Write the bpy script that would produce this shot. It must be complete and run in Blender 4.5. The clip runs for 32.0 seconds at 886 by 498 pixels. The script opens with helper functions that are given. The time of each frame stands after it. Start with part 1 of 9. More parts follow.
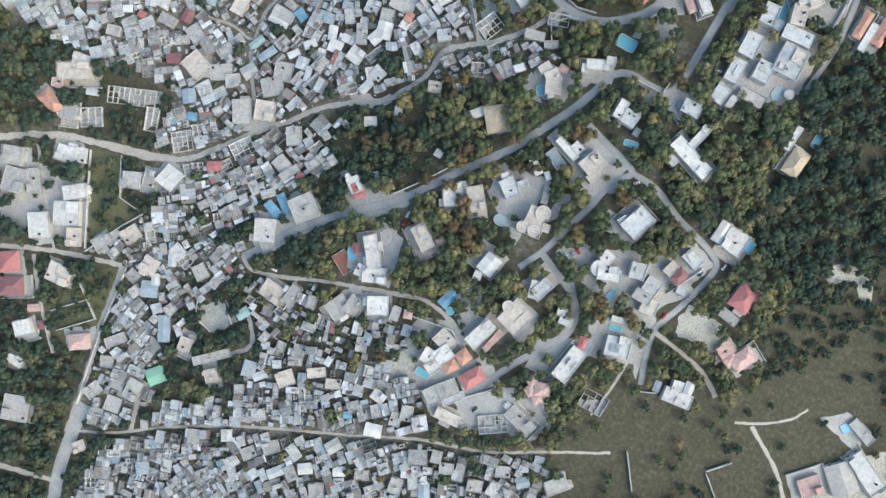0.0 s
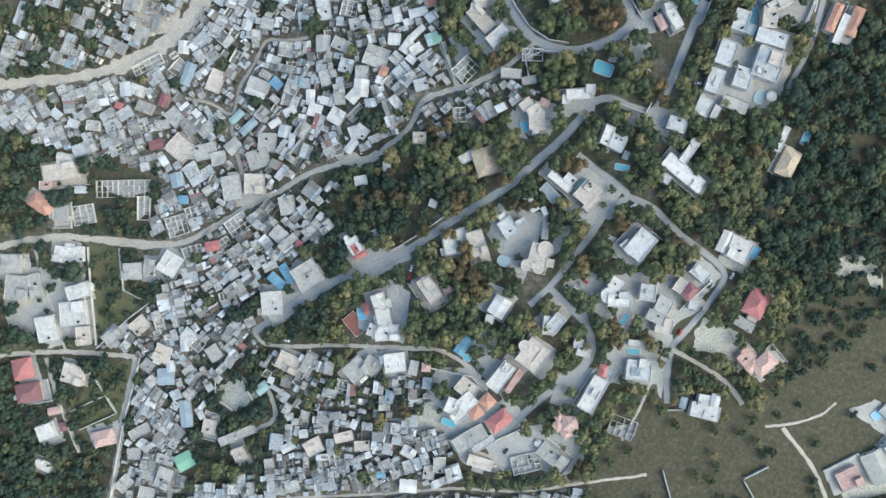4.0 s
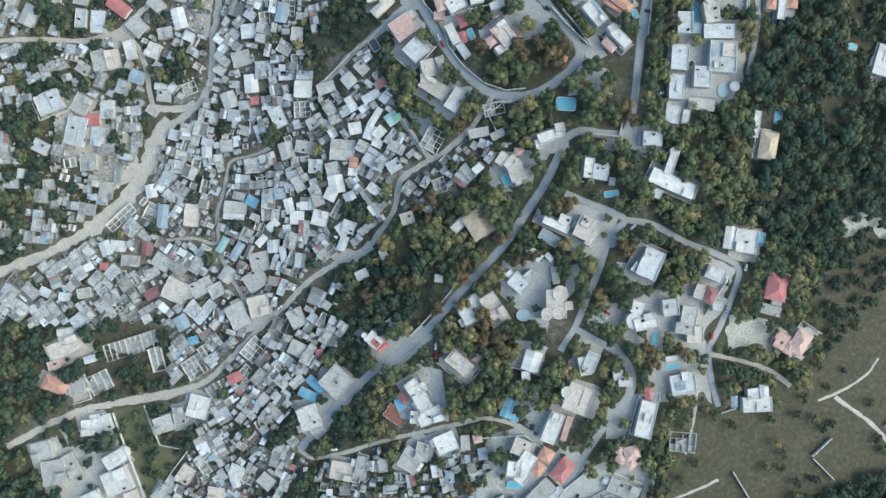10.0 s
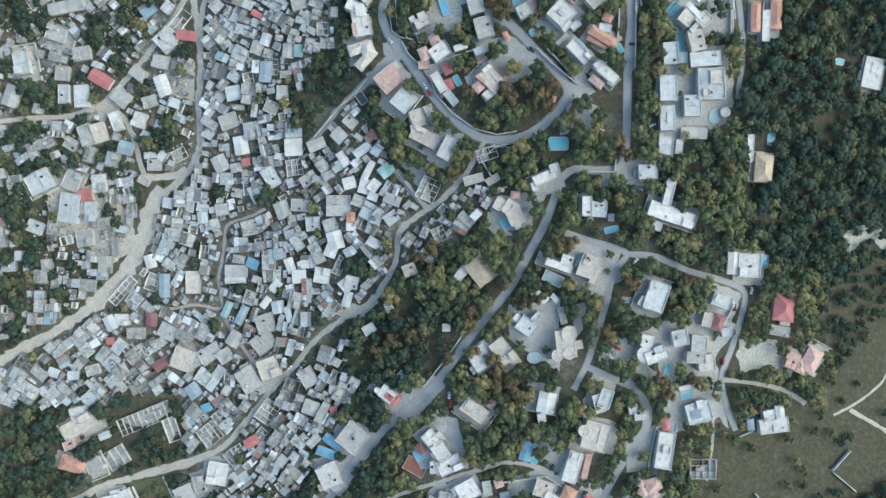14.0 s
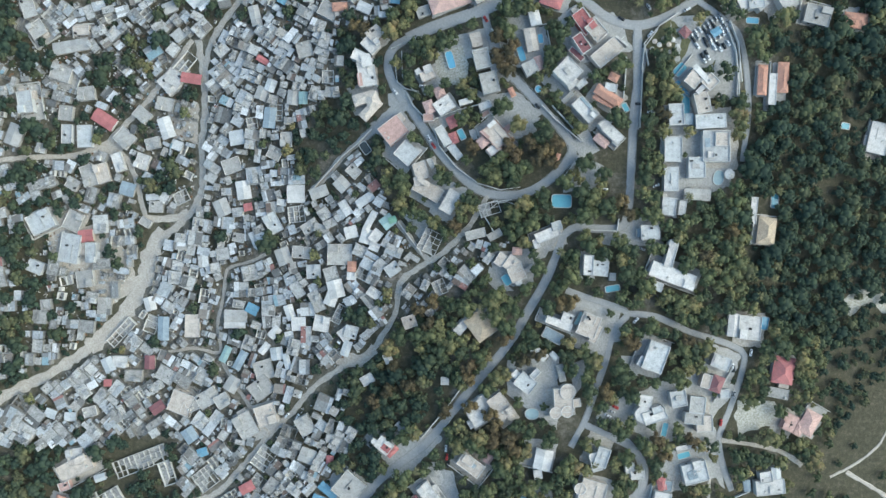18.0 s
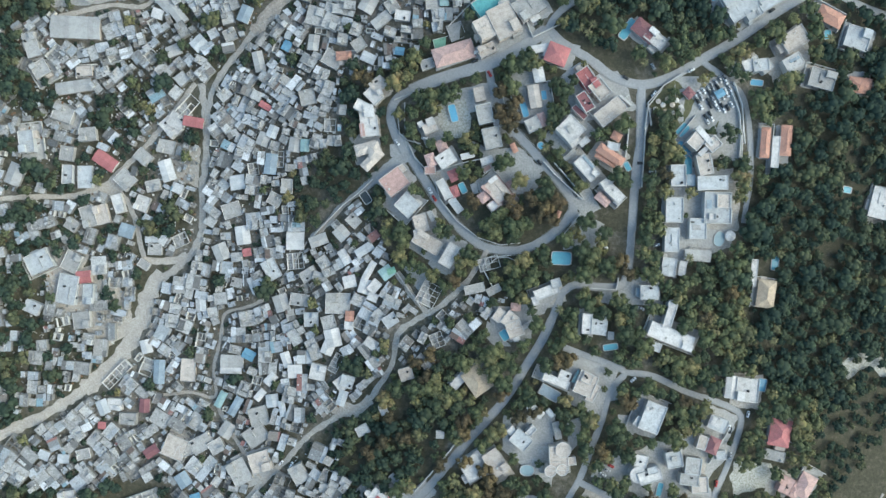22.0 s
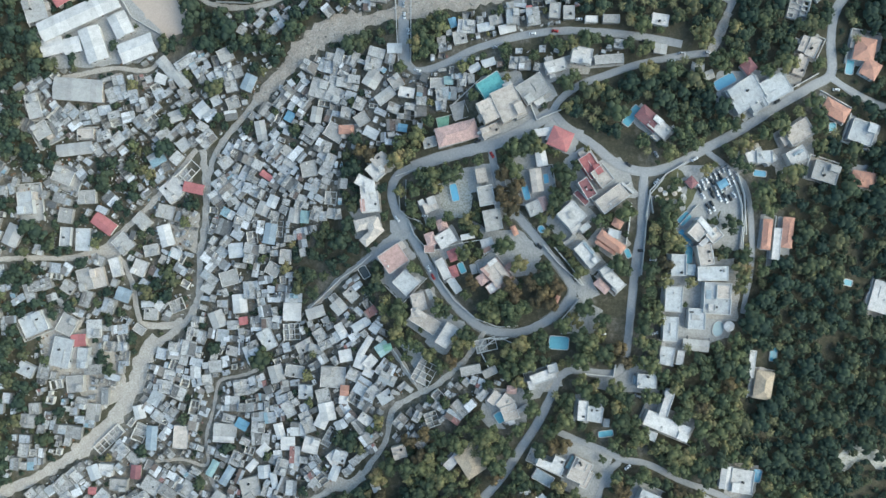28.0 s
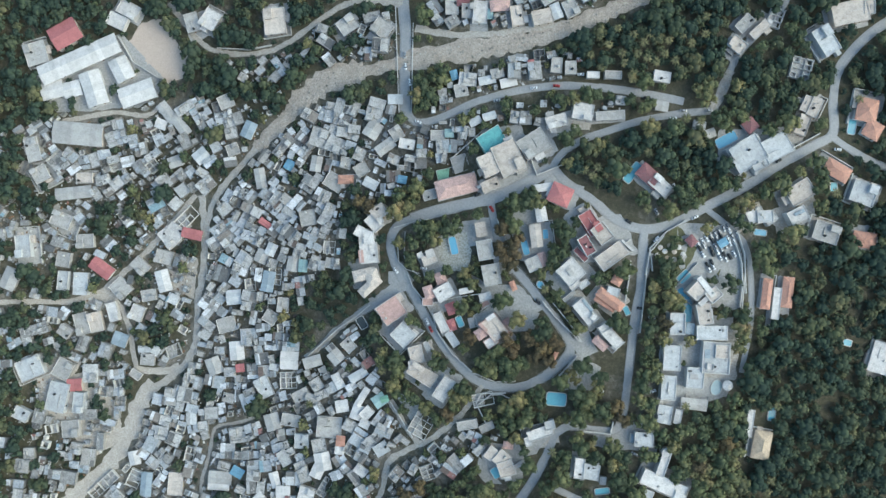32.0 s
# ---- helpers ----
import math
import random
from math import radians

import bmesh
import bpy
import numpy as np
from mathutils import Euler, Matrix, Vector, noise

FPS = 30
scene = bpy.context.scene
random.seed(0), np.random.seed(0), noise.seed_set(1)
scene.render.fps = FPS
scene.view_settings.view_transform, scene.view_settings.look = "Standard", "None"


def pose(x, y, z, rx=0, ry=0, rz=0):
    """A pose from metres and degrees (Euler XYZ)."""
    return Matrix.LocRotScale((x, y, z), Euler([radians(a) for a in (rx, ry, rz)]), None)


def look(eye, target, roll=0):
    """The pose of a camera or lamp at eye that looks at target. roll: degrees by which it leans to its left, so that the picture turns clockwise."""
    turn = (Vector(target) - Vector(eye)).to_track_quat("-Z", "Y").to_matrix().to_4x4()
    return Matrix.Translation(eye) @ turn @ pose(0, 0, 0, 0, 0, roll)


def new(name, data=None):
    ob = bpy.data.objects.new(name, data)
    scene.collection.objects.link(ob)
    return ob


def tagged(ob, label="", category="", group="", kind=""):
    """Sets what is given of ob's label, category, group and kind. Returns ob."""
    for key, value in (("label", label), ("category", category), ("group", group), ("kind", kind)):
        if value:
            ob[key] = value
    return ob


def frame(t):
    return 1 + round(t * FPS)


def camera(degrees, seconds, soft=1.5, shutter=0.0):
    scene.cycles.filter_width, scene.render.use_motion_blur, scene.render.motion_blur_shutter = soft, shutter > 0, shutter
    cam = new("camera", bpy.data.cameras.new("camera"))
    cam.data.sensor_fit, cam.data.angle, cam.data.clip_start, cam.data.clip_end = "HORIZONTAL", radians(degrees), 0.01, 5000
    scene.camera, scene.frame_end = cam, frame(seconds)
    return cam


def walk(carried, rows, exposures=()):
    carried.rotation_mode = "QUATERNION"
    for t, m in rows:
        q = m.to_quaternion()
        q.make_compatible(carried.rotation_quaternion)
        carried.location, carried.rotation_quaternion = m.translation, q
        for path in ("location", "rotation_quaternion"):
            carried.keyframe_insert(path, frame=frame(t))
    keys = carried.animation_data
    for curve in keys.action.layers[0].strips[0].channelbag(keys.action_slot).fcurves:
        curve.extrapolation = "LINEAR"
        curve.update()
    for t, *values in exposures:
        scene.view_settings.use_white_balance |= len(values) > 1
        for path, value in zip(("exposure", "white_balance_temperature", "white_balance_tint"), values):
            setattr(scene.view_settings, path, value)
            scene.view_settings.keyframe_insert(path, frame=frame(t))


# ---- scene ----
cam = camera(64, 32.0, soft=1.5)
PATH = [
    (0, pose(46.75, -149.01, 491.81, 0.473, 0.772, 28.122)),
    (0.5, pose(44.82, -145.98, 491.82, 0.505, 0.779, 26.904)),
    (1, pose(43.02, -142.80, 491.82, 0.506, 0.800, 25.366)),
    (1.5, pose(41.19, -139.57, 491.85, 0.515, 0.825, 23.931)),
    (2, pose(39.24, -136.14, 491.93, 0.483, 0.829, 22.437)),
    (2.5, pose(37.19, -132.63, 491.99, 0.443, 0.835, 21.001)),
    (3, pose(35.19, -129.04, 492.02, 0.418, 0.839, 20.101)),
    (3.5, pose(33.22, -125.47, 492.01, 0.434, 0.836, 20.034)),
    (5.5, pose(25.46, -112.68, 491.88, 0.618, 0.711, 16.602)),
    (6, pose(23.10, -109.40, 491.74, 0.627, 0.600, 14.865)),
    (6.5, pose(20.74, -106.27, 491.57, 0.650, 0.493, 13.116)),
    (7, pose(18.42, -103.25, 491.37, 0.696, 0.332, 11.385)),
    (7.5, pose(16.21, -100.28, 491.16, 0.752, 0.197, 9.931)),
    (8, pose(14.21, -97.24, 491.00, 0.823, 0.071, 9.484)),
    (8.5, pose(12.61, -93.92, 490.91, 0.895, -0.012, 9.642)),
    (9, pose(11.24, -90.13, 490.92, 0.865, -0.043, 8.470)),
    (9.5, pose(10.06, -85.86, 490.94, 0.788, -0.033, 6.135)),
    (10, pose(9.17, -81.23, 490.93, 0.684, -0.034, 3.759)),
    (10.5, pose(8.53, -76.39, 490.88, 0.535, -0.013, 1.656)),
    (11, pose(8.18, -71.53, 490.75, 0.408, 0.019, 0.416)),
    (11.5, pose(7.87, -66.83, 490.55, 0.310, 0.047, -0.921)),
    (12, pose(7.45, -62.39, 490.40, 0.252, 0.019, -1.927)),
    (12.5, pose(6.70, -58.06, 490.35, 0.205, -0.028, -1.778)),
    (13, pose(5.91, -53.65, 490.35, 0.163, -0.108, -1.577)),
    (13.5, pose(5.15, -49.27, 490.33, 0.144, -0.167, -1.414)),
    (14, pose(4.45, -45.01, 490.24, 0.133, -0.254, -1.246)),
    (14.5, pose(4.06, -40.85, 490.17, 0.127, -0.289, -1.088)),
    (16.5, pose(3.92, -24.17, 489.75, 0.169, -0.297, -0.341)),
    (17, pose(3.76, -19.44, 489.68, 0.130, -0.324, -0.206)),
    (17.5, pose(3.74, -14.38, 489.59, 0.050, -0.315, -0.047)),
    (18, pose(4.00, -9.00, 489.51, -0.058, -0.279, 0.135)),
    (18.5, pose(4.13, -3.54, 489.51, -0.213, -0.253, 0.284)),
    (19, pose(3.96, 1.78, 489.53, -0.349, -0.274, 0.472)),
    (19.5, pose(3.95, 6.59, 489.49, -0.409, -0.262, 0.595)),
    (20, pose(4.00, 10.64, 489.30, -0.387, -0.246, 0.767)),
    (20.5, pose(4.09, 13.98, 489.03, -0.273, -0.262, 0.935)),
    (21, pose(4.11, 17.01, 488.73, -0.108, -0.265, 1.128)),
    (21.5, pose(4.08, 19.97, 488.44, 0.071, -0.286, 1.307)),
    (22, pose(4.11, 23.35, 488.20, 0.179, -0.289, 1.474)),
    (22.5, pose(4.01, 27.13, 488.01, 0.242, -0.309, 1.657)),
    (23, pose(3.89, 31.27, 487.87, 0.265, -0.315, 1.823)),
    (23.5, pose(3.75, 35.59, 487.77, 0.252, -0.314, 1.962)),
    (24, pose(3.78, 39.93, 487.63, 0.233, -0.318, 2.098)),
    (24.5, pose(3.74, 44.23, 487.46, 0.235, -0.306, 2.213)),
    (25, pose(3.79, 48.35, 487.30, 0.249, -0.287, 2.348)),
    (25.5, pose(3.73, 52.32, 487.14, 0.281, -0.286, 2.458)),
    (27.5, pose(3.22, 68.06, 486.47, 0.412, -0.310, 2.984)),
    (28, pose(2.95, 71.94, 486.29, 0.449, -0.330, 3.133)),
    (28.5, pose(2.87, 75.93, 486.09, 0.478, -0.318, 3.180)),
    (29, pose(2.76, 80.02, 485.89, 0.491, -0.321, 3.320)),
    (29.5, pose(2.60, 84.12, 485.67, 0.513, -0.322, 3.443)),
    (30, pose(2.58, 88.30, 485.49, 0.514, -0.315, 3.542)),
    (30.5, pose(2.54, 92.51, 485.29, 0.520, -0.296, 3.634)),
    (31, pose(2.51, 96.50, 485.12, 0.555, -0.290, 3.726)),
    (31.5, pose(2.31, 100.41, 484.98, 0.592, -0.301, 3.807)),
    (32, pose(2.25, 104.30, 484.88, 0.635, -0.288, 3.907)),
]
EXPOSURES = [(0, 1.26, 6550, 0), (3.5, 1.25, 6450, -2), (6, 1.24, 6250, -4), (13, 1.19, 6200, -6), (32, 1.12, 6200, -6)]
walk(cam, PATH, EXPOSURES)

# ---- light: hazy, nearly overcast late day ----
world = bpy.data.worlds.new("sky")
scene.world = world
world.use_nodes = True
wn = world.node_tree.nodes
sky = wn.new("ShaderNodeTexSky")
sky.sky_type = "NISHITA"
sky.sun_disc = False
sky.sun_elevation, sky.sun_rotation = radians(38), radians(95)
sky.dust_density, sky.air_density = 2.0, 1.0
wn["Background"].inputs["Strength"].default_value = 0.15
world.node_tree.links.new(sky.outputs["Color"], wn["Background"].inputs["Color"])
sun_data = bpy.data.lights.new("sun", "SUN")
sun_data.energy, sun_data.angle, sun_data.color = 1.05, radians(60), (1.0, 0.91, 0.81)
sun = new("sun", sun_data)
sun.matrix_world = look((590, -50, 465), (0, 0, 0))


# ---- materials ----
def mat_base(name, rough=0.9, metal=0.0):
    m = bpy.data.materials.new(name)
    m.use_nodes = True
    b = m.node_tree.nodes["Principled BSDF"]
    b.inputs["Roughness"].default_value = rough
    b.inputs["Metallic"].default_value = metal
    b.inputs["Specular IOR Level"].default_value = 0.25
    return m, m.node_tree.nodes, m.node_tree.links, b


def noise_node(n, l, scale, detail=4, coords=None, rough=0.6):
    t = n.new("ShaderNodeTexNoise")
    t.inputs["Scale"].default_value = scale
    t.inputs["Detail"].default_value = detail
    t.inputs["Roughness"].default_value = rough
    if coords:
        l.new(coords, t.inputs["Vector"])
    return t.outputs["Fac"]


def ramp_node(n, l, fac, stops, mode="LINEAR"):
    r = n.new("ShaderNodeValToRGB")
    r.color_ramp.interpolation = mode
    els = r.color_ramp.elements
    while len(els) < len(stops):
        els.new(0.5)
    for e, (p, c) in zip(els, stops):
        e.position, e.color = p, (*c, 1)
    l.new(fac, r.inputs["Fac"])
    return r.outputs["Color"]


def mix_node(n, l, fac, a, b, mode="MIX"):
    x = n.new("ShaderNodeMix")
    x.data_type, x.blend_type = "RGBA", mode
    for sock, v in ((x.inputs[0], fac), (x.inputs[6], a), (x.inputs[7], b)):
        if isinstance(v, (int, float)):
            sock.default_value = v
        elif isinstance(v, tuple):
            sock.default_value = (*v, 1)
        else:
            l.new(v, sock)
    return x.outputs[2]


def bump_node(n, l, b, height, strength=0.4, dist=0.1):
    k = n.new("ShaderNodeBump")
    k.inputs["Strength"].default_value, k.inputs["Distance"].default_value = strength, dist
    l.new(height, k.inputs["Height"])
    l.new(k.outputs["Normal"], b.inputs["Normal"])


def worn(name, col, dirt, rough=0.9, metal=0.0, big=0.12, small=1.1, amount=0.55, vary=0.25, isles=False, marks=0.0):
    """Painted or raw surface with stains at two scales and a shade of its own for each object."""
    m, n, l, b = mat_base(name, rough, metal)
    co = n.new("ShaderNodeNewGeometry").outputs["Position"]
    f1 = ramp_node(n, l, noise_node(n, l, big, 3, co), [(0.4, (0, 0, 0)), (0.66, (1, 1, 1))])
    f2 = ramp_node(n, l, noise_node(n, l, small, 5, co, 0.7), [(0.42, (0, 0, 0)), (0.7, (1, 1, 1))])
    fac = mix_node(n, l, 0.55, f1, f2, "MIX")
    k = n.new("ShaderNodeMath")
    k.operation = "MULTIPLY"
    k.inputs[1].default_value = amount
    l.new(fac, k.inputs[0])
    c = mix_node(n, l, k.outputs[0], col, dirt)
    if marks:
        spots = ramp_node(n, l, noise_node(n, l, 1.1, 6, co, 0.75), [(0.52, (1, 1, 1)), (0.68, (1 - marks,) * 3)])
        c = mix_node(n, l, 1.0, c, spots, "MULTIPLY")
    rnd = n.new("ShaderNodeObjectInfo").outputs["Random"]
    if isles:
        rnd = n.new("ShaderNodeNewGeometry").outputs["Random Per Island"]
    sh = ramp_node(n, l, rnd, [(0, (1 - vary,) * 3), (1, (1, 1, 1))])
    l.new(mix_node(n, l, 1.0, c, sh, "MULTIPLY"), b.inputs["Base Color"])
    bump_node(n, l, b, f2, 0.3, 0.06)
    return m


def mat_ground():
    m, n, l, b = mat_base("soil_and_scrub", 1.0)
    co = n.new("ShaderNodeNewGeometry").outputs["Position"]
    bare = n.new("ShaderNodeAttribute")
    bare.attribute_name = "bare"
    n1 = noise_node(n, l, 0.035, 6, co, 0.65)
    n2 = noise_node(n, l, 0.35, 6, co, 0.75)
    n3 = noise_node(n, l, 2.2, 4, co)
    green = ramp_node(n, l, n2, [(0.35, (0.056, 0.056, 0.037)), (0.52, (0.08, 0.075, 0.05)), (0.68, (0.13, 0.116, 0.088))])
    dirt = ramp_node(n, l, n2, [(0.3, (0.1, 0.09, 0.072)), (0.5, (0.21, 0.193, 0.165)), (0.7, (0.37, 0.34, 0.298))])
    s = n.new("ShaderNodeMath")
    s.operation = "ADD"
    l.new(bare.outputs["Fac"], s.inputs[0])
    l.new(n1, s.inputs[1])
    f = ramp_node(n, l, s.outputs[0], [(0.72, (0, 0, 0)), (0.98, (1, 1, 1))])
    c = mix_node(n, l, f, green, dirt)
    c = mix_node(n, l, 0.35, c, ramp_node(n, l, n3, [(0.35, (0.25, 0.25, 0.25)), (0.65, (1, 1, 1))]), "MULTIPLY")
    l.new(c, b.inputs["Base Color"])
    bump_node(n, l, b, n2, 0.8, 0.6)
    return m


def mat_sheet(name, stops):
    """Sheet-metal roofing; each sheet and each roof with its own age."""
    m, n, l, b = mat_base(name, 0.8)
    g = n.new("ShaderNodeNewGeometry")
    rnd = n.new("ShaderNodeObjectInfo").outputs["Random"]
    add = n.new("ShaderNodeMath")
    add.operation = "MULTIPLY_ADD"
    l.new(g.outputs["Random Per Island"], add.inputs[0])
    add.inputs[1].default_value = 0.35
    l.new(rnd, add.inputs[2])
    own = n.new("ShaderNodeAttribute")
    own.attribute_name = "tone"
    both = n.new("ShaderNodeMath")
    l.new(add.outputs[0], both.inputs[0])
    l.new(own.outputs["Fac"], both.inputs[1])
    wrap = n.new("ShaderNodeMath")
    wrap.operation = "FRACT"
    l.new(both.outputs[0], wrap.inputs[0])
    c = ramp_node(n, l, wrap.outputs[0], stops, "CONSTANT")
    st = ramp_node(n, l, noise_node(n, l, 0.75, 5, g.outputs["Position"], 0.75), [(0.4, (1, 1, 1)), (0.68, (0.34, 0.32, 0.3))])
    fine = ramp_node(n, l, noise_node(n, l, 2.6, 4, g.outputs["Position"], 0.8), [(0.36, (0.6, 0.6, 0.6)), (0.6, (1.12, 1.12, 1.12))])
    c = mix_node(n, l, 0.7, c, fine, "MULTIPLY")
    l.new(mix_node(n, l, 0.6, c, st, "MULTIPLY"), b.inputs["Base Color"])
    tc = n.new("ShaderNodeTexCoord").outputs["Object"]
    w = n.new("ShaderNodeTexWave")
    w.inputs["Scale"].default_value = 5.0
    l.new(tc, w.inputs["Vector"])
    bump_node(n, l, b, w.outputs["Fac"], 0.25, 0.02)
    return m


def mat_tile(name, col):
    m, n, l, b = mat_base(name, 0.85)
    tc = n.new("ShaderNodeTexCoord").outputs["Object"]
    pos = n.new("ShaderNodeNewGeometry").outputs["Position"]
    w = n.new("ShaderNodeTexWave")
    w.inputs["Scale"].default_value, w.inputs["Distortion"].default_value = 1.3, 0.6
    l.new(tc, w.inputs["Vector"])
    dark = tuple(v * 0.5 for v in col)
    c = mix_node(n, l, ramp_node(n, l, noise_node(n, l, 0.5, 5, pos, 0.7), [(0.4, (0, 0, 0)), (0.7, (1, 1, 1))]), col, tuple(v * 0.55 + 0.05 for v in col))
    c = mix_node(n, l, ramp_node(n, l, w.outputs["Fac"], [(0.0, (0.5, 0.5, 0.5)), (0.3, (0, 0, 0))]), c, dark)
    l.new(c, b.inputs["Base Color"])
    bump_node(n, l, b, w.outputs["Fac"], 0.6, 0.08)
    return m


def mat_leaf(name, stops):
    m, n, l, b = mat_base(name, 0.9)
    b.inputs["Specular IOR Level"].default_value = 0.08
    rnd = n.new("ShaderNodeObjectInfo").outputs["Random"]
    g = n.new("ShaderNodeNewGeometry")
    tone = noise_node(n, l, 0.085, 2, g.outputs["Position"])

    def calc(op, x, y):
        k = n.new("ShaderNodeMath")
        k.operation = op
        for sock, v in zip(k.inputs, (x, y)):
            if isinstance(v, (int, float)):
                sock.default_value = v
            else:
                l.new(v, sock)
        return k.outputs[0]

    own = n.new("ShaderNodeAttribute")
    own.attribute_name = "tone"
    tree = calc("FRACT", calc("ADD", rnd, own.outputs["Fac"]), 0.0)
    f = calc("ADD", calc("MULTIPLY", tree, 0.85), calc("MULTIPLY", calc("SUBTRACT", tone, 0.42), 0.6))
    f = calc("ADD", f, calc("MULTIPLY", g.outputs["Random Per Island"], 0.08))
    c = ramp_node(n, l, f, stops)
    v = ramp_node(n, l, g.outputs["Random Per Island"], [(0, (0.66, 0.68, 0.66)), (0.6, (0.95, 0.95, 0.95)), (1, (1.1, 1.1, 0.95))])
    l.new(mix_node(n, l, 1.0, c, v, "MULTIPLY"), b.inputs["Base Color"])
    return m


def mat_plain(name, col, rough=0.6, metal=0.0):
    m, n, l, b = mat_base(name, rough, metal)
    pos = n.new("ShaderNodeNewGeometry").outputs["Position"]
    f = noise_node(n, l, 1.6, 4, pos)
    l.new(mix_node(n, l, f, col, tuple(v * 0.75 for v in col)), b.inputs["Base Color"])
    return m


def mat_water(name, col):
    m, n, l, b = mat_base(name, 0.08)
    b.inputs["Specular IOR Level"].default_value = 0.5
    pos = n.new("ShaderNodeNewGeometry").outputs["Position"]
    f = noise_node(n, l, 0.6, 3, pos)
    l.new(mix_node(n, l, f, col, tuple(v * 0.7 for v in col)), b.inputs["Base Color"])
    bump_node(n, l, b, noise_node(n, l, 3.0, 2, pos), 0.15, 0.05)
    return m


def mat_street(name, a, c0, a2):
    m, n, l, b = mat_base(name, 0.95)
    pos = n.new("ShaderNodeNewGeometry").outputs["Position"]
    f1 = ramp_node(n, l, noise_node(n, l, 0.14, 6, pos, 0.7), [(0.32, (0, 0, 0)), (0.7, (1, 1, 1))])
    f2 = ramp_node(n, l, noise_node(n, l, 0.9, 6, pos, 0.75), [(0.38, (0, 0, 0)), (0.72, (1, 1, 1))])
    c = mix_node(n, l, f1, a, c0)
    l.new(mix_node(n, l, f2, c, a2), b.inputs["Base Color"])
    bump_node(n, l, b, f2, 0.22, 0.1)
    return m


SURF = {
    "asphalt": mat_street("worn_asphalt", (0.31, 0.31, 0.308), (0.38, 0.376, 0.365), (0.25, 0.25, 0.248)),
    "dirt": mat_street("packed_dirt", (0.4, 0.365, 0.32), (0.52, 0.48, 0.425), (0.23, 0.208, 0.18)),
    "ravine": mat_street("gravel_bed", (0.37, 0.32, 0.265), (0.53, 0.465, 0.395), (0.17, 0.145, 0.12)),
    "concrete": mat_street("old_concrete", (0.36, 0.35, 0.33), (0.45, 0.44, 0.42), (0.25, 0.245, 0.235)),
    "paving": mat_street("paved_yard", (0.34, 0.332, 0.315), (0.44, 0.43, 0.41), (0.21, 0.208, 0.198)),
    "sand": mat_street("sandy_pitch", (0.47, 0.38, 0.31), (0.53, 0.43, 0.355), (0.41, 0.335, 0.275)),
    "grass": mat_street("dry_grass", (0.11, 0.115, 0.062), (0.17, 0.15, 0.09), (0.055, 0.065, 0.034)),
    "pale": mat_street("limestone_fill", (0.42, 0.405, 0.365), (0.56, 0.54, 0.49), (0.13, 0.13, 0.085)),
}
SURF_WORDS = {
    "asphalt": "worn grey asphalt street patched and dusty", "dirt": "pale dusty unpaved street of packed dirt",
    "ravine": "dry pale gravel bed of a ravine", "concrete": "grey concrete lined channel",
    "paving": "grey paved yard stained by dirt", "sand": "sandy beige open sports pitch", "grass": "dry grassy empty plot",
    "pale": "pale cleared ground of broken limestone"}
COL = {
    "white": (0.67, 0.645, 0.615), "cream": (0.6, 0.53, 0.465), "grey": (0.45, 0.435, 0.41), "pink": (0.58, 0.39, 0.345),
    "tan": (0.5, 0.4, 0.29), "orange": (0.52, 0.28, 0.205), "red": (0.47, 0.18, 0.175), "maroon": (0.26, 0.12, 0.125),
    "blue": (0.18, 0.34, 0.45), "green": (0.25, 0.45, 0.33), "turquoise": (0.16, 0.42, 0.42), "brick": (0.3, 0.14, 0.11), "slate": (0.33, 0.39, 0.43),
    "teal": (0.32, 0.44, 0.43), "ashen": (0.54, 0.55, 0.55)}
FLAT = {k: worn("roof_" + k, c, tuple(v * 0.32 for v in c), 0.95, 0, 0.35, 1.9, 0.68, 0.22, False, 0.35) for k, c in COL.items()}
TILE = {k: mat_tile("tiles_" + k, c) for k, c in COL.items()}
SHEET = {k: worn("sheet_" + k, c, tuple(v * 0.42 for v in c), 0.6, 0.05, 0.25, 1.8, 0.62, 0.18, False, 0.3) for k, c in COL.items()}
WALL = {k: worn("wall_" + k, tuple(v * 0.9 for v in c), tuple(v * 0.5 for v in c)) for k, c in COL.items()}
GROUND = mat_ground()
TIN = mat_sheet("corrugated_tin", [(0.0, (0.38, 0.4, 0.42)), (0.12, (0.24, 0.25, 0.255)), (0.22, (0.46, 0.48, 0.5)), (0.34, (0.14, 0.142, 0.142)), (0.42, (0.38, 0.365, 0.34)),
                                   (0.5, (0.36, 0.385, 0.4)), (0.6, (0.66, 0.67, 0.68)), (0.67, (0.19, 0.185, 0.178)), (0.76, (0.42, 0.42, 0.41)), (0.84, (0.26, 0.235, 0.21)),
                                   (0.9, (0.6, 0.6, 0.59)), (0.94, (0.16, 0.125, 0.11)), (0.97, (0.26, 0.37, 0.42)), (0.985, (0.3, 0.16, 0.145))])
SLAB = worn("cast_concrete", (0.55, 0.54, 0.52), (0.14, 0.138, 0.13), 0.95, 0, 0.3, 1.1, 0.8, 0.5, True, 0.4)
BLOCK = worn("concrete_block", (0.34, 0.335, 0.32), (0.17, 0.165, 0.155), 0.95)
WHITEWASH = worn("whitewashed_wall", (0.62, 0.61, 0.58), (0.3, 0.29, 0.27), 0.95)
LEAF = mat_leaf("leaves", [(0.0, (0.058, 0.072, 0.05)), (0.35, (0.076, 0.093, 0.057)), (0.6, (0.104, 0.118, 0.066)), (0.8, (0.145, 0.145, 0.077)), (0.93, (0.19, 0.168, 0.088)), (1.0, (0.2, 0.155, 0.09))])
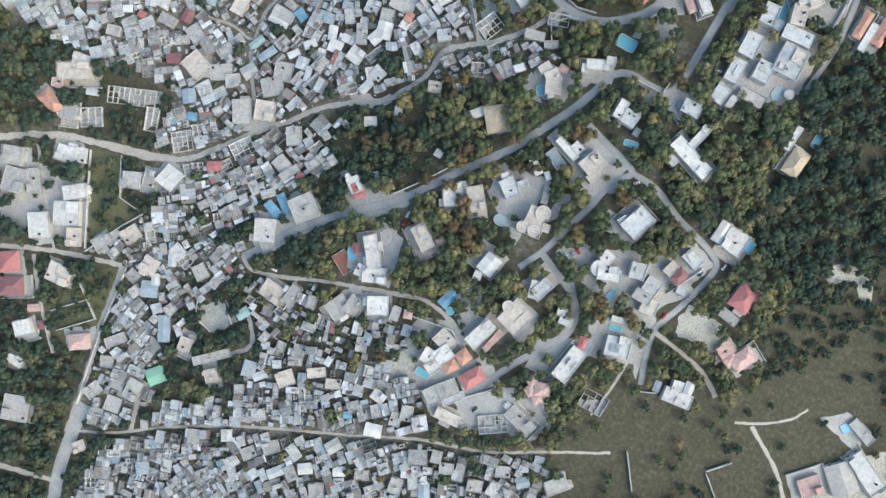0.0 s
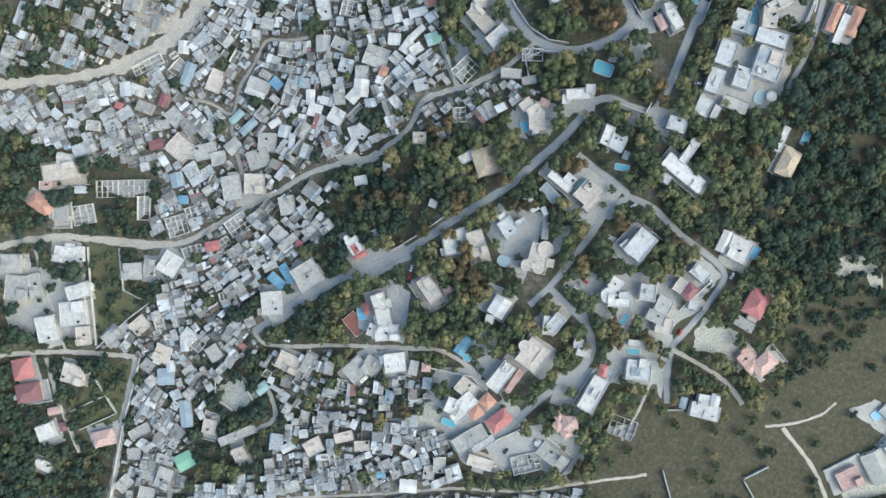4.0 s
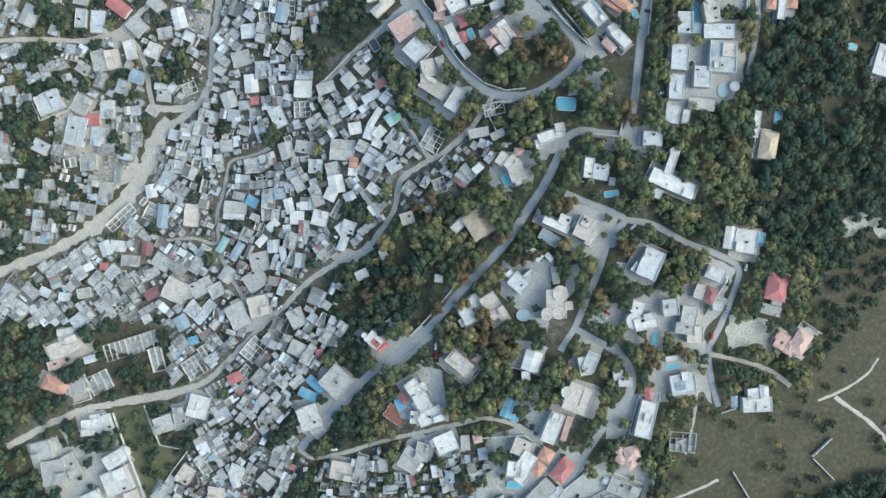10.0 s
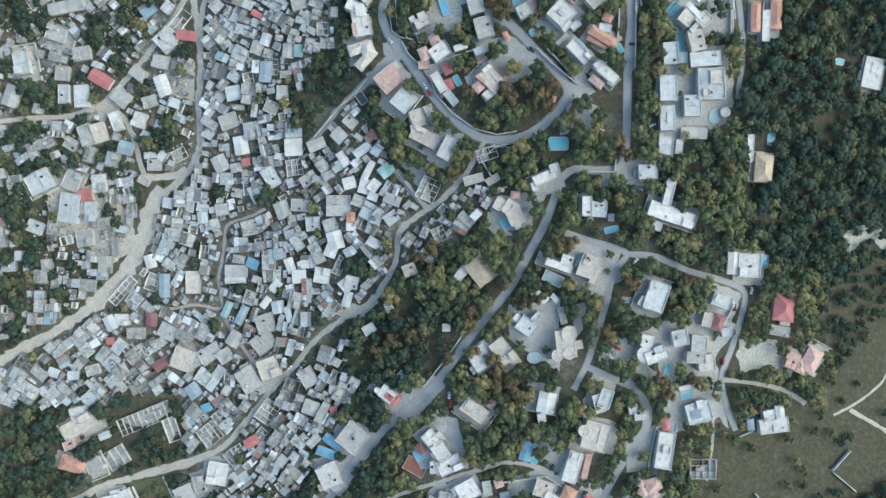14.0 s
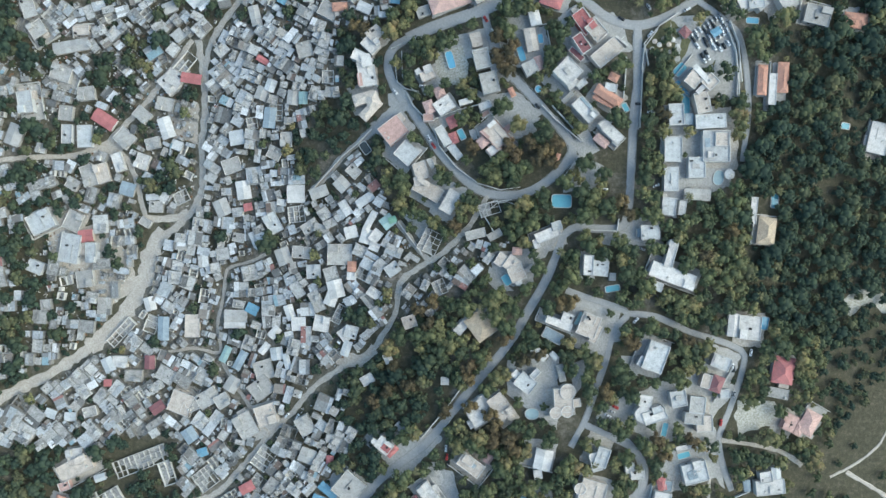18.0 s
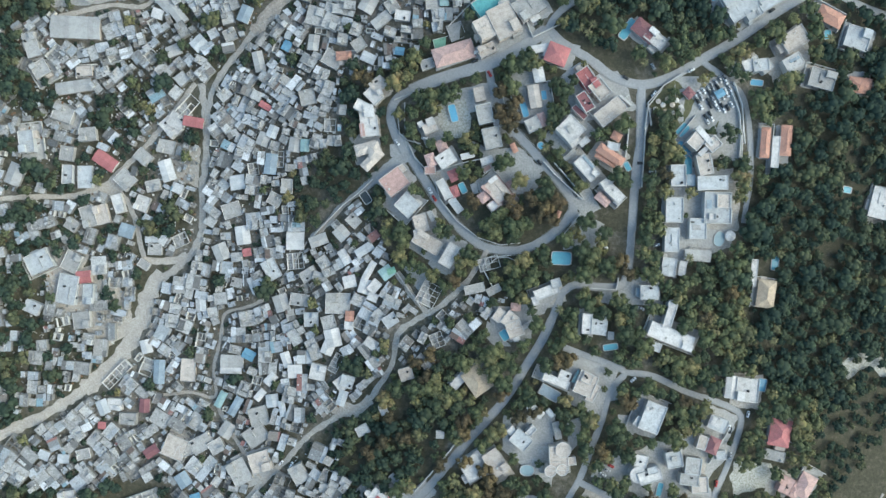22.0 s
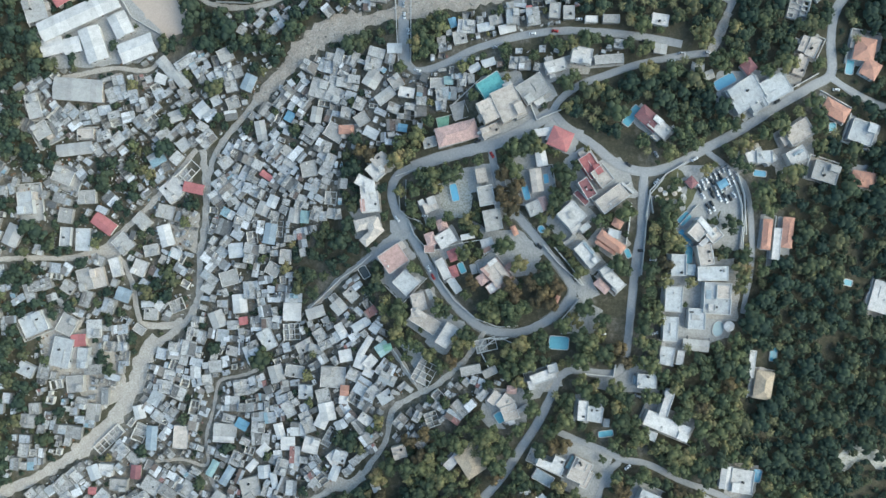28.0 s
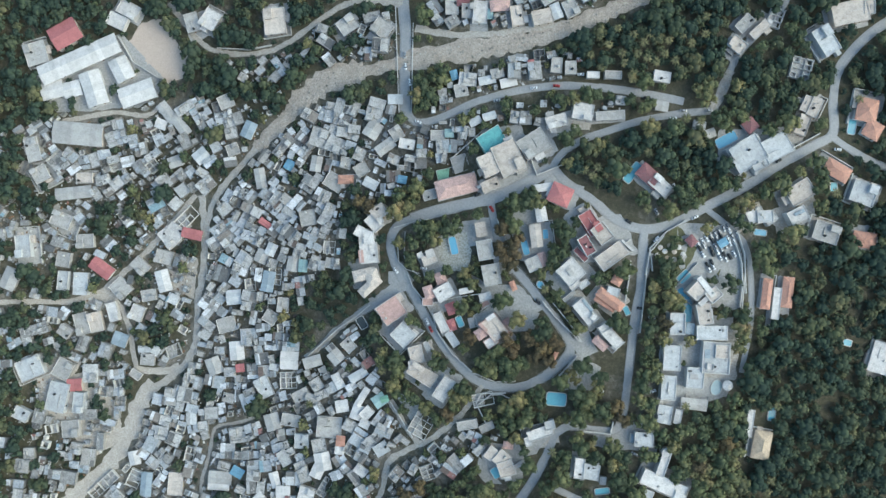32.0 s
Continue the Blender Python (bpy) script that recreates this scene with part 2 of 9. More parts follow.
# Darker leaf copy for dark green woods, with dim northern light painted in.
LEAF_DIM = mat_leaf("woodland_leaves", [(0.0, (0.033, 0.05, 0.041)), (0.4, (0.044, 0.062, 0.047)), (0.7, (0.059, 0.075, 0.05)), (0.88, (0.088, 0.095, 0.057)), (1.0, (0.118, 0.113, 0.066))])
LEAF_BROWN = mat_leaf("reddish_leaves", [(0.1, (0.08, 0.07, 0.046)), (0.6, (0.118, 0.09, 0.056)), (1.0, (0.17, 0.13, 0.07))])
PALM_LEAF = mat_leaf("palm_leaves", [(0.0, (0.085, 0.095, 0.055)), (1.0, (0.18, 0.165, 0.095))])
BARK = mat_plain("bark", (0.13, 0.1, 0.075), 0.95)
GLASS = mat_plain("dark_glass", (0.03, 0.035, 0.04), 0.15)
TYRE = mat_plain("tyre", (0.02, 0.02, 0.02), 0.9)
WOOD = mat_plain("painted_door", (0.2, 0.12, 0.07), 0.6)
COPING = mat_plain("pool_coping", (0.5, 0.485, 0.455), 0.8)
PAINT = {"white": mat_plain("car_white", (0.75, 0.76, 0.77), 0.3), "silver": mat_plain("car_silver", (0.45, 0.46, 0.47), 0.3, 0.4),
         "dark": mat_plain("car_dark", (0.04, 0.045, 0.05), 0.3), "red": mat_plain("car_red", (0.4, 0.05, 0.05), 0.3)}
BLACK_TANK = mat_plain("black_tank", (0.03, 0.03, 0.032), 0.5)
POOL_BLUE = mat_water("pool_water_blue", (0.17, 0.43, 0.6))
POOL_TEAL = mat_water("pool_water_teal", (0.16, 0.42, 0.5))
POOL_PALE = mat_water("pool_water_pale", (0.34, 0.44, 0.45))
POND = mat_water("pond_water", (0.05, 0.06, 0.06))

# ---- terrain: a ridge between a built-up valley and a wooded ravine ----
HILL_X, HILL_Y, HILL_STEP, HILL_SIGMA = -400, -430, 110, 85
HILL = [
    [-30, -38, -41, -33, -21, -11, -7, -8, -11],
    [-7, -14, -17, -6, 9, 13, 7, -2, -11],
    [11, 5, 0, 15, 36, 36, 20, 4, -9],
    [18, 2, -15, 6, 43, 47, 33, 15, -1],
    [14, -11, -30, -0, 42, 49, 42, 28, 14],
    [5, -11, -16, 16, 51, 57, 50, 41, 31],
    [-3, -8, -5, 16, 41, 53, 56, 53, 48],
    [-11, -6, 1, 12, 28, 44, 57, 63, 66],
]


def ground(x, y):
    x, y = np.asarray(x, float), np.asarray(y, float)
    num = den = 0
    for j, row in enumerate(HILL):
        for i, h in enumerate(row):
            w = np.exp(-((x - HILL_X - i * HILL_STEP) ** 2 + (y - HILL_Y - j * HILL_STEP) ** 2) / (2 * HILL_SIGMA**2)) + 1e-9
            num, den = num + w * h, den + w
    return num / den


def gz(x, y):
    return float(ground(x, y))


# plan of what is taken, one cell a metre
X0, Y0, NX, NY = -420, -520, 900, 900
CELL_X, CELL_Y = np.meshgrid(X0 + 0.5 + np.arange(NX), Y0 + 0.5 + np.arange(NY))
taken = np.zeros((NY, NX), bool)
wet = np.zeros((NY, NX), bool)
stony = np.zeros((NY, NX), bool)
keep_open = np.ones((NY, NX))
bare = np.full((NY, NX), 0.22)


def in_poly(px, py, pts):
    inside = np.zeros(np.shape(px), bool)
    for (xa, ya), (xb, yb) in zip(pts, pts[1:] + pts[:1]):
        cross = (ya > py) != (yb > py)
        inside ^= cross & (px < (xb - xa) * (py - ya) / ((yb - ya) or 1e-9) + xa)
    return inside


def cells(x, y):
    return np.clip(np.floor(np.asarray(y) - Y0).astype(int), 0, NY - 1), np.clip(np.floor(np.asarray(x) - X0).astype(int), 0, NX - 1)


def rect_points(x, y, w, d, rot, step=0.8):
    u = np.linspace(-w / 2, w / 2, max(2, int(w / step) + 1))
    v = np.linspace(-d / 2, d / 2, max(2, int(d / step) + 1))
    u, v = (a.ravel() for a in np.meshgrid(u, v))
    c, s = math.cos(radians(rot)), math.sin(radians(rot))
    return x + c * u - s * v, y + s * u + c * v


def take(x, y, w, d, rot, grow=0.0):
    taken[cells(*rect_points(x, y, w + grow, d + grow, rot))] = True


def share_taken(x, y, w, d, rot):
    return taken[cells(*rect_points(x, y, w, d, rot, 1.0))].mean()


# ---- mesh helpers ----
def mesh_of(name, verts, faces, materials, index=None, smooth=False):
    me = bpy.data.meshes.new(name)
    me.from_pydata([tuple(v) for v in verts], [], [tuple(f) for f in faces])
    for m in materials if isinstance(materials, (list, tuple)) else [materials]:
        me.materials.append(m)
    if index is not None:
        me.polygons.foreach_set("material_index", np.asarray(index, np.int32))
    if smooth:
        me.polygons.foreach_set("use_smooth", np.ones(len(me.polygons), bool))
    me.update()
    return me


class Build:
    """Collects boxes, prisms and tubes into one mesh."""

    def __init__(self):
        self.v, self.f = [], []

    def add(self, verts, faces):
        k = len(self.v)
        self.v += list(verts)
        self.f += [tuple(i + k for i in f) for f in faces]
        return self

    def box(self, x, y, z, w, d, h, rot=0.0, taper=0.0):
        """A box on its base centre."""
        c, s = math.cos(radians(rot)), math.sin(radians(rot))
        out = []
        for dz, t in ((0, 0), (h, taper)):
            for a, b in ((-1, -1), (1, -1), (1, 1), (-1, 1)):
                u, v = a * (w / 2 - t), b * (d / 2 - t)
                out.append((x + c * u - s * v, y + s * u + c * v, z + dz))
        return self.add(out, [(3, 2, 1, 0), (4, 5, 6, 7), (0, 1, 5, 4), (1, 2, 6, 5), (2, 3, 7, 6), (3, 0, 4, 7)])

    def tube(self, x, y, z, r, h, n=12, r2=None, dome=0.0):
        r2 = r if r2 is None else r2
        ring = [(math.cos(2 * math.pi * i / n), math.sin(2 * math.pi * i / n)) for i in range(n)]
        verts = [(x + r * a, y + r * b, z) for a, b in ring] + [(x + r2 * a, y + r2 * b, z + h) for a, b in ring] + [(x, y, z + h + dome)]
        faces = [(i, (i + 1) % n, n + (i + 1) % n, n + i) for i in range(n)] + [(n + i, n + (i + 1) % n, 2 * n) for i in range(n)]
        return self.add(verts, faces)

    def mesh(self, name, material, smooth=False):
        return mesh_of(name, self.v, self.f, material, None, smooth)


def part(name, me, parent, label=""):
    ob = new(name, me)
    ob.parent = parent
    if label:
        tagged(ob, label)
    return ob


rng = random.Random(7)


def thing(name, me, x, y, z, rot, label, category, group="", kind=""):
    ob = new(name, me)
    ob.matrix_basis = pose(x, y, z, 0, 0, rot)
    return tagged(ob, label, category, group, kind)


# ---- streets, yards and plots ----
def smooth_line(pts, step=3.0):
    p = np.array(pts, float)
    q = [p[0]]
    ext = np.vstack([2 * p[0] - p[1], p, 2 * p[-1] - p[-2]])
    for i in range(1, len(ext) - 2):
        a, b, c, d = ext[i - 1 : i + 3]
        k = max(2, int(np.linalg.norm(c - b) / step))
        for t in np.linspace(0, 1, k + 1)[1:]:
            q.append(0.5 * (2 * b + (c - a) * t + (2 * a - 5 * b + 4 * c - d) * t * t + (3 * b - a - 3 * c + d) * t**3))
    return np.array(q)


road_count = 0


def road(surf, width, pts):
    global road_count
    road_count += 1
    q = smooth_line(pts)
    t = np.gradient(q, axis=0)
    t /= np.linalg.norm(t, axis=1, keepdims=True)
    nrm = np.stack([-t[:, 1], t[:, 0]], 1)
    ragged = {"asphalt": 0.07, "concrete": 0.02}.get(surf, 0.3)
    r = random.Random(road_count)
    cols = np.linspace(-1, 1, 7)
    verts = []
    for i in range(len(q)):
        wl, wr = (width / 2 * (1 + r.uniform(-ragged, ragged)) for _ in range(2))
        for c in cols:
            x, y = q[i] + nrm[i] * (c * (wr if c > 0 else wl))
            verts.append([x, y, 0.16 + road_count * 0.005 - 0.25 * (abs(c) == 1)])
        xs, ys = zip(*[(v[0], v[1]) for v in verts[-7:]])
        for v, g in zip(verts[-7:], ground(xs, ys)):
            v[2] += float(g)
    faces = [(i * 7 + j, i * 7 + j + 1, (i + 1) * 7 + j + 1, (i + 1) * 7 + j) for i in range(len(q) - 1) for j in range(6)]
    if surf == "ravine":
        for v in verts:
            v[2] += r.uniform(-0.05, 0.3)
        scatter_rubble(q, width, road_count)
    tagged(new("road" if surf in ("asphalt", "dirt") else "ravine_bed" if surf == "ravine" else "channel", mesh_of("road", verts, faces, SURF[surf])), SURF_WORDS[surf], "road", kind="structure")
    if surf == "asphalt":
        kv, kf = [], []
        for side in (-1, 1):
            k0 = len(kv)
            for i in range(len(q)):
                for off, up in ((-0.13, 0.0), (-0.13, 0.34), (0.13, 0.34), (0.13, 0.0)):
                    x, y = q[i] + nrm[i] * side * (width / 2 + off + 0.1)
                    kv.append((x, y, gz(x, y) + up - 0.05))
            for i in range(len(q) - 1):
                if taken[cells(*(q[i] + nrm[i] * side * (width / 2 + 0.6)))] or (i // 5 + road_count) % 4 == 0:
                    continue
                kf += [(k0 + i * 4 + j, k0 + i * 4 + j + 1, k0 + i * 4 + 5 + j, k0 + i * 4 + 4 + j)[::side] for j in range(3)]
        tagged(new("kerb", mesh_of("kerb", kv, kf, BLOCK)), "pale worn concrete kerb along the street", "kerb", kind="structure")
    for a, b in zip(q[:-1], q[1:]):
        m, d = (a + b) / 2, b - a
        take(m[0], m[1], np.linalg.norm(d) + 1, width, math.degrees(math.atan2(d[1], d[0])), 0.6)


RUBBLE = []


def scatter_rubble(q, width, seed):
    rr = random.Random(seed)
    length = float(np.linalg.norm(np.diff(q, axis=0), axis=1).sum())
    for _ in range(int(length * width * 0.22)):
        i = rr.randrange(len(q) - 1)
        p = q[i] + (q[i + 1] - q[i]) * rr.random()
        RUBBLE.append((p[0] + rr.uniform(-0.5, 0.5) * width, p[1] + rr.uniform(-0.5, 0.5) * width * 0.8, 0.3 + 1.3 * rr.random() ** 3))


def bridge_parapet(pts):
    wall("bridge_parapet", pts, 1.1, 0.4, "grey concrete parapet of the road bridge")


patch_count = 0


def patch(surf, pts):
    """A yard or plot draped on the slope, cut to its outline."""
    global patch_count
    patch_count += 1
    r = random.Random(patch_count)
    dense = []
    for (xa, ya), (xb, yb) in zip(pts, pts[1:] + pts[:1]):
        k = max(1, int(math.hypot(xb - xa, yb - ya) / 3))
        for i in range(k):
            dense.append((xa + (xb - xa) * i / k + r.uniform(-0.7, 0.7), ya + (yb - ya) * i / k + r.uniform(-0.7, 0.7)))
    bm = bmesh.new()
    vs = [bm.verts.new((x, y, 0)) for x, y in dense]
    bmesh.ops.triangulate(bm, faces=[bm.faces.new(vs)])
    xs, ys = [p[0] for p in dense], [p[1] for p in dense]
    for axis, lo, hi in ((0, min(xs), max(xs)), (1, min(ys), max(ys))):
        for k in range(1, int((hi - lo) / 6) + 1):
            p = [0, 0, 0]
            p[axis] = lo + 6 * k
            nn = [0, 0, 0]
            nn[axis] = 1
            bmesh.ops.bisect_plane(bm, geom=bm.verts[:] + bm.edges[:] + bm.faces[:], plane_co=p, plane_no=nn)
    up = 0.05 + patch_count * 0.002
    for v in bm.verts:
        v.co.z = gz(v.co.x, v.co.y) + up
    for f in bm.faces:
        if f.normal.z < 0:
            f.normal_flip()
    me = bpy.data.meshes.new(surf)
    bm.to_mesh(me)
    bm.free()
    me.materials.append(SURF[surf])
    tagged(new({"paving": "yard", "sand": "sports_pitch", "grass": "grass_plot", "pale": "cleared_ground", "dirt": "dirt_yard"}[surf], me), SURF_WORDS[surf], "ground", kind="structure")
    if surf not in ("pale", "dirt"):
        inside = in_poly(CELL_X, CELL_Y, pts)
        if surf == "paving":
            wet[inside] = True
        elif surf == "grass":
            keep_open[inside] = 0.3
        else:
            taken[inside] = True
    else:
        stony[in_poly(CELL_X, CELL_Y, pts)] = True


def wall(name, pts, h=2.4, thick=0.35, label="whitewashed concrete block boundary wall along a plot"):
    q = [np.array(pts[0], float)]
    for a, c in zip(pts[:-1], pts[1:]):
        k = max(1, round(math.dist(a, c) / 5))
        q += [np.array(a, float) + (np.array(c, float) - np.array(a, float)) * (i + 1) / k for i in range(k)]
    b = Build()
    for a, c in zip(q[:-1], q[1:]):
        m, d = (a + c) / 2, c - a
        z = gz(*m)
        L = float(np.linalg.norm(d))
        rot = math.degrees(math.atan2(d[1], d[0]))
        b.box(m[0], m[1], z - 1, L + 0.1, thick, h + 1, rot)
        b.box(m[0], m[1], z + h, L + 0.12, thick + 0.16, 0.14, rot)
        take(m[0], m[1], L, thick, rot)
    tagged(new(name, b.mesh(name, WHITEWASH)), label, "wall", kind="structure")


road("asphalt", 6.0, [(-24.2, 98.2), (-16.6, 84.7), (-5.4, 67.3), (3.5, 53.8), (16.0, 39.6), (26.7, 30.2), (35.6, 26.1), (48.1, 24.8), (60.5, 27.1), (73.0, 34.4), (82.6, 43.9), (87.6, 54.2), (80.5, 65.9), (66.7, 81.9), (52.9, 97.0), (42.5, 108.5), (39.6, 121.2)])
road("asphalt", 5.3, [(-17.4, 84.0), (-29.7, 76.7), (-41.4, 68.4), (-50.1, 61.7)])
road("dirt", 4.6, [(-50.1, 61.7), (-61.4, 52.4), (-71.7, 40.6), (-82.9, 29.8)])
road("dirt", 4.0, [(34.9, 24.7), (31.1, 18.4), (24.4, 7.1), (15.1, -3.4), (5.7, -12.6), (-3.7, -18.2)])
road("dirt", 4.2, [(-23.7, 8.7), (-15.7, -2.1), (-7.3, -12.9), (-3.7, -18.2), (-13.1, -23.8), (-22.4, -32.5), (-24.3, -48.5), (-32.3, -65.3), (-43.0, -78.4), (-60.7, -88.6), (-80.7, -103.1), (-95.7, -120.4), (-109.1, -133.2), (-121.4, -147.9), (-133.6, -161.8), (-147.5, -176.6), (-166.0, -185.2), (-186.0, -190.1), (-209.8, -196.3)])
road("dirt", 5.1, [(-283.8, -232.1), (-273.3, -226.1), (-253.0, -213.0), (-227.3, -201.6), (-203.3, -195.6), (-178.6, -190.2), (-155.8, -181.0)])
road("dirt", 3.2, [(-110.0, -137.8), (-118.7, -129.4), (-129.1, -114.7), (-141.2, -97.2), (-148.5, -84.2)])
road("dirt", 2.5, [(-185.6, -82.1), (-167.6, -79.2), (-148.5, -81.5), (-150.9, -63.8), (-146.7, -42.2), (-144.1, -24.4), (-128.3, -18.9), (-115.9, -13.4)])
road("dirt", 5.5, [(-164.3, 135.5), (-160.5, 110.1), (-160.5, 82.9), (-163.1, 59.5), (-162.1, 39.7), (-166.7, 22.0), (-180.6, 6.5), (-195.7, -5.2)])
road("dirt", 12.1, [(-189.6, 2.7), (-198.6, -11.1), (-202.6, -27.0), (-210.5, -44.8), (-223.2, -64.3), (-240.3, -79.6)])
road("dirt", 7.6, [(-234.7, -74.6), (-259.1, -92.7), (-281.3, -104.4), (-299.6, -113.8), (-321.5, -123.4)])
road("dirt", 5.1, [(-173.0, 16.2), (-185.4, 11.8), (-203.5, 12.2)])
road("dirt", 3.7, [(-315.6, 49.3), (-300.8, 52.0), (-278.5, 54.0), (-251.8, 55.8), (-240.0, 61.6), (-228.2, 62.2), (-218.5, 55.3), (-210.9, 41.2), (-207.3, 25.1), (-203.5, 13.0)])
road("dirt", 4.0, [(-232.1, 62.3), (-224.0, 71.3), (-203.1, 92.5), (-181.5, 119.1), (-168.4, 135.7)])
road("asphalt", 5.0, [(131.1, 115.6), (127.3, 94.8), (124.9, 73.9), (123.9, 45.9), (122.9, 21.3), (119.2, 5.5), (105.8, 3.4), (90.1, 4.5), (81.9, -0.9)])
road("asphalt", 5.2, [(81.9, -0.9), (77.4, -14.7), (70.8, -30.7), (60.9, -48.4), (49.9, -68.2), (37.7, -83.7), (24.4, -99.8), (10.8, -118.2), (-5.5, -137.8), (-24.3, -153.5), (-43.0, -171.0), (-59.0, -190.6), (-69.2, -205.7)])
road("asphalt", 3.8, [(84.2, -35.3), (98.2, -40.3), (115.8, -46.0), (122.9, -50.5), (114.9, -60.3), (109.0, -81.8), (103.1, -99.7), (97.3, -117.8), (88.2, -136.0)])
road("asphalt", 3.8, [(122.9, -49.8), (140.7, -51.9), (162.2, -61.4), (177.5, -66.0), (191.5, -71.1), (198.3, -76.7), (196.2, -91.1), (190.8, -109.2), (185.3, -123.7), (183.2, -131.7), (187.3, -149.7), (193.7, -165.7)])
road("dirt", 3.0, [(184.7, -131.8), (207.5, -135.6), (226.9, -140.9), (240.8, -150.2)])
road("asphalt", 4.1, [(97.2, -121.4), (115.1, -129.8), (127.7, -136.7), (135.4, -147.9), (135.5, -160.9), (129.8, -175.7)])
road("asphalt", 4.2, [(121.6, -128.9), (132.2, -143.8), (133.9, -160.3), (124.9, -176.1), (113.1, -196.1), (103.5, -216.8), (94.7, -234.8)])
road("asphalt", 5.1, [(-46.6, -173.2), (-59.9, -190.2), (-68.7, -203.6), (-79.4, -218.0)])
road("dirt", 2.8, [(-79.9, -217.0), (-69.4, -222.8), (-48.0, -216.5), (-25.9, -207.1), (3.9, -196.8), (25.9, -189.5), (44.0, -183.8), (62.1, -186.2), (75.3, -191.5)])
road("dirt", 4.5, [(-155.4, -265.5), (-152.7, -286.8), (-151.6, -309.3), (-147.1, -339.6), (-144.2, -366.7), (-141.1, -396.4)])
road("dirt", 3.7, [(-253.7, -301.1), (-242.1, -295.9), (-211.1, -282.5), (-182.7, -273.3), (-155.4, -265.5)])
road("dirt", 2.2, [(-247.2, -217.5), (-231.8, -242.9), (-214.4, -265.2), (-205.8, -278.8)])
road("dirt", 3.0, [(-217.3, -289.5), (-202.6, -313.9), (-189.7, -330.2), (-174.6, -347.9)])
road("concrete", 9.9, [(-137.7, -370.2), (-137.2, -394.1), (-134.1, -424.1), (-125.9, -453.5)])
road("dirt", 2.1, [(-137.0, -392.5), (-109.4, -378.4), (-73.3, -352.3), (-29.3, -325.5), (8.5, -306.1), (50.3, -285.7), (84.5, -268.3), (127.5, -253.4), (159.8, -235.3), (199.1, -214.8)])
road("dirt", 3.8, [(-134.2, -433.9), (-158.2, -440.4), (-188.9, -448.0)])
road("dirt", 3.7, [(-98.1, -371.3), (-102.2, -342.5), (-94.2, -319.0)])
road("dirt", 3.2, [(-56.8, -252.1), (-46.1, -268.5), (-58.8, -284.8), (-73.5, -297.8)])
road("dirt", 1.8, [(261.0, -158.8), (278.2, -150.7), (293.5, -139.4), (300.1, -128.6)])
road("dirt", 2.7, [(272.5, -155.8), (286.4, -163.9), (305.2, -176.1), (322.9, -193.6)])
road("dirt", 2.0, [(178.2, -156.5), (177.8, -177.9), (175.0, -198.7)])
road("asphalt", 7.1, [(-34.6, 285.8), (-32.5, 266.9), (-29.7, 248.2), (-28.7, 229.5), (-27.8, 210.9), (-26.3, 196.1)])
road("asphalt", 4.7, [(-26.5, 198.0), (-19.3, 190.4), (-8.3, 191.5), (4.0, 196.9), (21.4, 205.5), (45.8, 212.8), (70.0, 216.5), (94.2, 216.4), (121.8, 213.8), (146.0, 210.1)])
road("asphalt", 7.5, [(-17.5, 127.4), (-4.3, 132.5), (13.4, 137.8), (36.0, 144.8), (52.9, 153.9), (67.9, 164.2)])
road("asphalt", 5.5, [(-17.5, 127.4), (-26.8, 121.8), (-30.5, 111.2), (-25.8, 96.8), (-20.7, 87.6)])
road("asphalt", 4.3, [(67.9, 163.5), (74.2, 173.8), (85.8, 182.9), (99.2, 188.5), (119.4, 196.3), (143.0, 202.2), (164.1, 205.5)])
road("dirt", 5.7, [(164.1, 205.5), (168.8, 218.5), (172.9, 231.0)])
road("asphalt", 4.0, [(172.9, 231.0), (178.4, 242.9), (191.2, 258.4), (202.4, 272.3), (206.6, 287.3)])
road("asphalt", 5.5, [(68.9, 165.0), (77.0, 156.2), (94.9, 145.3), (109.4, 134.3), (126.8, 129.9), (143.7, 134.5), (163.6, 146.2), (183.5, 158.3), (206.7, 174.9), (226.6, 188.0), (237.8, 196.4), (236.4, 215.7), (237.9, 233.2), (244.0, 244.7), (256.1, 258.6), (275.5, 273.6)])
road("asphalt", 4.3, [(236.5, 195.0), (247.6, 188.1), (262.3, 181.2), (284.3, 174.1)])
road("asphalt", 5.5, [(126.8, 130.6), (126.8, 114.5), (127.2, 90.1), (125.2, 65.5)])
road("asphalt", 3.4, [(163.7, 144.8), (181.9, 131.5), (191.3, 118.9), (196.2, 80.9), (193.3, 45.6)])
road("asphalt", 4.4, [(31.9, 143.1), (35.5, 126.2), (41.2, 108.7), (49.0, 97.9)])
road("dirt", 4.6, [(-160.1, 99.1), (-158.7, 118.7), (-152.8, 136.5), (-135.7, 158.6), (-118.8, 178.4)])
road("ravine", 9.8, [(-126.2, 168.5), (-109.4, 188.2), (-92.8, 205.7)])
road("ravine", 15.8, [(-102.1, 197.2), (-89.2, 209.6), (-74.2, 218.2), (-55.4, 223.1)])
road("ravine", 7.5, [(-57.2, 221.5), (-42.3, 226.3), (-27.6, 230.3)])
road("ravine", 13.9, [(-27.7, 231.4), (-5.9, 235.4), (22.8, 239.6), (47.3, 245.7)])
road("ravine", 10.4, [(36.9, 241.8), (64.6, 249.8), (85.0, 259.4), (108.7, 269.9), (128.7, 280.6)])
road("dirt", 3.8, [(-194.8, 266.0), (-175.2, 243.5), (-160.6, 234.4), (-136.4, 232.5), (-112.9, 238.7), (-90.5, 255.1), (-68.3, 268.6), (-41.8, 270.7)])
road("dirt", 13.6, [(-57.3, 276.2), (-32.5, 272.6)])
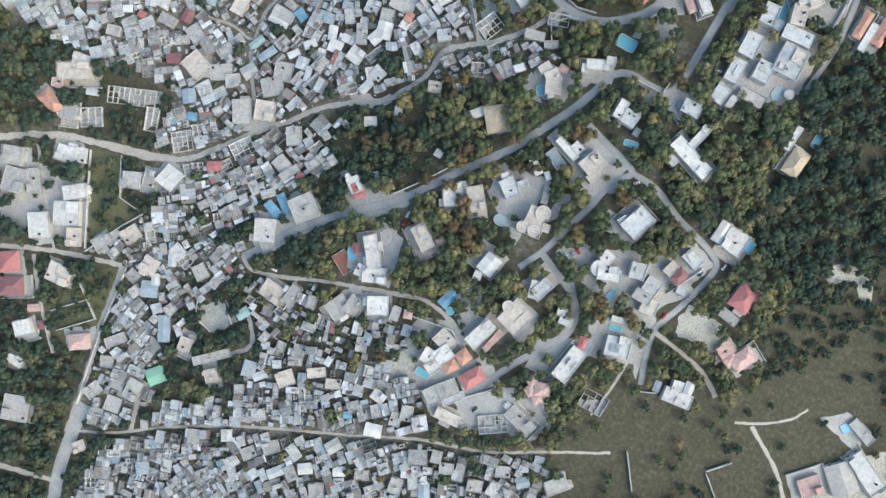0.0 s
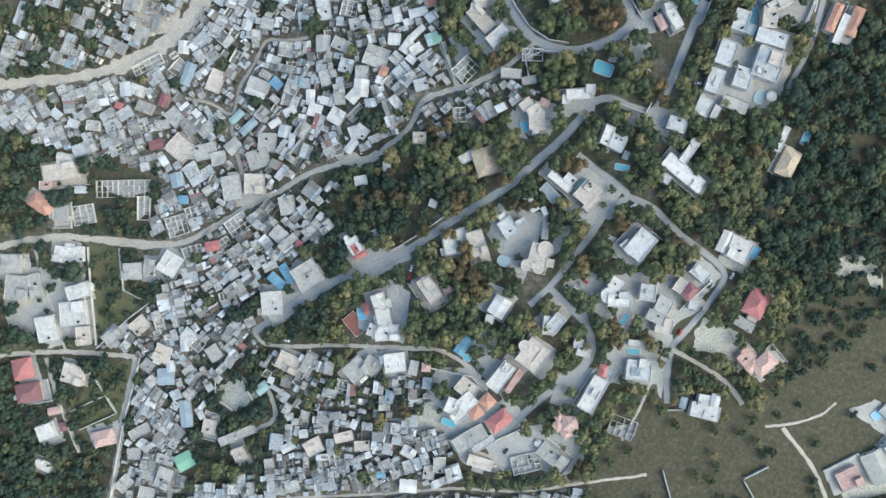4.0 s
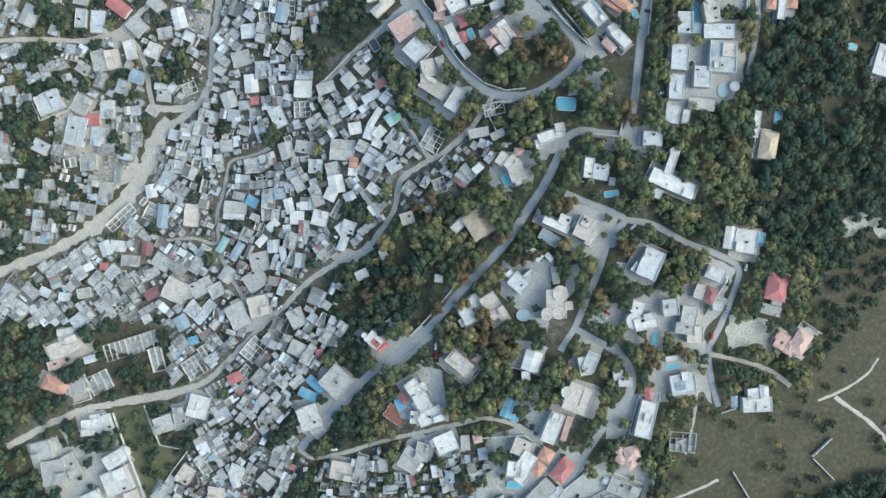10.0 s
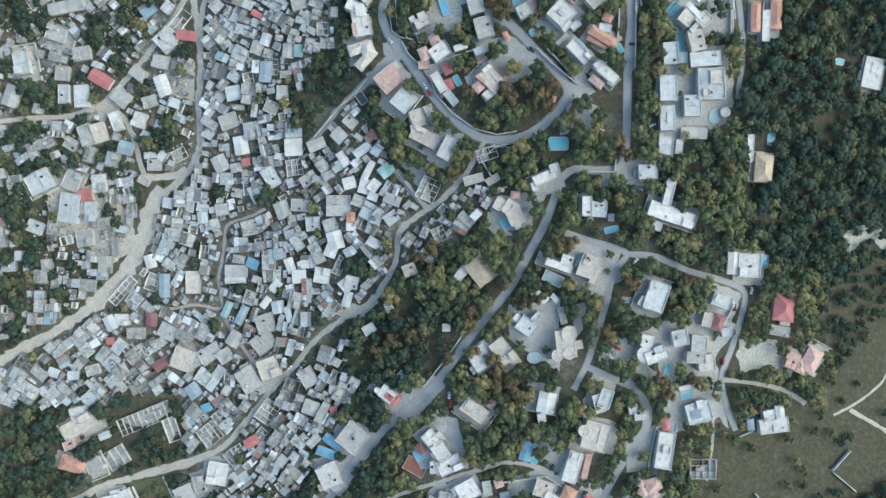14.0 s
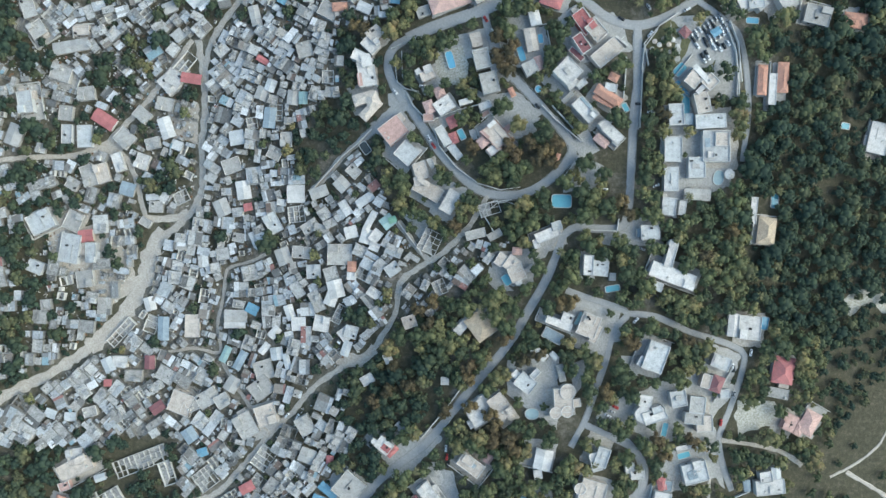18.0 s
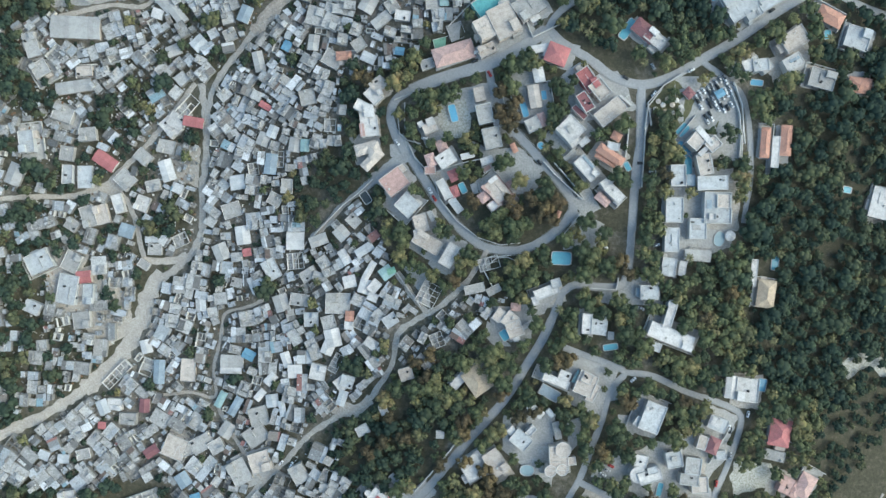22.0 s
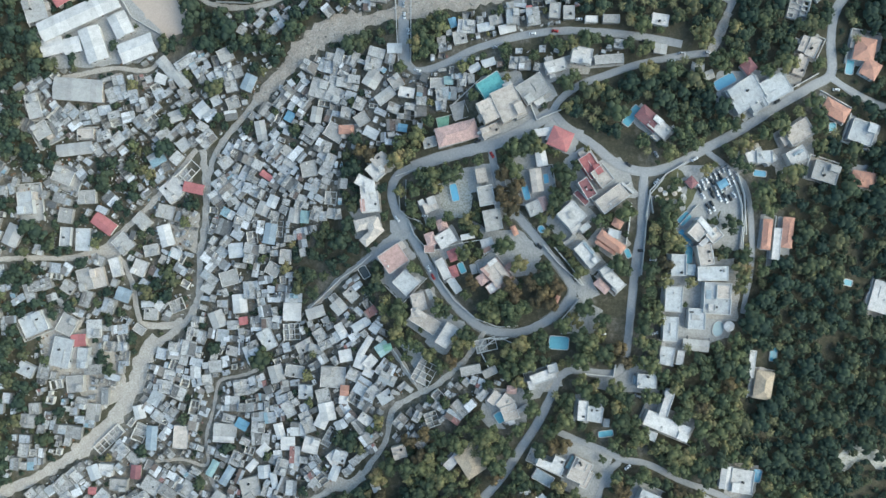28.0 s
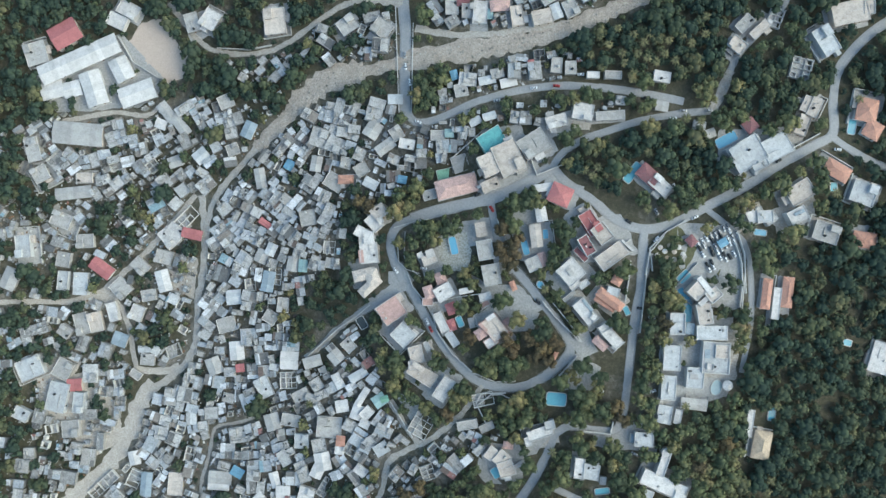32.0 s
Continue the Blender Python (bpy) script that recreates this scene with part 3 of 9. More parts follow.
road("dirt", 4.6, [(-23.6, 252.0), (0.6, 247.8), (29.4, 249.0), (53.9, 253.2), (78.2, 257.4)])
road("dirt", 3.2, [(-265.3, 180.3), (-230.3, 188.5), (-206.2, 187.9), (-198.5, 194.2)])
road("dirt", 1.5, [(-103.2, 1.8), (-86.2, 27.3)])
rr = random.Random(5)
rock = Build()
for x, y, k in RUBBLE:
    z = gz(x, y) + 0.2
    top = [(x + k * rr.uniform(0.4, 1) * math.cos(a), y + k * rr.uniform(0.4, 1) * math.sin(a)) for a in (0.3, 1.6, 2.9, 4.1, 5.3)]
    rock.add([(px, py, z - 0.2) for px, py in top] + [(x + (px - x) * 0.6, y + (py - y) * 0.6, z + k * rr.uniform(0.25, 0.7)) for px, py in top],
             [(5, 6, 7, 8, 9)] + [(i, (i + 1) % 5, 5 + (i + 1) % 5, 5 + i) for i in range(5)])
STONE = worn("river_stone", (0.5, 0.46, 0.4), (0.2, 0.18, 0.155), 0.95, 0, 0.05, 0.6, 0.8, 0.55, True)
tagged(new("rubble", rock.mesh("rubble", STONE)), "loose pale stones and boulders strewn over the ravine bed", "stones", kind="stuff")
patch("sand", [(-221.9, 237.6), (-213.9, 251.6), (-200.1, 254.9), (-185.7, 237.4), (-178.4, 229.9), (-182.7, 214.3), (-192.2, 210.8), (-207.3, 220.9)])
patch("paving", [(-286.6, 210.1), (-227.4, 243.2), (-191.4, 210.0), (-210.5, 193.5), (-269.5, 185.9)])
patch("grass", [(-211.5, -201.7), (-191.2, -196.8), (-181.0, -216.1), (-162.7, -233.3), (-179.7, -264.9), (-189.3, -251.9)])
patch("grass", [(-182.2, -284.4), (-156.8, -268.5), (-148.5, -326.2), (-172.5, -342.0), (-187.6, -324.4)])
patch("paving", [(22.6, 94.0), (43.8, 85.1), (66.6, 73.0), (64.6, 62.5), (43.4, 60.2), (33.1, 82.4)])
patch("paving", [(147.1, 135.0), (181.6, 135.6), (188.7, 111.8), (182.1, 85.2), (164.6, 85.7), (148.9, 109.1)])
patch("grass", [(131.0, 118.3), (147.2, 133.3), (160.2, 120.3), (149.7, 98.7)])
patch("pale", [(260.5, -49.8), (262.9, -41.1), (271.9, -34.7), (284.4, -33.7), (295.3, -40.4), (299.6, -50.5), (291.0, -50.9), (284.4, -44.1), (275.2, -46.9), (269.6, -51.9)])
patch("pale", [(194.8, -105.7), (220.2, -106.5), (224.4, -121.4), (195.9, -127.7)])
patch("paving", [(164.2, -119.3), (180.9, -123.5), (189.1, -164.7), (169.9, -141.6)])
patch("paving", [(-23.5, 16.9), (-1.2, 8.3), (-8.9, -2.4)])
patch("paving", [(45.8, -195.1), (67.0, -187.6), (92.5, -211.8), (68.7, -238.3), (45.0, -225.6)])
patch("paving", [(91.2, -38.3), (119.4, -46.1), (108.3, -78.2), (87.2, -70.6)])
patch("paving", [(115.2, -103.6), (136.8, -100.4), (151.4, -133.6), (118.7, -121.8)])
patch("paving", [(173.1, -72.4), (195.3, -76.6), (186.2, -105.4), (167.7, -101.2)])
patch("paving", [(34.9, -11.5), (67.0, -9.0), (63.0, -34.1), (41.6, -31.7)])
patch("paving", [(47.8, -80.9), (80.0, -77.7), (79.3, -124.9), (47.4, -102.8)])
patch("paving", [(-62.2, -163.8), (-35.3, -167.0), (-67.4, -210.3), (-82.9, -202.9)])
patch("paving", [(-4.7, -151.2), (13.7, -154.6), (20.4, -188.5), (-20.6, -189.5)])
patch("paving", [(141.1, 10.2), (105.9, 4.1), (105.7, -6.6), (144.5, -7.5)])
patch("paving", [(143.5, 80.3), (185.9, 79.4), (185.8, 30.5), (142.9, 13.7)])
patch("paving", [(167.5, 193.9), (212.0, 198.5), (216.5, 183.2), (186.6, 163.8), (168.7, 173.0)])
patch("paving", [(-9.9, 134.4), (32.3, 147.4), (35.1, 158.3), (52.4, 162.7), (56.3, 155.8), (-5.9, 129.2)])
patch("paving", [(78.8, 128.8), (112.5, 138.0), (124.4, 114.4), (87.3, 104.8)])
patch("paving", [(45.3, 137.4), (64.3, 138.5), (70.1, 103.6), (49.1, 105.7)])
patch("paving", [(22.6, 186.6), (47.1, 191.2), (63.0, 159.7), (35.6, 151.2)])
patch("paving", [(211.1, 162.0), (228.5, 163.2), (230.5, 139.0), (213.0, 137.8)])
patch("paving", [(120.6, -104.9), (172.7, -81.2), (194.7, -98.0), (170.1, -127.6), (138.0, -136.5)])
patch("paving", [(141.5, -142.9), (170.1, -127.6), (189.7, -154.6), (150.9, -167.0)])
patch("paving", [(120.1, -171.2), (150.6, -154.7), (152.2, -191.7), (122.6, -190.8)])
patch("paving", [(113.8, -212.8), (154.5, -203.3), (157.9, -231.9), (126.6, -236.2)])
patch("paving", [(93.2, -228.7), (113.8, -212.8), (126.6, -236.2), (104.0, -248.9)])
patch("paving", [(-263.9, -246.5), (-211.7, -214.4), (-187.0, -264.3), (-247.7, -282.9)])
patch("paving", [(310.0, -129.9), (325.0, -117.9), (347.8, -121.3), (343.2, -139.0)])
patch("dirt", [(-269.4, 4.1), (-233.2, 7.6), (-211.7, -16.8), (-209.7, -38.8), (-231.1, -52.2), (-244.7, -32.1), (-269.2, -27.6)])
patch("dirt", [(-188.7, 96.0), (-164.3, 90.9), (-165.4, 63.5), (-183.7, 68.2)])
patch("grass", [(174.3, 108.9), (179.2, 108.7), (181.4, 105.7), (179.5, 102.1), (174.9, 102.0), (172.7, 105.4)])
patch("pale", [(-93.2, -263.3), (-76.6, -249.7), (-62.2, -259.6), (-73.2, -274.8), (-87.8, -273.9)])
patch("pale", [(26.8, -240.3), (53.3, -225.2), (70.5, -241.6), (42.3, -253.4)])
patch("pale", [(315.9, -175.0), (330.2, -154.5), (363.2, -128.7), (384.8, -162.0), (333.3, -188.3)])
patch("paving", [(89.0, 50.7), (106.3, 42.9), (106.2, 28.8), (81.6, 26.2)])
patch("paving", [(47.7, -212.4), (47.5, -197.0), (52.8, -192.2), (59.1, -196.0), (56.7, -207.6), (53.5, -215.6)])
patch("paving", [(66.5, -183.1), (73.1, -176.2), (84.9, -176.0), (77.8, -191.1)])
patch("paving", [(111.2, -211.3), (122.9, -206.2), (134.1, -213.8), (131.2, -225.4), (115.6, -221.8)])
patch("paving", [(109.2, -50.6), (120.4, -55.2), (118.1, -68.0), (106.0, -68.4)])
patch("paving", [(105.3, -109.5), (118.9, -109.1), (115.9, -120.6), (103.8, -116.7)])
patch("paving", [(119.4, -76.6), (128.3, -76.9), (129.9, -89.5), (119.9, -91.0)])
patch("paving", [(60.8, -3.1), (80.2, -0.3), (71.1, -14.3), (58.6, -19.2)])
patch("paving", [(62.6, -161.3), (77.0, -163.3), (76.8, -176.3), (60.6, -174.3)])
patch("paving", [(87.3, -81.2), (98.0, -79.7), (94.1, -97.6), (89.8, -103.0)])
patch("paving", [(77.6, 134.6), (91.5, 133.4), (89.3, 122.7), (80.9, 118.8)])
patch("paving", [(6.6, 126.8), (22.7, 127.3), (22.5, 117.2), (14.6, 110.8), (5.1, 119.5)])
patch("paving", [(150.4, 55.8), (166.1, 56.6), (166.1, 32.0), (150.3, 31.1)])
patch("paving", [(37.0, 124.2), (46.0, 120.9), (45.4, 99.5), (38.7, 93.9), (39.6, 110.0)])
patch("pale", [(37.9, -233.3), (48.9, -220.1), (63.4, -226.1), (56.1, -237.8), (43.3, -241.4)])
patch("pale", [(192.0, -115.4), (199.8, -106.3), (218.9, -108.4), (216.9, -117.1), (200.7, -125.7)])
patch("dirt", [(-236.0, 63.6), (-224.0, 69.3), (-218.3, 61.3), (-224.5, 55.4), (-240.3, 51.7), (-247.9, 55.7)])
patch("dirt", [(-80.3, -72.5), (-74.2, -66.8), (-64.5, -78.3), (-46.9, -80.3), (-40.9, -72.8), (-36.4, -78.5), (-49.0, -89.7), (-64.6, -87.8), (-76.4, -80.2)])
patch("paving", [(31.1, 89.9), (52.9, 89.9), (68.3, 76.5), (59.7, 64.0), (48.8, 70.5), (39.7, 75.0), (29.0, 77.3)])
patch("pale", [(0.2, 117.2), (18.7, 120.7), (22.2, 109.3), (21.5, 96.7), (10.1, 95.1), (2.4, 103.1)])
patch("paving", [(-30.3, 92.6), (-18.4, 95.0), (-13.2, 87.9), (-21.4, 80.1), (-29.9, 84.5)])
patch("paving", [(95.9, 66.8), (103.7, 53.1), (95.5, 45.6), (86.1, 57.4)])
patch("paving", [(36.1, -20.1), (51.1, -35.9), (42.1, -37.7), (34.4, -30.2)])
patch("paving", [(-24.8, -126.0), (-9.9, -133.4), (-0.4, -126.0), (6.8, -133.4), (-14.3, -156.0), (-27.7, -161.8), (-31.3, -154.3)])
patch("paving", [(-6.7, -150.3), (6.4, -148.3), (9.6, -165.1), (-1.4, -161.5)])
patch("paving", [(176.0, 118.3), (187.2, 119.0), (189.4, 85.9), (180.2, 81.9), (173.7, 99.0)])
wall("boundary_wall", [(-20.9, 119.2), (-20.5, 102.7), (-13.3, 93.7), (-8.5, 90.7)])
wall("boundary_wall", [(-17.1, 91.5), (-13.5, 83.9), (-3.4, 73.2), (15.0, 79.6), (33.0, 83.6)])
wall("boundary_wall", [(0.2, 68.2), (3.6, 57.0), (14.2, 43.6), (28.4, 32.7), (42.6, 28.3), (55.0, 29.9)])
wall("boundary_wall", [(-82.5, 30.6), (-61.1, 52.7), (-49.9, 61.2), (-41.1, 69.8)])
wall("boundary_wall", [(49.6, 21.9), (34.6, 20.1), (31.7, 13.8), (40.3, -1.7)])
wall("boundary_wall", [(-23.6, 8.5), (-7.2, -13.0)])
wall("boundary_wall", [(19.2, -98.1), (7.2, -115.0), (-8.0, -133.7)])
wall("boundary_wall", [(129.6, 104.5), (128.4, 66.2)])
wall("boundary_wall", [(189.4, 106.5), (189.3, 75.3)])
wall("boundary_wall", [(74.5, 80.5), (85.4, 68.7), (93.6, 57.8)])
wall("boundary_wall", [(-211.6, -203.5), (-184.3, -267.4)])
wall("boundary_wall", [(-190.2, -196.7), (-177.5, -223.4), (-163.6, -225.0)])
wall("boundary_wall", [(-177.8, -291.1), (-156.1, -309.2), (-178.6, -330.9)])
wall("boundary_wall", [(-169.3, -301.2), (-188.3, -319.9)])
wall("boundary_wall", [(-204.4, -310.1), (-181.8, -339.7), (-174.8, -347.7)])
wall("boundary_wall", [(-94.3, -259.3), (-90.8, -270.8), (-76.0, -275.2)])
wall("boundary_wall", [(-77.0, -252.0), (-64.5, -262.9)])
wall("boundary_wall", [(-183.5, -269.2), (-167.4, -240.4), (-155.4, -222.9)])
wall("boundary_wall", [(-151.2, -263.2), (-150.0, -285.2), (-149.0, -312.3), (-146.4, -343.7), (-142.7, -372.6)])
wall("boundary_wall", [(-228.4, 240.5), (-217.4, 223.7), (-191.4, 210.3)])
wall("boundary_wall", [(133.1, 104.5), (130.4, 118.2), (140.0, 129.3), (151.4, 137.0)])
wall("boundary_wall", [(182.8, 132.2), (188.3, 118.7), (191.0, 94.6)])
wall("boundary_wall", [(51.1, 178.4), (59.3, 159.3), (76.0, 167.2)])
wall("boundary_wall", [(6.0, 167.6), (22.7, 184.5)])
wall("boundary_wall", [(191.5, 170.1), (211.9, 184.6), (229.1, 195.5)])
wall("boundary_wall", [(-158.0, 235.8), (-136.0, 235.3), (-120.3, 238.7)])
wall("boundary_wall", [(190.1, -84.0), (178.2, -106.7)])
wall("boundary_wall", [(216.4, -86.3), (233.5, -93.6)])
wall("boundary_wall", [(207.7, -208.6), (224.0, -230.7)])
wall("boundary_wall", [(260.8, -196.0), (272.9, -183.2)])
wall("boundary_wall", [(261.8, -197.7), (278.0, -211.3)])
wall("boundary_wall", [(42.6, -196.7), (69.5, -192.4), (88.7, -205.0)])
wall("boundary_wall", [(68.6, -237.9), (91.5, -233.5), (110.4, -214.3)])
wall("boundary_wall", [(32.5, 12.6), (40.6, 20.0), (47.0, 20.7), (52.3, 18.7)])
wall("boundary_wall", [(32.5, 11.8), (41.1, -2.3)])
wall("boundary_wall", [(94.8, 2.8), (115.1, 2.1), (116.2, 9.8)])
wall("boundary_wall", [(-28.0, 121.3), (-15.3, 126.0), (-6.2, 128.1)])
wall("boundary_wall", [(-25.1, 109.3), (-23.8, 99.4), (-18.4, 94.9), (-9.8, 92.7)])
wall("boundary_wall", [(117.9, 84.8), (119.0, 96.0), (119.6, 110.0)])
wall("boundary_wall", [(129.0, 101.8), (130.6, 115.8), (138.6, 126.6)])
wall("boundary_wall", [(181.9, 125.5), (186.9, 113.6), (188.5, 99.8), (188.1, 85.9)])
wall("boundary_wall", [(190.9, -171.4), (204.5, -165.9)])
wall("boundary_wall", [(80.3, 34.1), (91.5, 48.9)])
wall("boundary_wall", [(67.9, 81.1), (76.3, 72.0), (92.7, 57.8)])
wall("boundary_wall", [(36.7, 130.1), (41.8, 121.5), (44.3, 111.0)])
bridge_parapet([(-37.6, 266.2), (-30.3, 195.6)])
bridge_parapet([(-25.2, 255.0), (-22.2, 195.8)])


# ---- houses ----
def hip_roof(w, d, h, over=0.4):
    w, d = w + 2 * over, d + 2 * over
    b = Build()
    long_x = w >= d
    k = min(w, d) / 2
    e = max(0.01, max(w, d) / 2 - k)
    r0, r1 = ((-e, 0), (e, 0)) if long_x else ((0, -e), (0, e))
    v = [(-w / 2, -d / 2, 0), (w / 2, -d / 2, 0), (w / 2, d / 2, 0), (-w / 2, d / 2, 0)]
    v += [(x, y, -0.18) for x, y, _ in v]
    v += [(*r0, h), (*r1, h)]
    f = [(0, 1, 9, 8), (2, 3, 8, 9), (1, 2, 9), (3, 0, 8)] if long_x else [(1, 2, 9, 8), (3, 0, 8, 9), (0, 1, 8), (2, 3, 9)]
    b.add(v, f + [(4, 5, 1, 0), (5, 6, 2, 1), (6, 7, 3, 2), (7, 4, 0, 3), (7, 6, 5, 4)])
    L = 2 * e + 0.6
    cap = Build().box(0, 0, h - 0.06, L if long_x else 0.35, 0.35 if long_x else L, 0.16)
    return b, cap


def parapet_ring(w, d, h, t=0.22):
    b = Build()
    b.box(0, -d / 2 + t / 2, 0, w, t, h).box(0, d / 2 - t / 2, 0, w, t, h)
    b.box(-w / 2 + t / 2, 0, 0, t, d - 2 * t, h).box(w / 2 - t / 2, 0, 0, t, d - 2 * t, h)
    return b


window_mesh = Build().box(0, 0, 0, 1.5, 0.08, 1.2).mesh("window_pane", GLASS)
frame_mesh = Build().box(0, 0, -0.1, 1.75, 0.05, 0.1).box(0, 0, 1.2, 1.75, 0.05, 0.1).box(-0.8, 0, 0, 0.1, 0.05, 1.2).box(0.8, 0, 0, 0.1, 0.05, 1.2).mesh("window_frame", COPING)
door_mesh = Build().box(0, 0, 0, 1.0, 0.08, 2.1).mesh("door", WOOD)
tank_mesh = Build().tube(0, 0, 0, 0.75, 1.5, 14, 0.72, 0.25).tube(0, 0, 1.72, 0.2, 0.12, 8).mesh("water_tank", BLACK_TANK)
tank_white = Build().tube(0, 0, 0, 0.75, 1.5, 14, 0.72, 0.25).tube(0, 0, 1.72, 0.2, 0.12, 8).mesh("water_tank", COPING)
ac_mesh = Build().box(0, 0, 0, 1.0, 0.5, 0.8).box(0, 0, 0.8, 0.6, 0.4, 0.05).mesh("air_conditioner", COPING)

FLAT_WORDS = {"flat": "house with a flat stained concrete roof and low parapet", "tile": "house under a hipped clay tile roof",
              "sheet": "building under a low sheet metal roof"}


def openings(w, d, h, body, r):
    """Windows and a door on the walls of one block."""
    if min(w, d) < 5 or h < 3.4:
        return
    for side in range(4):
        span, off, rot = ((w, d / 2, 180), (d, w / 2, -90), (w, d / 2, 0), (d, w / 2, 90))[side]
        if side in (1, 3) and r.random() < 0.85 or side == 2 and r.random() < 0.4:
            continue
        for u in ([-span / 4, span / 4] if span > 9 else [0]):
            p = pose(0, 0, 0, 0, 0, rot) @ pose(u, off + 0.02, h - 2.3)
            if side == 0 and u <= 0:
                ob = part("door", door_mesh, body)
                ob.matrix_basis = pose(0, 0, 0, 0, 0, rot) @ pose(u, off + 0.02, max(0.2, h - 3.2))
                continue
            ob = part("window", window_mesh, body)
            ob.matrix_basis = p
            if r.random() < 0.1:
                fr = part("window_frame", frame_mesh, ob)
                fr.matrix_basis = pose(0, 0.04, 0)


house_count = 0


def forecourt(x, y, w, d, rot, r, reach=(0.6, 1.2, 2.5, 5.0)):
    """Uneven paved ground round one villa, following the slope."""
    sides = [r.choice(reach) for _ in range(4)]
    c, s = math.cos(radians(rot)), math.sin(radians(rot))
    us = np.linspace(-w / 2 - sides[0], w / 2 + sides[1], 9)
    vs = np.linspace(-d / 2 - sides[2], d / 2 + sides[3], 9)
    verts = []
    for j, v in enumerate(vs):
        for i, u in enumerate(us):
            edge = i in (0, 8) or j in (0, 8)
            a, b = (u * r.uniform(0.93, 1.04), v * r.uniform(0.93, 1.04)) if edge else (u, v)
            px, py = x + c * a - s * b, y + s * a + c * b
            verts.append((px, py, gz(px, py) + (0.03 if edge else 0.12) + 0.0004 * house_count))
            wet[cells(px, py)] = True
    wet[cells(*rect_points(x, y, us[-1] - us[0], vs[-1] - vs[0], rot))] = True
    f = [(j * 9 + i, j * 9 + i + 1, j * 9 + i + 10, j * 9 + i + 9) for j in range(8) for i in range(8)]
    surf = r.choice(["paving", "concrete", "concrete", "dirt"])
    corner = [(us[0], vs[0]), (us[-1], vs[0]), (us[-1], vs[-1]), (us[0], vs[-1])]
    at = [(x + c * u * 1.03 - s * v * 1.03, y + s * u * 1.03 + c * v * 1.03) for u, v in corner]
    k = r.randrange(4)
    line = [at[k], at[(k + 1) % 4], at[(k + 2) % 4]]
    clear = all(not taken[cells(pa[0] + (pb[0] - pa[0]) * q / 9, pa[1] + (pb[1] - pa[1]) * q / 9)] for pa, pb in zip(line, line[1:]) for q in range(10))
    if clear and r.random() < 0.8:
        wall("garden_wall", line, 1.8, 0.25, "pale plastered garden wall round a villa yard")
    tagged(new("yard", mesh_of("yard", verts, f, SURF[surf])), "pale paved yard round a villa", "ground", kind="structure")


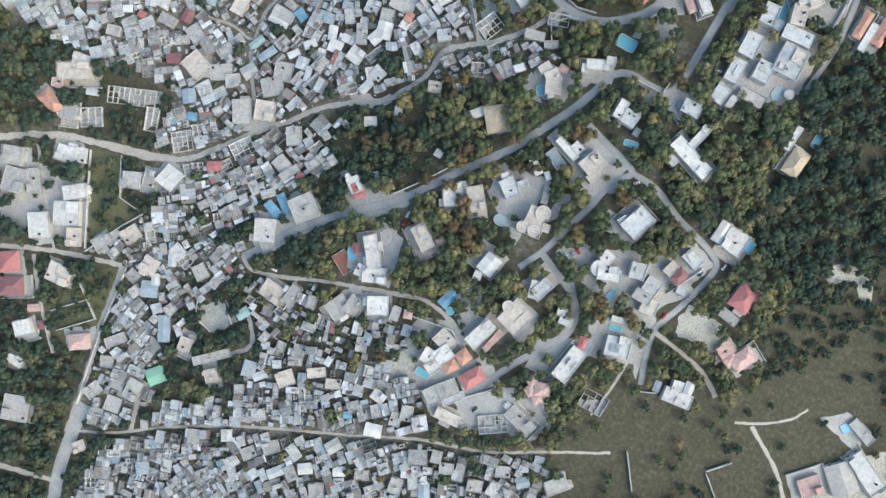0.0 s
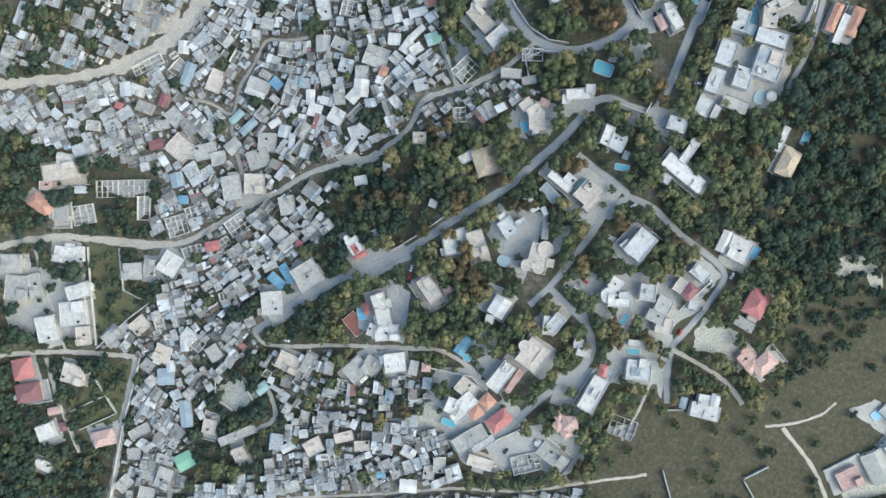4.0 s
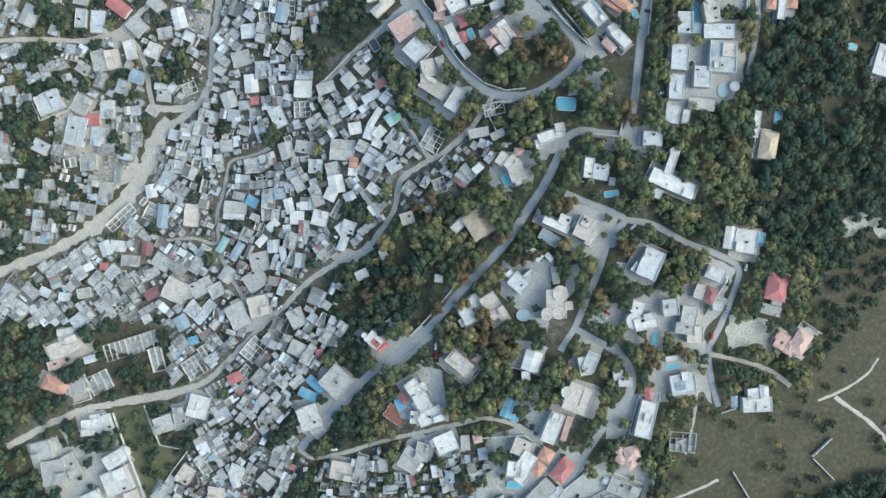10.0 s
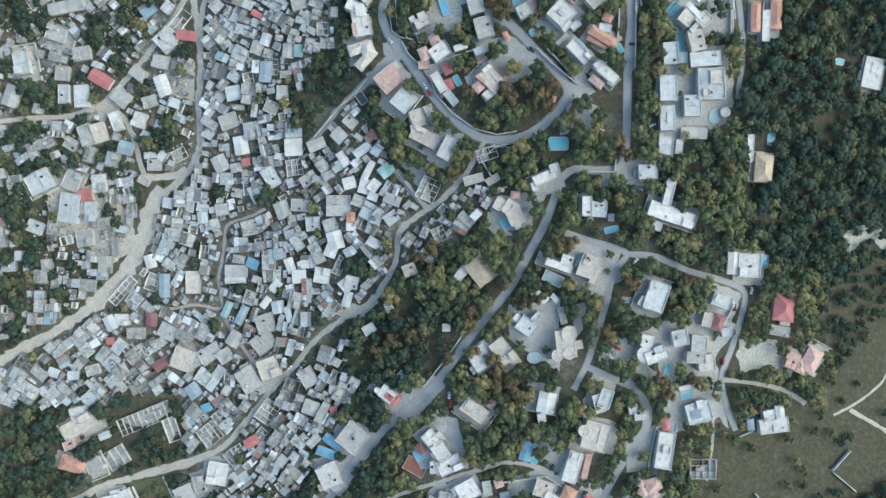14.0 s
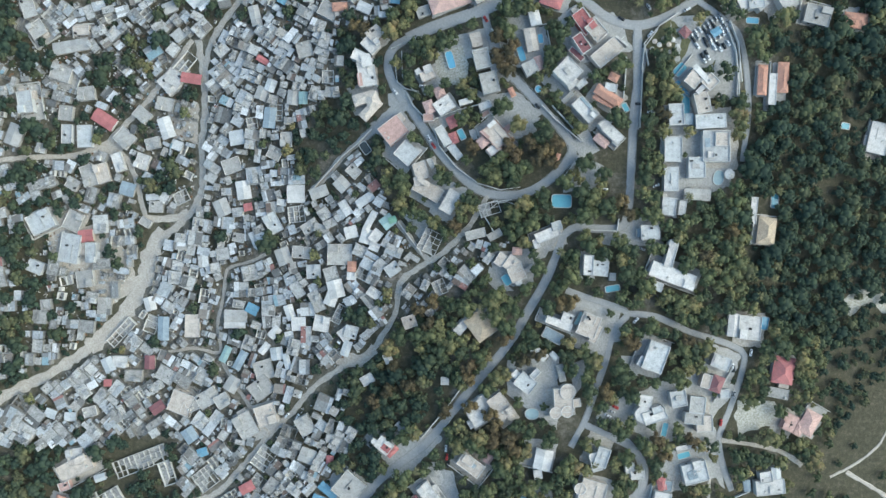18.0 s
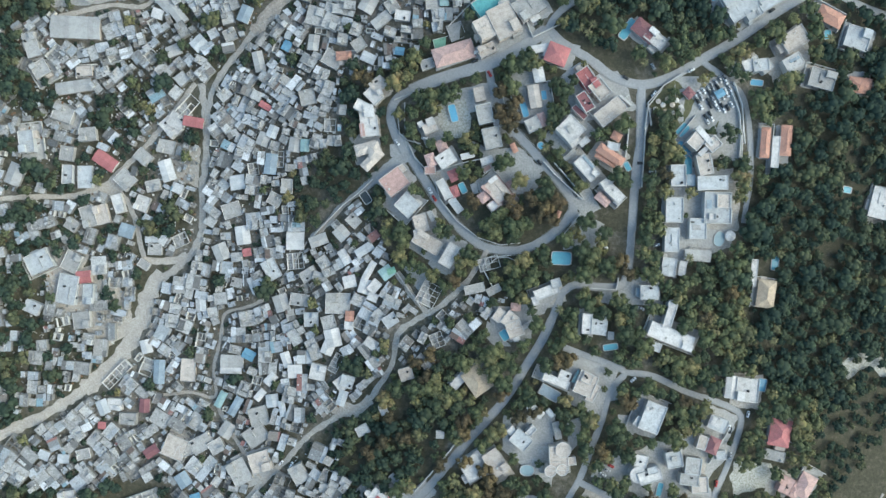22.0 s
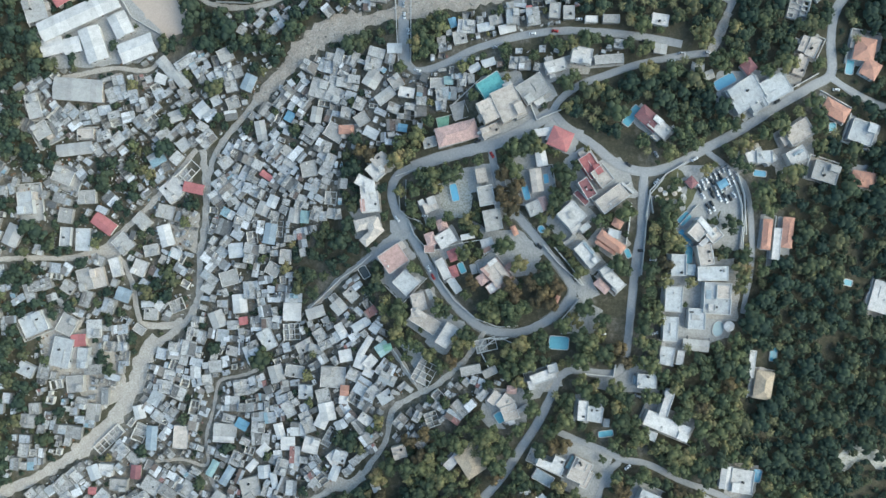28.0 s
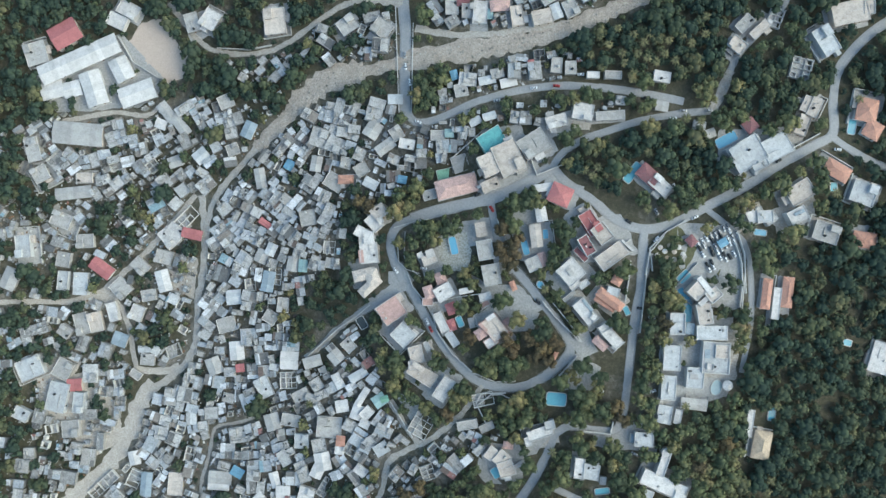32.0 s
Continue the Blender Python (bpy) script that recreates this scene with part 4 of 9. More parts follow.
def house(style, height, blocks):
    """A house of one or more blocks: (x, y, width, depth, turn)."""
    global house_count
    house_count += 1
    r = random.Random(house_count)
    colour, _, form = style.partition(" ")
    x0, y0 = blocks[0][:2]
    z0 = gz(x0, y0)
    if form == "":
        shell(height, blocks[0], r)
        return
    if height > 3.3 and form != "sheet" and max(blocks[0][2:4]) > 9:
        forecourt(*blocks[0], r)
    home = new("house")
    home.matrix_basis = pose(x0, y0, z0)
    tagged(home, f"{'pale grey' if colour == 'ashen' else colour} {FLAT_WORDS[form]}", "house")
    for k, (x, y, w, d, rot) in enumerate(blocks):
        h = height - 0.35 * k * (1 if k % 2 else 0.6)
        lx, ly = x - x0, y - y0
        take(x, y, w, d, rot, 0.8)
        at = pose(lx, ly, 0, 0, 0, rot)
        wc = colour if form == "flat" else r.choice(["white", "cream", "grey"])
        body = part("wall", Build().box(0, 0, -3, w - 0.3, d - 0.3, h + 3 - 0.01).mesh("wall", WALL[wc]), home)
        body.matrix_basis = at
        openings(w - 0.3, d - 0.3, h, body, r)
        if form != "sheet" and max(w, d) > 9 and height > 3.3 and r.random() < 0.7:
            for _ in range(r.choice([1, 1, 2])):
                along_x = r.random() < 0.5
                aw, ad = (w * r.uniform(0.25, 0.55), r.uniform(1.6, 3.6)) if along_x else (r.uniform(1.6, 3.6), d * r.uniform(0.25, 0.55))
                ax = r.uniform(-0.5, 0.5) * (w - aw) if along_x else r.choice([-1, 1]) * (w / 2 + aw / 2 - 0.05)
                ay = r.choice([-1, 1]) * (d / 2 + ad / 2 - 0.05) if along_x else r.uniform(-0.5, 0.5) * (d - ad)
                ah = h * r.uniform(0.45, 0.9)
                cc = r.choice([colour if form == "flat" else "cream", "grey", "white", "cream"])
                wing = part("annex", Build().box(0, 0, -3, aw, ad, ah + 3).mesh("annex", FLAT[cc]), home)
                wing.matrix_basis = at @ pose(ax, ay, 0)
                c0, s0 = math.cos(radians(rot)), math.sin(radians(rot))
                take(x + c0 * ax - s0 * ay, y + s0 * ax + c0 * ay, aw, ad, rot)
        if form == "flat":
            slab = part("roof", Build().box(0, 0, 0, w, d, 0.25).mesh("roof", FLAT[colour]), home)
            slab.matrix_basis = at @ pose(0, 0, h)
            pr = part("parapet", parapet_ring(w, d, r.choice([0.35, 0.5, 0.7])).mesh("parapet", WALL[wc if r.random() < 0.3 else "white"]), slab)
            pr.matrix_basis = pose(0, 0, 0.25)
            if min(w, d) > 7 and r.random() < 0.75:
                a, c = r.uniform(0.25, 0.42) * w, r.uniform(0.25, 0.42) * d
                px, py = r.choice([-1, 1]) * (w - a) / 2 * 0.86, r.choice([-1, 1]) * (d - c) / 2 * 0.86
                room = part("roof_room", Build().box(0, 0, 0, a, c, 2.2).box(0, 0, 2.2, a + 0.5, c + 0.5, 0.18).mesh("roof_room", FLAT[colour]), slab)
                room.matrix_basis = pose(px, py, 0.25)
            if min(w, d) > 5:
                stuff_mat = BLOCK if r.random() < 0.5 else WALL["white"]
                for i in range(r.choice([1, 1, 2])):
                    if i < 1:
                        size = (0.2, d * r.uniform(0.2, 0.5)) if r.random() < 0.5 else (w * r.uniform(0.2, 0.5), 0.2)
                        up = part("low_wall", Build().box(0, 0, 0, *size, r.uniform(0.2, 0.6)).mesh("low_wall", stuff_mat), slab)
                        lim = 0.2
                    else:
                        up = part("vent_block", Build().box(0, 0, 0, r.uniform(0.3, 1.1), r.uniform(0.3, 1.1), r.uniform(0.25, 0.9), r.choice([0, 0, 30]), 0.03).mesh("vent_block", stuff_mat), slab)
                        lim = 0.4
                    up.matrix_basis = pose(r.uniform(-lim, lim) * w, r.uniform(-lim, lim) * d, 0.25)
            for _ in range(r.choice([0, 1, 1]) if min(w, d) > 6 else 0):
                t = part("water_tank", r.choice([tank_mesh, tank_white]), slab)
                t.matrix_basis = pose(r.uniform(-0.38, 0.38) * w, r.uniform(-0.38, 0.38) * d, 0.25)
            if r.random() < 0.35 and min(w, d) > 6:
                t = part("air_conditioner", ac_mesh, slab)
                t.matrix_basis = pose(r.uniform(-0.4, 0.4) * w, r.uniform(-0.4, 0.4) * d, 0.25, 0, 0, 90 * r.randint(0, 3))
        elif form == "tile":
            tiles, cap = hip_roof(w, d, min(w, d) * 0.2)
            rf = part("roof", tiles.mesh("roof", TILE[colour]), home)
            rf.matrix_basis = at @ pose(0, 0, h)
            part("ridge_cap", cap.mesh("ridge_cap", TILE[colour]), rf)
        else:
            n = max(2, int(max(w, d) / 4))
            for i in range(n):
                b = Build()
                lift = 0.02 * (i % 2)
                if w >= d:
                    u = (i + 0.5) / n * (w + 0.8) - (w + 0.8) / 2
                    gable(b, u, (w + 0.8) / n + 0.15, d + 0.8, lift, True)
                else:
                    u = (i + 0.5) / n * (d + 0.8) - (d + 0.8) / 2
                    gable(b, u, (d + 0.8) / n + 0.15, w + 0.8, lift, False)
                part("roof_sheet", b.mesh("roof_sheet", SHEET[colour]), home).matrix_basis = at @ pose(0, 0, h)


def gable(b, u, length, span, lift, along_x):
    """One strip of sheets on both sides of a ridge."""
    rise = span * 0.1
    pts = []
    for s in (-0.5, 0.5):
        for v, z in ((-span / 2, 0), (0, rise), (span / 2, 0), (span / 2, -0.08), (0, rise - 0.08), (-span / 2, -0.08)):
            a, c = u + s * length, v
            pts.append((a, c, z + lift) if along_x else (-c, a, z + lift))
    f = [(0, 6, 7, 1), (1, 7, 8, 2), (2, 8, 9, 3), (3, 9, 10, 4), (4, 10, 11, 5), (5, 11, 6, 0), (0, 1, 4, 5), (1, 2, 3, 4), (7, 6, 11, 10), (8, 7, 10, 9)]
    b.add(pts, [tuple(reversed(q)) for q in f])


def room_walls(w, d, h, r, t=0.32):
    """Standing walls of a row of rooms as one mesh, with taller corner columns and some walls missing."""
    nx, ny = max(1, round(w / r.uniform(3.2, 4.5))), max(1, round(d / r.uniform(3.2, 4.5)))
    xs = [-w / 2 + w * i / nx + s * t / 2 for i in range(nx + 1) for s in (-1, 1)]
    ys = [-d / 2 + d * j / ny + s * t / 2 for j in range(ny + 1) for s in (-1, 1)]
    low, high = -1.5, {}
    for i in range(2 * nx + 1):
        for j in range(2 * ny + 1):
            rim = i in (0, 2 * nx) or j in (0, 2 * ny)
            if (i + j) % 2 and (rim or r.random() < 0.8):
                high[i, j] = h if rim and r.random() < 0.8 else h - r.uniform(0.2, 1.2)
    for i in range(0, 2 * nx + 1, 2):
        for j in range(0, 2 * ny + 1, 2):
            if any(q in high for q in ((i - 1, j), (i + 1, j), (i, j - 1), (i, j + 1))):
                high[i, j] = h + r.uniform(0.3, 0.9)
    verts, faces, seen = [], [], {}

    def at(i, j, z):
        key = (i, j, round(z, 3))
        if key not in seen:
            seen[key] = len(verts)
            verts.append((xs[i], ys[j], z))
        return seen[key]

    for (i, j), z in high.items():
        faces.append((at(i, j, z), at(i + 1, j, z), at(i + 1, j + 1, z), at(i, j + 1, z)))
        for (pi, pj), (qi, qj), other in (((i, j), (i + 1, j), (i, j - 1)), ((i + 1, j), (i + 1, j + 1), (i + 1, j)),
                                          ((i + 1, j + 1), (i, j + 1), (i, j + 1)), ((i, j + 1), (i, j), (i - 1, j))):
            z2 = high.get(other, low)
            if z2 < z:
                faces.append((at(pi, pj, z2), at(qi, qj, z2), at(qi, qj, z), at(pi, pj, z)))
    return Build().add(verts, faces)


def shell(h, block, r):
    x, y, w, d, rot = block
    take(x, y, w, d, rot, 0.8)
    ob = thing("unfinished_house", room_walls(w, d, h * 0.7, r).mesh("walls", WHITEWASH), x, y, gz(x, y), rot,
               "unfinished roofless house of whitewashed block walls open to the sky", "house")
    part("floor", Build().box(0, 0, -1.4, w - 0.3, d - 0.3, 1.55).mesh("floor", SLAB), ob)



def villa(words, blocks):
    """A house of unlike blocks: (form, colour, height, x, y, width, depth, turn)."""
    global house_count
    house_count += 1
    r = random.Random(house_count)
    x0, y0 = blocks[0][3:5]
    z0 = gz(x0, y0)
    if max(blocks[0][5:7]) > 9:
        forecourt(*blocks[0][3:], r, (1.2, 2.5, 5.0, 7.5))
    home = new("house")
    home.matrix_basis = pose(x0, y0, z0)
    tagged(home, words, "house")
    for k, (form, colour, h, x, y, w, d, rot) in enumerate(blocks):
        h += 0.03 * k
        at = pose(x - x0, y - y0, 0, 0, 0, rot)
        take(x, y, w, d, rot, 0.6)
        wc = colour if colour in ("cream", "white", "ashen", "grey", "pink") else "white"
        if form == "round":
            body = part("bay", Build().tube(0, 0, -4, w, h + 4, 16).mesh("bay", WALL[wc]), home)
            body.matrix_basis = at
            roof = part("roof", Build().tube(0, 0, 0, w + 0.2, 0.3, 16).mesh("roof", FLAT[colour]), home)
            roof.matrix_basis = at @ pose(0, 0, h)
            rim = [(q * math.cos(i * math.pi / 8), q * math.sin(i * math.pi / 8), z) for q, z in ((w + 0.2, 0), (w + 0.2, 0.4), (w - 0.15, 0.4), (w - 0.15, 0)) for i in range(16)]
            part("parapet", mesh_of("parapet", rim, [(j * 16 + i, j * 16 + (i + 1) % 16, j * 16 + 16 + (i + 1) % 16, j * 16 + 16 + i) for j in range(3) for i in range(16)], WALL["white"]), roof).matrix_basis = pose(0, 0, 0.3)
            continue
        body = part("terrace_wall" if form == "deck" else "wall", Build().box(0, 0, -4, w - 0.3, d - 0.3, h + 4 - 0.01).mesh("wall", WALL[wc]), home)
        body.matrix_basis = at
        if k == 0 and h > 4:
            openings(w - 0.3, d - 0.3, h, body, r)
        if form in ("flat", "plain", "deck"):
            slab = part("deck" if form == "deck" else "roof", Build().box(0, 0, 0, w, d, 0.25).mesh("roof", FLAT[colour]), home)
            slab.matrix_basis = at @ pose(0, 0, h)
            if form != "plain":
                part("parapet", parapet_ring(w, d, r.choice([0.4, 0.55, 0.8]), 0.32).mesh("parapet", WALL["pink" if "pink edged" in words else "white" if colour != "grey" else "ashen"]), slab).matrix_basis = pose(0, 0, 0.25)
            if form == "flat" and min(w, d) > 6:
                for _ in range(r.choice([1, 2, 2, 3])):
                    what = r.choice(["vent_block", "vent_block", "water_tank", "air_conditioner", "hatch", "low_wall"])
                    me = {"water_tank": r.choice([tank_mesh, tank_white]), "air_conditioner": ac_mesh}.get(what)
                    if what == "vent_block":
                        me = Build().box(0, 0, 0, r.uniform(0.6, 1.5), r.uniform(0.6, 1.5), r.uniform(0.4, 1.0), 0, 0.05).mesh("vent_block", r.choice([BLOCK, WALL["white"]]))
                    elif what == "hatch":
                        me = Build().box(0, 0, 0, r.uniform(1, 2.4), r.uniform(0.8, 1.6), 0.25).mesh("hatch", BLACK_TANK)
                    elif what == "low_wall":
                        me = Build().box(0, 0, 0, *((0.22, d * r.uniform(0.3, 0.6)) if r.random() < 0.5 else (w * r.uniform(0.3, 0.6), 0.22)), 0.6).mesh("low_wall", WALL["white"])
                    lim = 0.18 if what == "low_wall" else 0.36
                    part(what, me, slab).matrix_basis = pose(r.uniform(-lim, lim) * w, r.uniform(-lim, lim) * d, 0.25)
        elif form == "tile":
            tiles, cap = hip_roof(w, d, min(w, d) * 0.24)
            rf = part("roof", tiles.mesh("roof", TILE[colour]), home)
            rf.matrix_basis = at @ pose(0, 0, h)
            part("ridge_cap", cap.mesh("ridge_cap", TILE[colour]), rf)
        else:
            long_x = w >= d
            n = max(2, round(max(w, d) / 4))
            for i in range(n):
                b = Build()
                L = max(w, d) + 0.5
                gable(b, (i + 0.5) / n * L - L / 2, L / n + 0.1, min(w, d) + 0.5, 0.02 * (i % 2), long_x)
                part("roof_sheet", b.mesh("roof_sheet", SHEET[colour]), home).matrix_basis = at @ pose(0, 0, h)


villa("cream two-level villa with a stepped flat roof", [("flat", "cream", 6, -38.6, 130.5, 9.8, 8.4, 40), ("flat", "white", 5, -41.3, 123.6, 8.3, 10.9, 46), ("flat", "white", 7.4, -37.2, 125.2, 3.5, 3.7, 33)])
villa("long white villa with terraces and a pink strip", [("flat", "white", 5.5, -43.9, 105.8, 11.3, 17.7, 9), ("flat", "white", 6.5, -48.5, 116.3, 10.1, 7.1, -25), ("plain", "white", 7.2, -44.2, 113.5, 6.8, 8.1, 11), ("plain", "pink", 5.9, -48.3, 101.2, 3.1, 8.4, 9)])
villa("cream villa with folded pointed roofs", [("tile", "cream", 5, -45.7, 89.6, 14.4, 6.7, 17), ("tile", "cream", 5, -41.4, 82.2, 6.0, 15.8, -44), ("tile", "cream", 6, -40.3, 88.2, 7.8, 10.0, 19)])
villa("pale pink villa with a flat walled roof", [("flat", "pink", 6, -26.3, 67.7, 15.9, 13.8, 38), ("flat", "cream", 4, -21.7, 76.5, 4.5, 5.3, 37)])
villa("white villa with a broad plain flat roof", [("flat", "ashen", 5, -17.4, 52.8, 12.3, 12.9, 49), ("flat", "white", 4.2, -10.3, 54.3, 4.7, 3.9, -35)])
villa("cream villa with a stepped roof and side terrace", [("flat", "cream", 5, -8.2, 41.0, 8.7, 11.5, 18), ("flat", "cream", 5.4, -9.7, 34.2, 5.9, 5.7, 12), ("deck", "ashen", 2.5, -1.5, 46.2, 3.6, 7.1, 28)])
villa("white and pink villa with a tiled wing", [("flat", "white", 5.6, 6.7, 82.2, 11.7, 9.5, 34), ("tile", "pink", 4.5, -2.9, 81.4, 5.7, 7.8, 22), ("deck", "pink", 1.2, -3.2, 75.2, 7.0, 5.0, 2), ("tile", "pink", 3.4, 3.9, 91.0, 6.1, 6.9, 23), ("flat", "white", 3.2, 7.1, 86.2, 4.2, 3.4, 27)])
villa("cream villa beside an oval swimming pool", [("flat", "cream", 4.4, -4.0, 102.2, 9.3, 6.4, 25), ("flat", "white", 5, -3.8, 106.0, 5.3, 5.2, 22), ("plain", "white", 4, -10.1, 104.6, 3.7, 3.6, 31)])
villa("grey villa of stepped flat roofs", [("plain", "cream", 4, 26.9, 123.2, 6.8, 9.1, 14), ("flat", "grey", 6, 30.4, 110.5, 9.9, 12.4, 14), ("flat", "grey", 6.3, 35.3, 95.4, 10.9, 13.3, 14), ("flat", "white", 4.5, 38.0, 104.9, 3.6, 4.8, 19)])
villa("narrow white house with ridged sheet roofs", [("gable", "cream", 4.2, 61.0, 121.4, 6.9, 14.0, 11), ("gable", "white", 4.4, 63.3, 134.8, 6.4, 8.6, 14), ("flat", "grey", 4, 60.5, 103.9, 8.7, 8.5, 27), ("tile", "pink", 3.6, 66.1, 107.0, 4.3, 8.3, 18)])
villa("large cream villa with a maroon tiled terrace roof", [("flat", "cream", 6.2, 100.1, 125.3, 9.4, 12.1, 41), ("flat", "maroon", 6.6, 91.2, 117.3, 6.8, 12.1, 34), ("deck", "maroon", 2.5, 88.7, 111.7, 3.9, 10.6, 48), ("flat", "cream", 5, 107.2, 112.1, 19.5, 10.0, 40), ("plain", "white", 5.9, 116.1, 119.0, 1.4, 9.4, 51)])
villa("bright white villa with a flat white roof", [("flat", "white", 6.4, 83.1, 100.5, 13.3, 13.5, 46), ("flat", "white", 5, 86.2, 93.1, 7.8, 4.5, 42), ("flat", "ashen", 3.4, 92.1, 93.6, 6.8, 4.2, 40), ("plain", "grey", 7.2, 82.5, 100.6, 2.9, 4.5, 41), ("deck", "grey", 1.5, 83.7, 85.4, 8.8, 2.8, 42)])
villa("villa with long orange tiled roofs", [("tile", "orange", 5.2, 108.0, 85.4, 5.6, 17.6, 57), ("tile", "orange", 3.6, 105.2, 82.3, 2.5, 13.6, 61), ("flat", "ashen", 5, 109.6, 90.6, 7.8, 5.0, -12), ("tile", "orange", 4.4, 111.5, 97.0, 4.4, 5.6, 62)])
villa("white villa with an elongated stepped roof", [("flat", "white", 6, 93.8, 76.9, 8.7, 16.1, 43), ("plain", "slate", 6.5, 94.4, 81.1, 2.2, 9.0, 43), ("flat", "white", 6.9, 98.8, 73.7, 3.6, 4.1, 44)])
villa("white villa of broken stepped roofs with a pink wing", [("flat", "white", 6, 110.8, 62.1, 6.6, 13.2, 47), ("flat", "white", 6.6, 105.8, 68.3, 7.7, 4.6, 36), ("tile", "pink", 3.4, 104.3, 58.0, 4.5, 9.1, 50), ("flat", "ashen", 5, 113.8, 57.9, 6.6, 4.0, 51)])
villa("small orange roofed gate house", [("tile", "orange", 2.8, 49.4, 89.5, 2.7, 5.4, 27)])
villa("small orange garden shelter", [("tile", "orange", 2.6, 77.8, 47.8, 5.3, 1.9, 70)])
villa("cream villa with pink edged roofs round a white terrace", [("flat", "cream", 6, 39.5, 62.6, 11.5, 15.3, 41), ("flat", "white", 5, 38.1, 53.6, 8.5, 6.0, 38), ("plain", "pink", 6.9, 32.3, 62.6, 2.0, 6.9, 49), ("tile", "pink", 4.4, 31.2, 58.2, 6.0, 5.9, 39), ("flat", "pink", 4.6, 47.3, 66.7, 4.3, 4.4, 37), ("plain", "white", 7, 36.5, 69.0, 6.0, 2.8, 40), ("plain", "pink", 6.6, 47.5, 57.8, 7.4, 1.5, 49)])
villa("white villa with red tiled roofs beside a teal pool", [("flat", "white", 5, 6.2, 63.0, 5.6, 13.4, 30), ("flat", "ashen", 4.2, 13.9, 53.0, 5.2, 10.6, 38), ("tile", "red", 4.4, 12.0, 72.1, 5.7, 6.9, 25), ("tile", "red", 4.4, 13.0, 61.7, 4.5, 6.8, 22), ("flat", "white", 4.4, 26.1, 64.2, 5.2, 6.6, 19)])
villa("white garden house with a pink terrace", [("flat", "white", 4, 32.6, 81.4, 7.7, 4.7, 21), ("deck", "pink", 1.2, 32.8, 76.6, 6.0, 3.5, 32), ("gable", "white", 3, 20.4, 84.3, 8.3, 3.2, 15)])
villa("large cream hotel building of crossing square roofs", [("flat", "cream", 8, 159.2, 95.0, 10.9, 8.4, 51), ("flat", "cream", 8, 168.9, 92.9, 8.5, 7.6, 43), ("plain", "white", 8.6, 163.9, 97.4, 3.5, 14.4, 43), ("flat", "cream", 6.4, 164.8, 80.7, 8.8, 13.0, 14), ("plain", "white", 7.8, 163.4, 88.6, 7.2, 3.0, 44), ("flat", "ashen", 5, 170.5, 69.5, 18.7, 8.7, 3), ("flat", "white", 6, 168.1, 81.5, 3.0, 5.1, 9), ("flat", "ashen", 4.6, 149.3, 73.6, 9.3, 13.1, 2), ("plain", "slate", 3, 157.8, 71.1, 5.2, 6.9, -2)])
villa("maroon roofed car park lodge", [("tile", "maroon", 3.2, 155.0, 124.5, 5.1, 5.6, 45)])
villa("blue canopied kiosk in the car park", [("gable", "blue", 3, 174.1, 124.7, 5.5, 4.4, 34)])
villa("angular white villa of fanned roofs", [("flat", "white", 5, 191.7, 142.5, 10.6, 7.8, 28), ("flat", "ashen", 5.6, 197.4, 142.1, 9.7, 7.5, 7), ("flat", "white", 4.4, 201.7, 140.9, 7.8, 5.0, 41)])
villa("white villa with a stepped terrace roof", [("flat", "white", 6, 217.1, 144.3, 11.8, 8.4, 31), ("flat", "grey", 4.4, 220.7, 140.6, 9.5, 2.5, 31), ("plain", "slate", 6.7, 217.6, 145.8, 6.3, 1.9, 31)])
villa("bright white house with stepped flat roofs", [("flat", "white", 5, 71.7, -0.2, 15.9, 6.7, 23), ("flat", "white", 4.6, 64.8, -6.0, 4.0, 5.7, 19), ("flat", "ashen", 5.6, 77.4, 5.2, 6.2, 5.8, 18)])
villa("cream villa with angled wings beside a pool", [("flat", "cream", 5, 42.7, -16.0, 8.3, 5.8, 58), ("flat", "cream", 5.6, 49.8, -18.8, 9.5, 8.7, 54), ("flat", "cream", 6, 52.9, -24.7, 10.0, 10.0, 23), ("flat", "cream", 5, 59.2, -22.8, 10.5, 2.8, 36), ("tile", "pink", 3.6, 53.4, -10.7, 5.6, 4.3, -2), ("plain", "white", 5.3, 54.3, -30.8, 4.3, 2.8, 24)])
villa("white two-level villa with a plain flat roof", [("flat", "white", 6.2, 96.8, -19.3, 6.2, 12.6, -2), ("flat", "ashen", 5.2, 104.6, -21.4, 9.8, 9.5, -6), ("flat", "grey", 4, 112.3, -26.6, 3.8, 4.9, -3), ("plain", "white", 5.6, 107.5, -15.8, 3.5, 2.8, -2)])
villa("long white cross shaped building with flat roofs", [("flat", "white", 6, 148.8, -25.7, 9.6, 28.7, 70), ("flat", "white", 6.3, 147.5, -13.2, 5.4, 14.6, -16), ("round", "white", 6.87, 149.1, -5.9, 2.9, 2.9, 0), ("flat", "ashen", 4.5, 139.9, -32.5, 6.6, 5.6, -18), ("plain", "white", 6.9, 158.7, -32.0, 6.8, 4.4, -20)])
villa("square white house with a flat walled roof", [("flat", "ashen", 5, 134.8, 1.2, 11.5, 8.7, 1), ("plain", "slate", 3, 128.2, 1.0, 2.1, 5.2, -3)])
villa("large cream villa with an uneven stepped roof", [("flat", "cream", 6, 97.4, -57.0, 14.4, 12.0, 68), ("flat", "cream", 6.8, 98.0, -53.2, 6.4, 6.7, 66), ("flat", "cream", 5, 102.0, -62.5, 11.5, 5.3, 65), ("gable", "teal", 3, 92.0, -53.1, 7.9, 2.4, 63)])
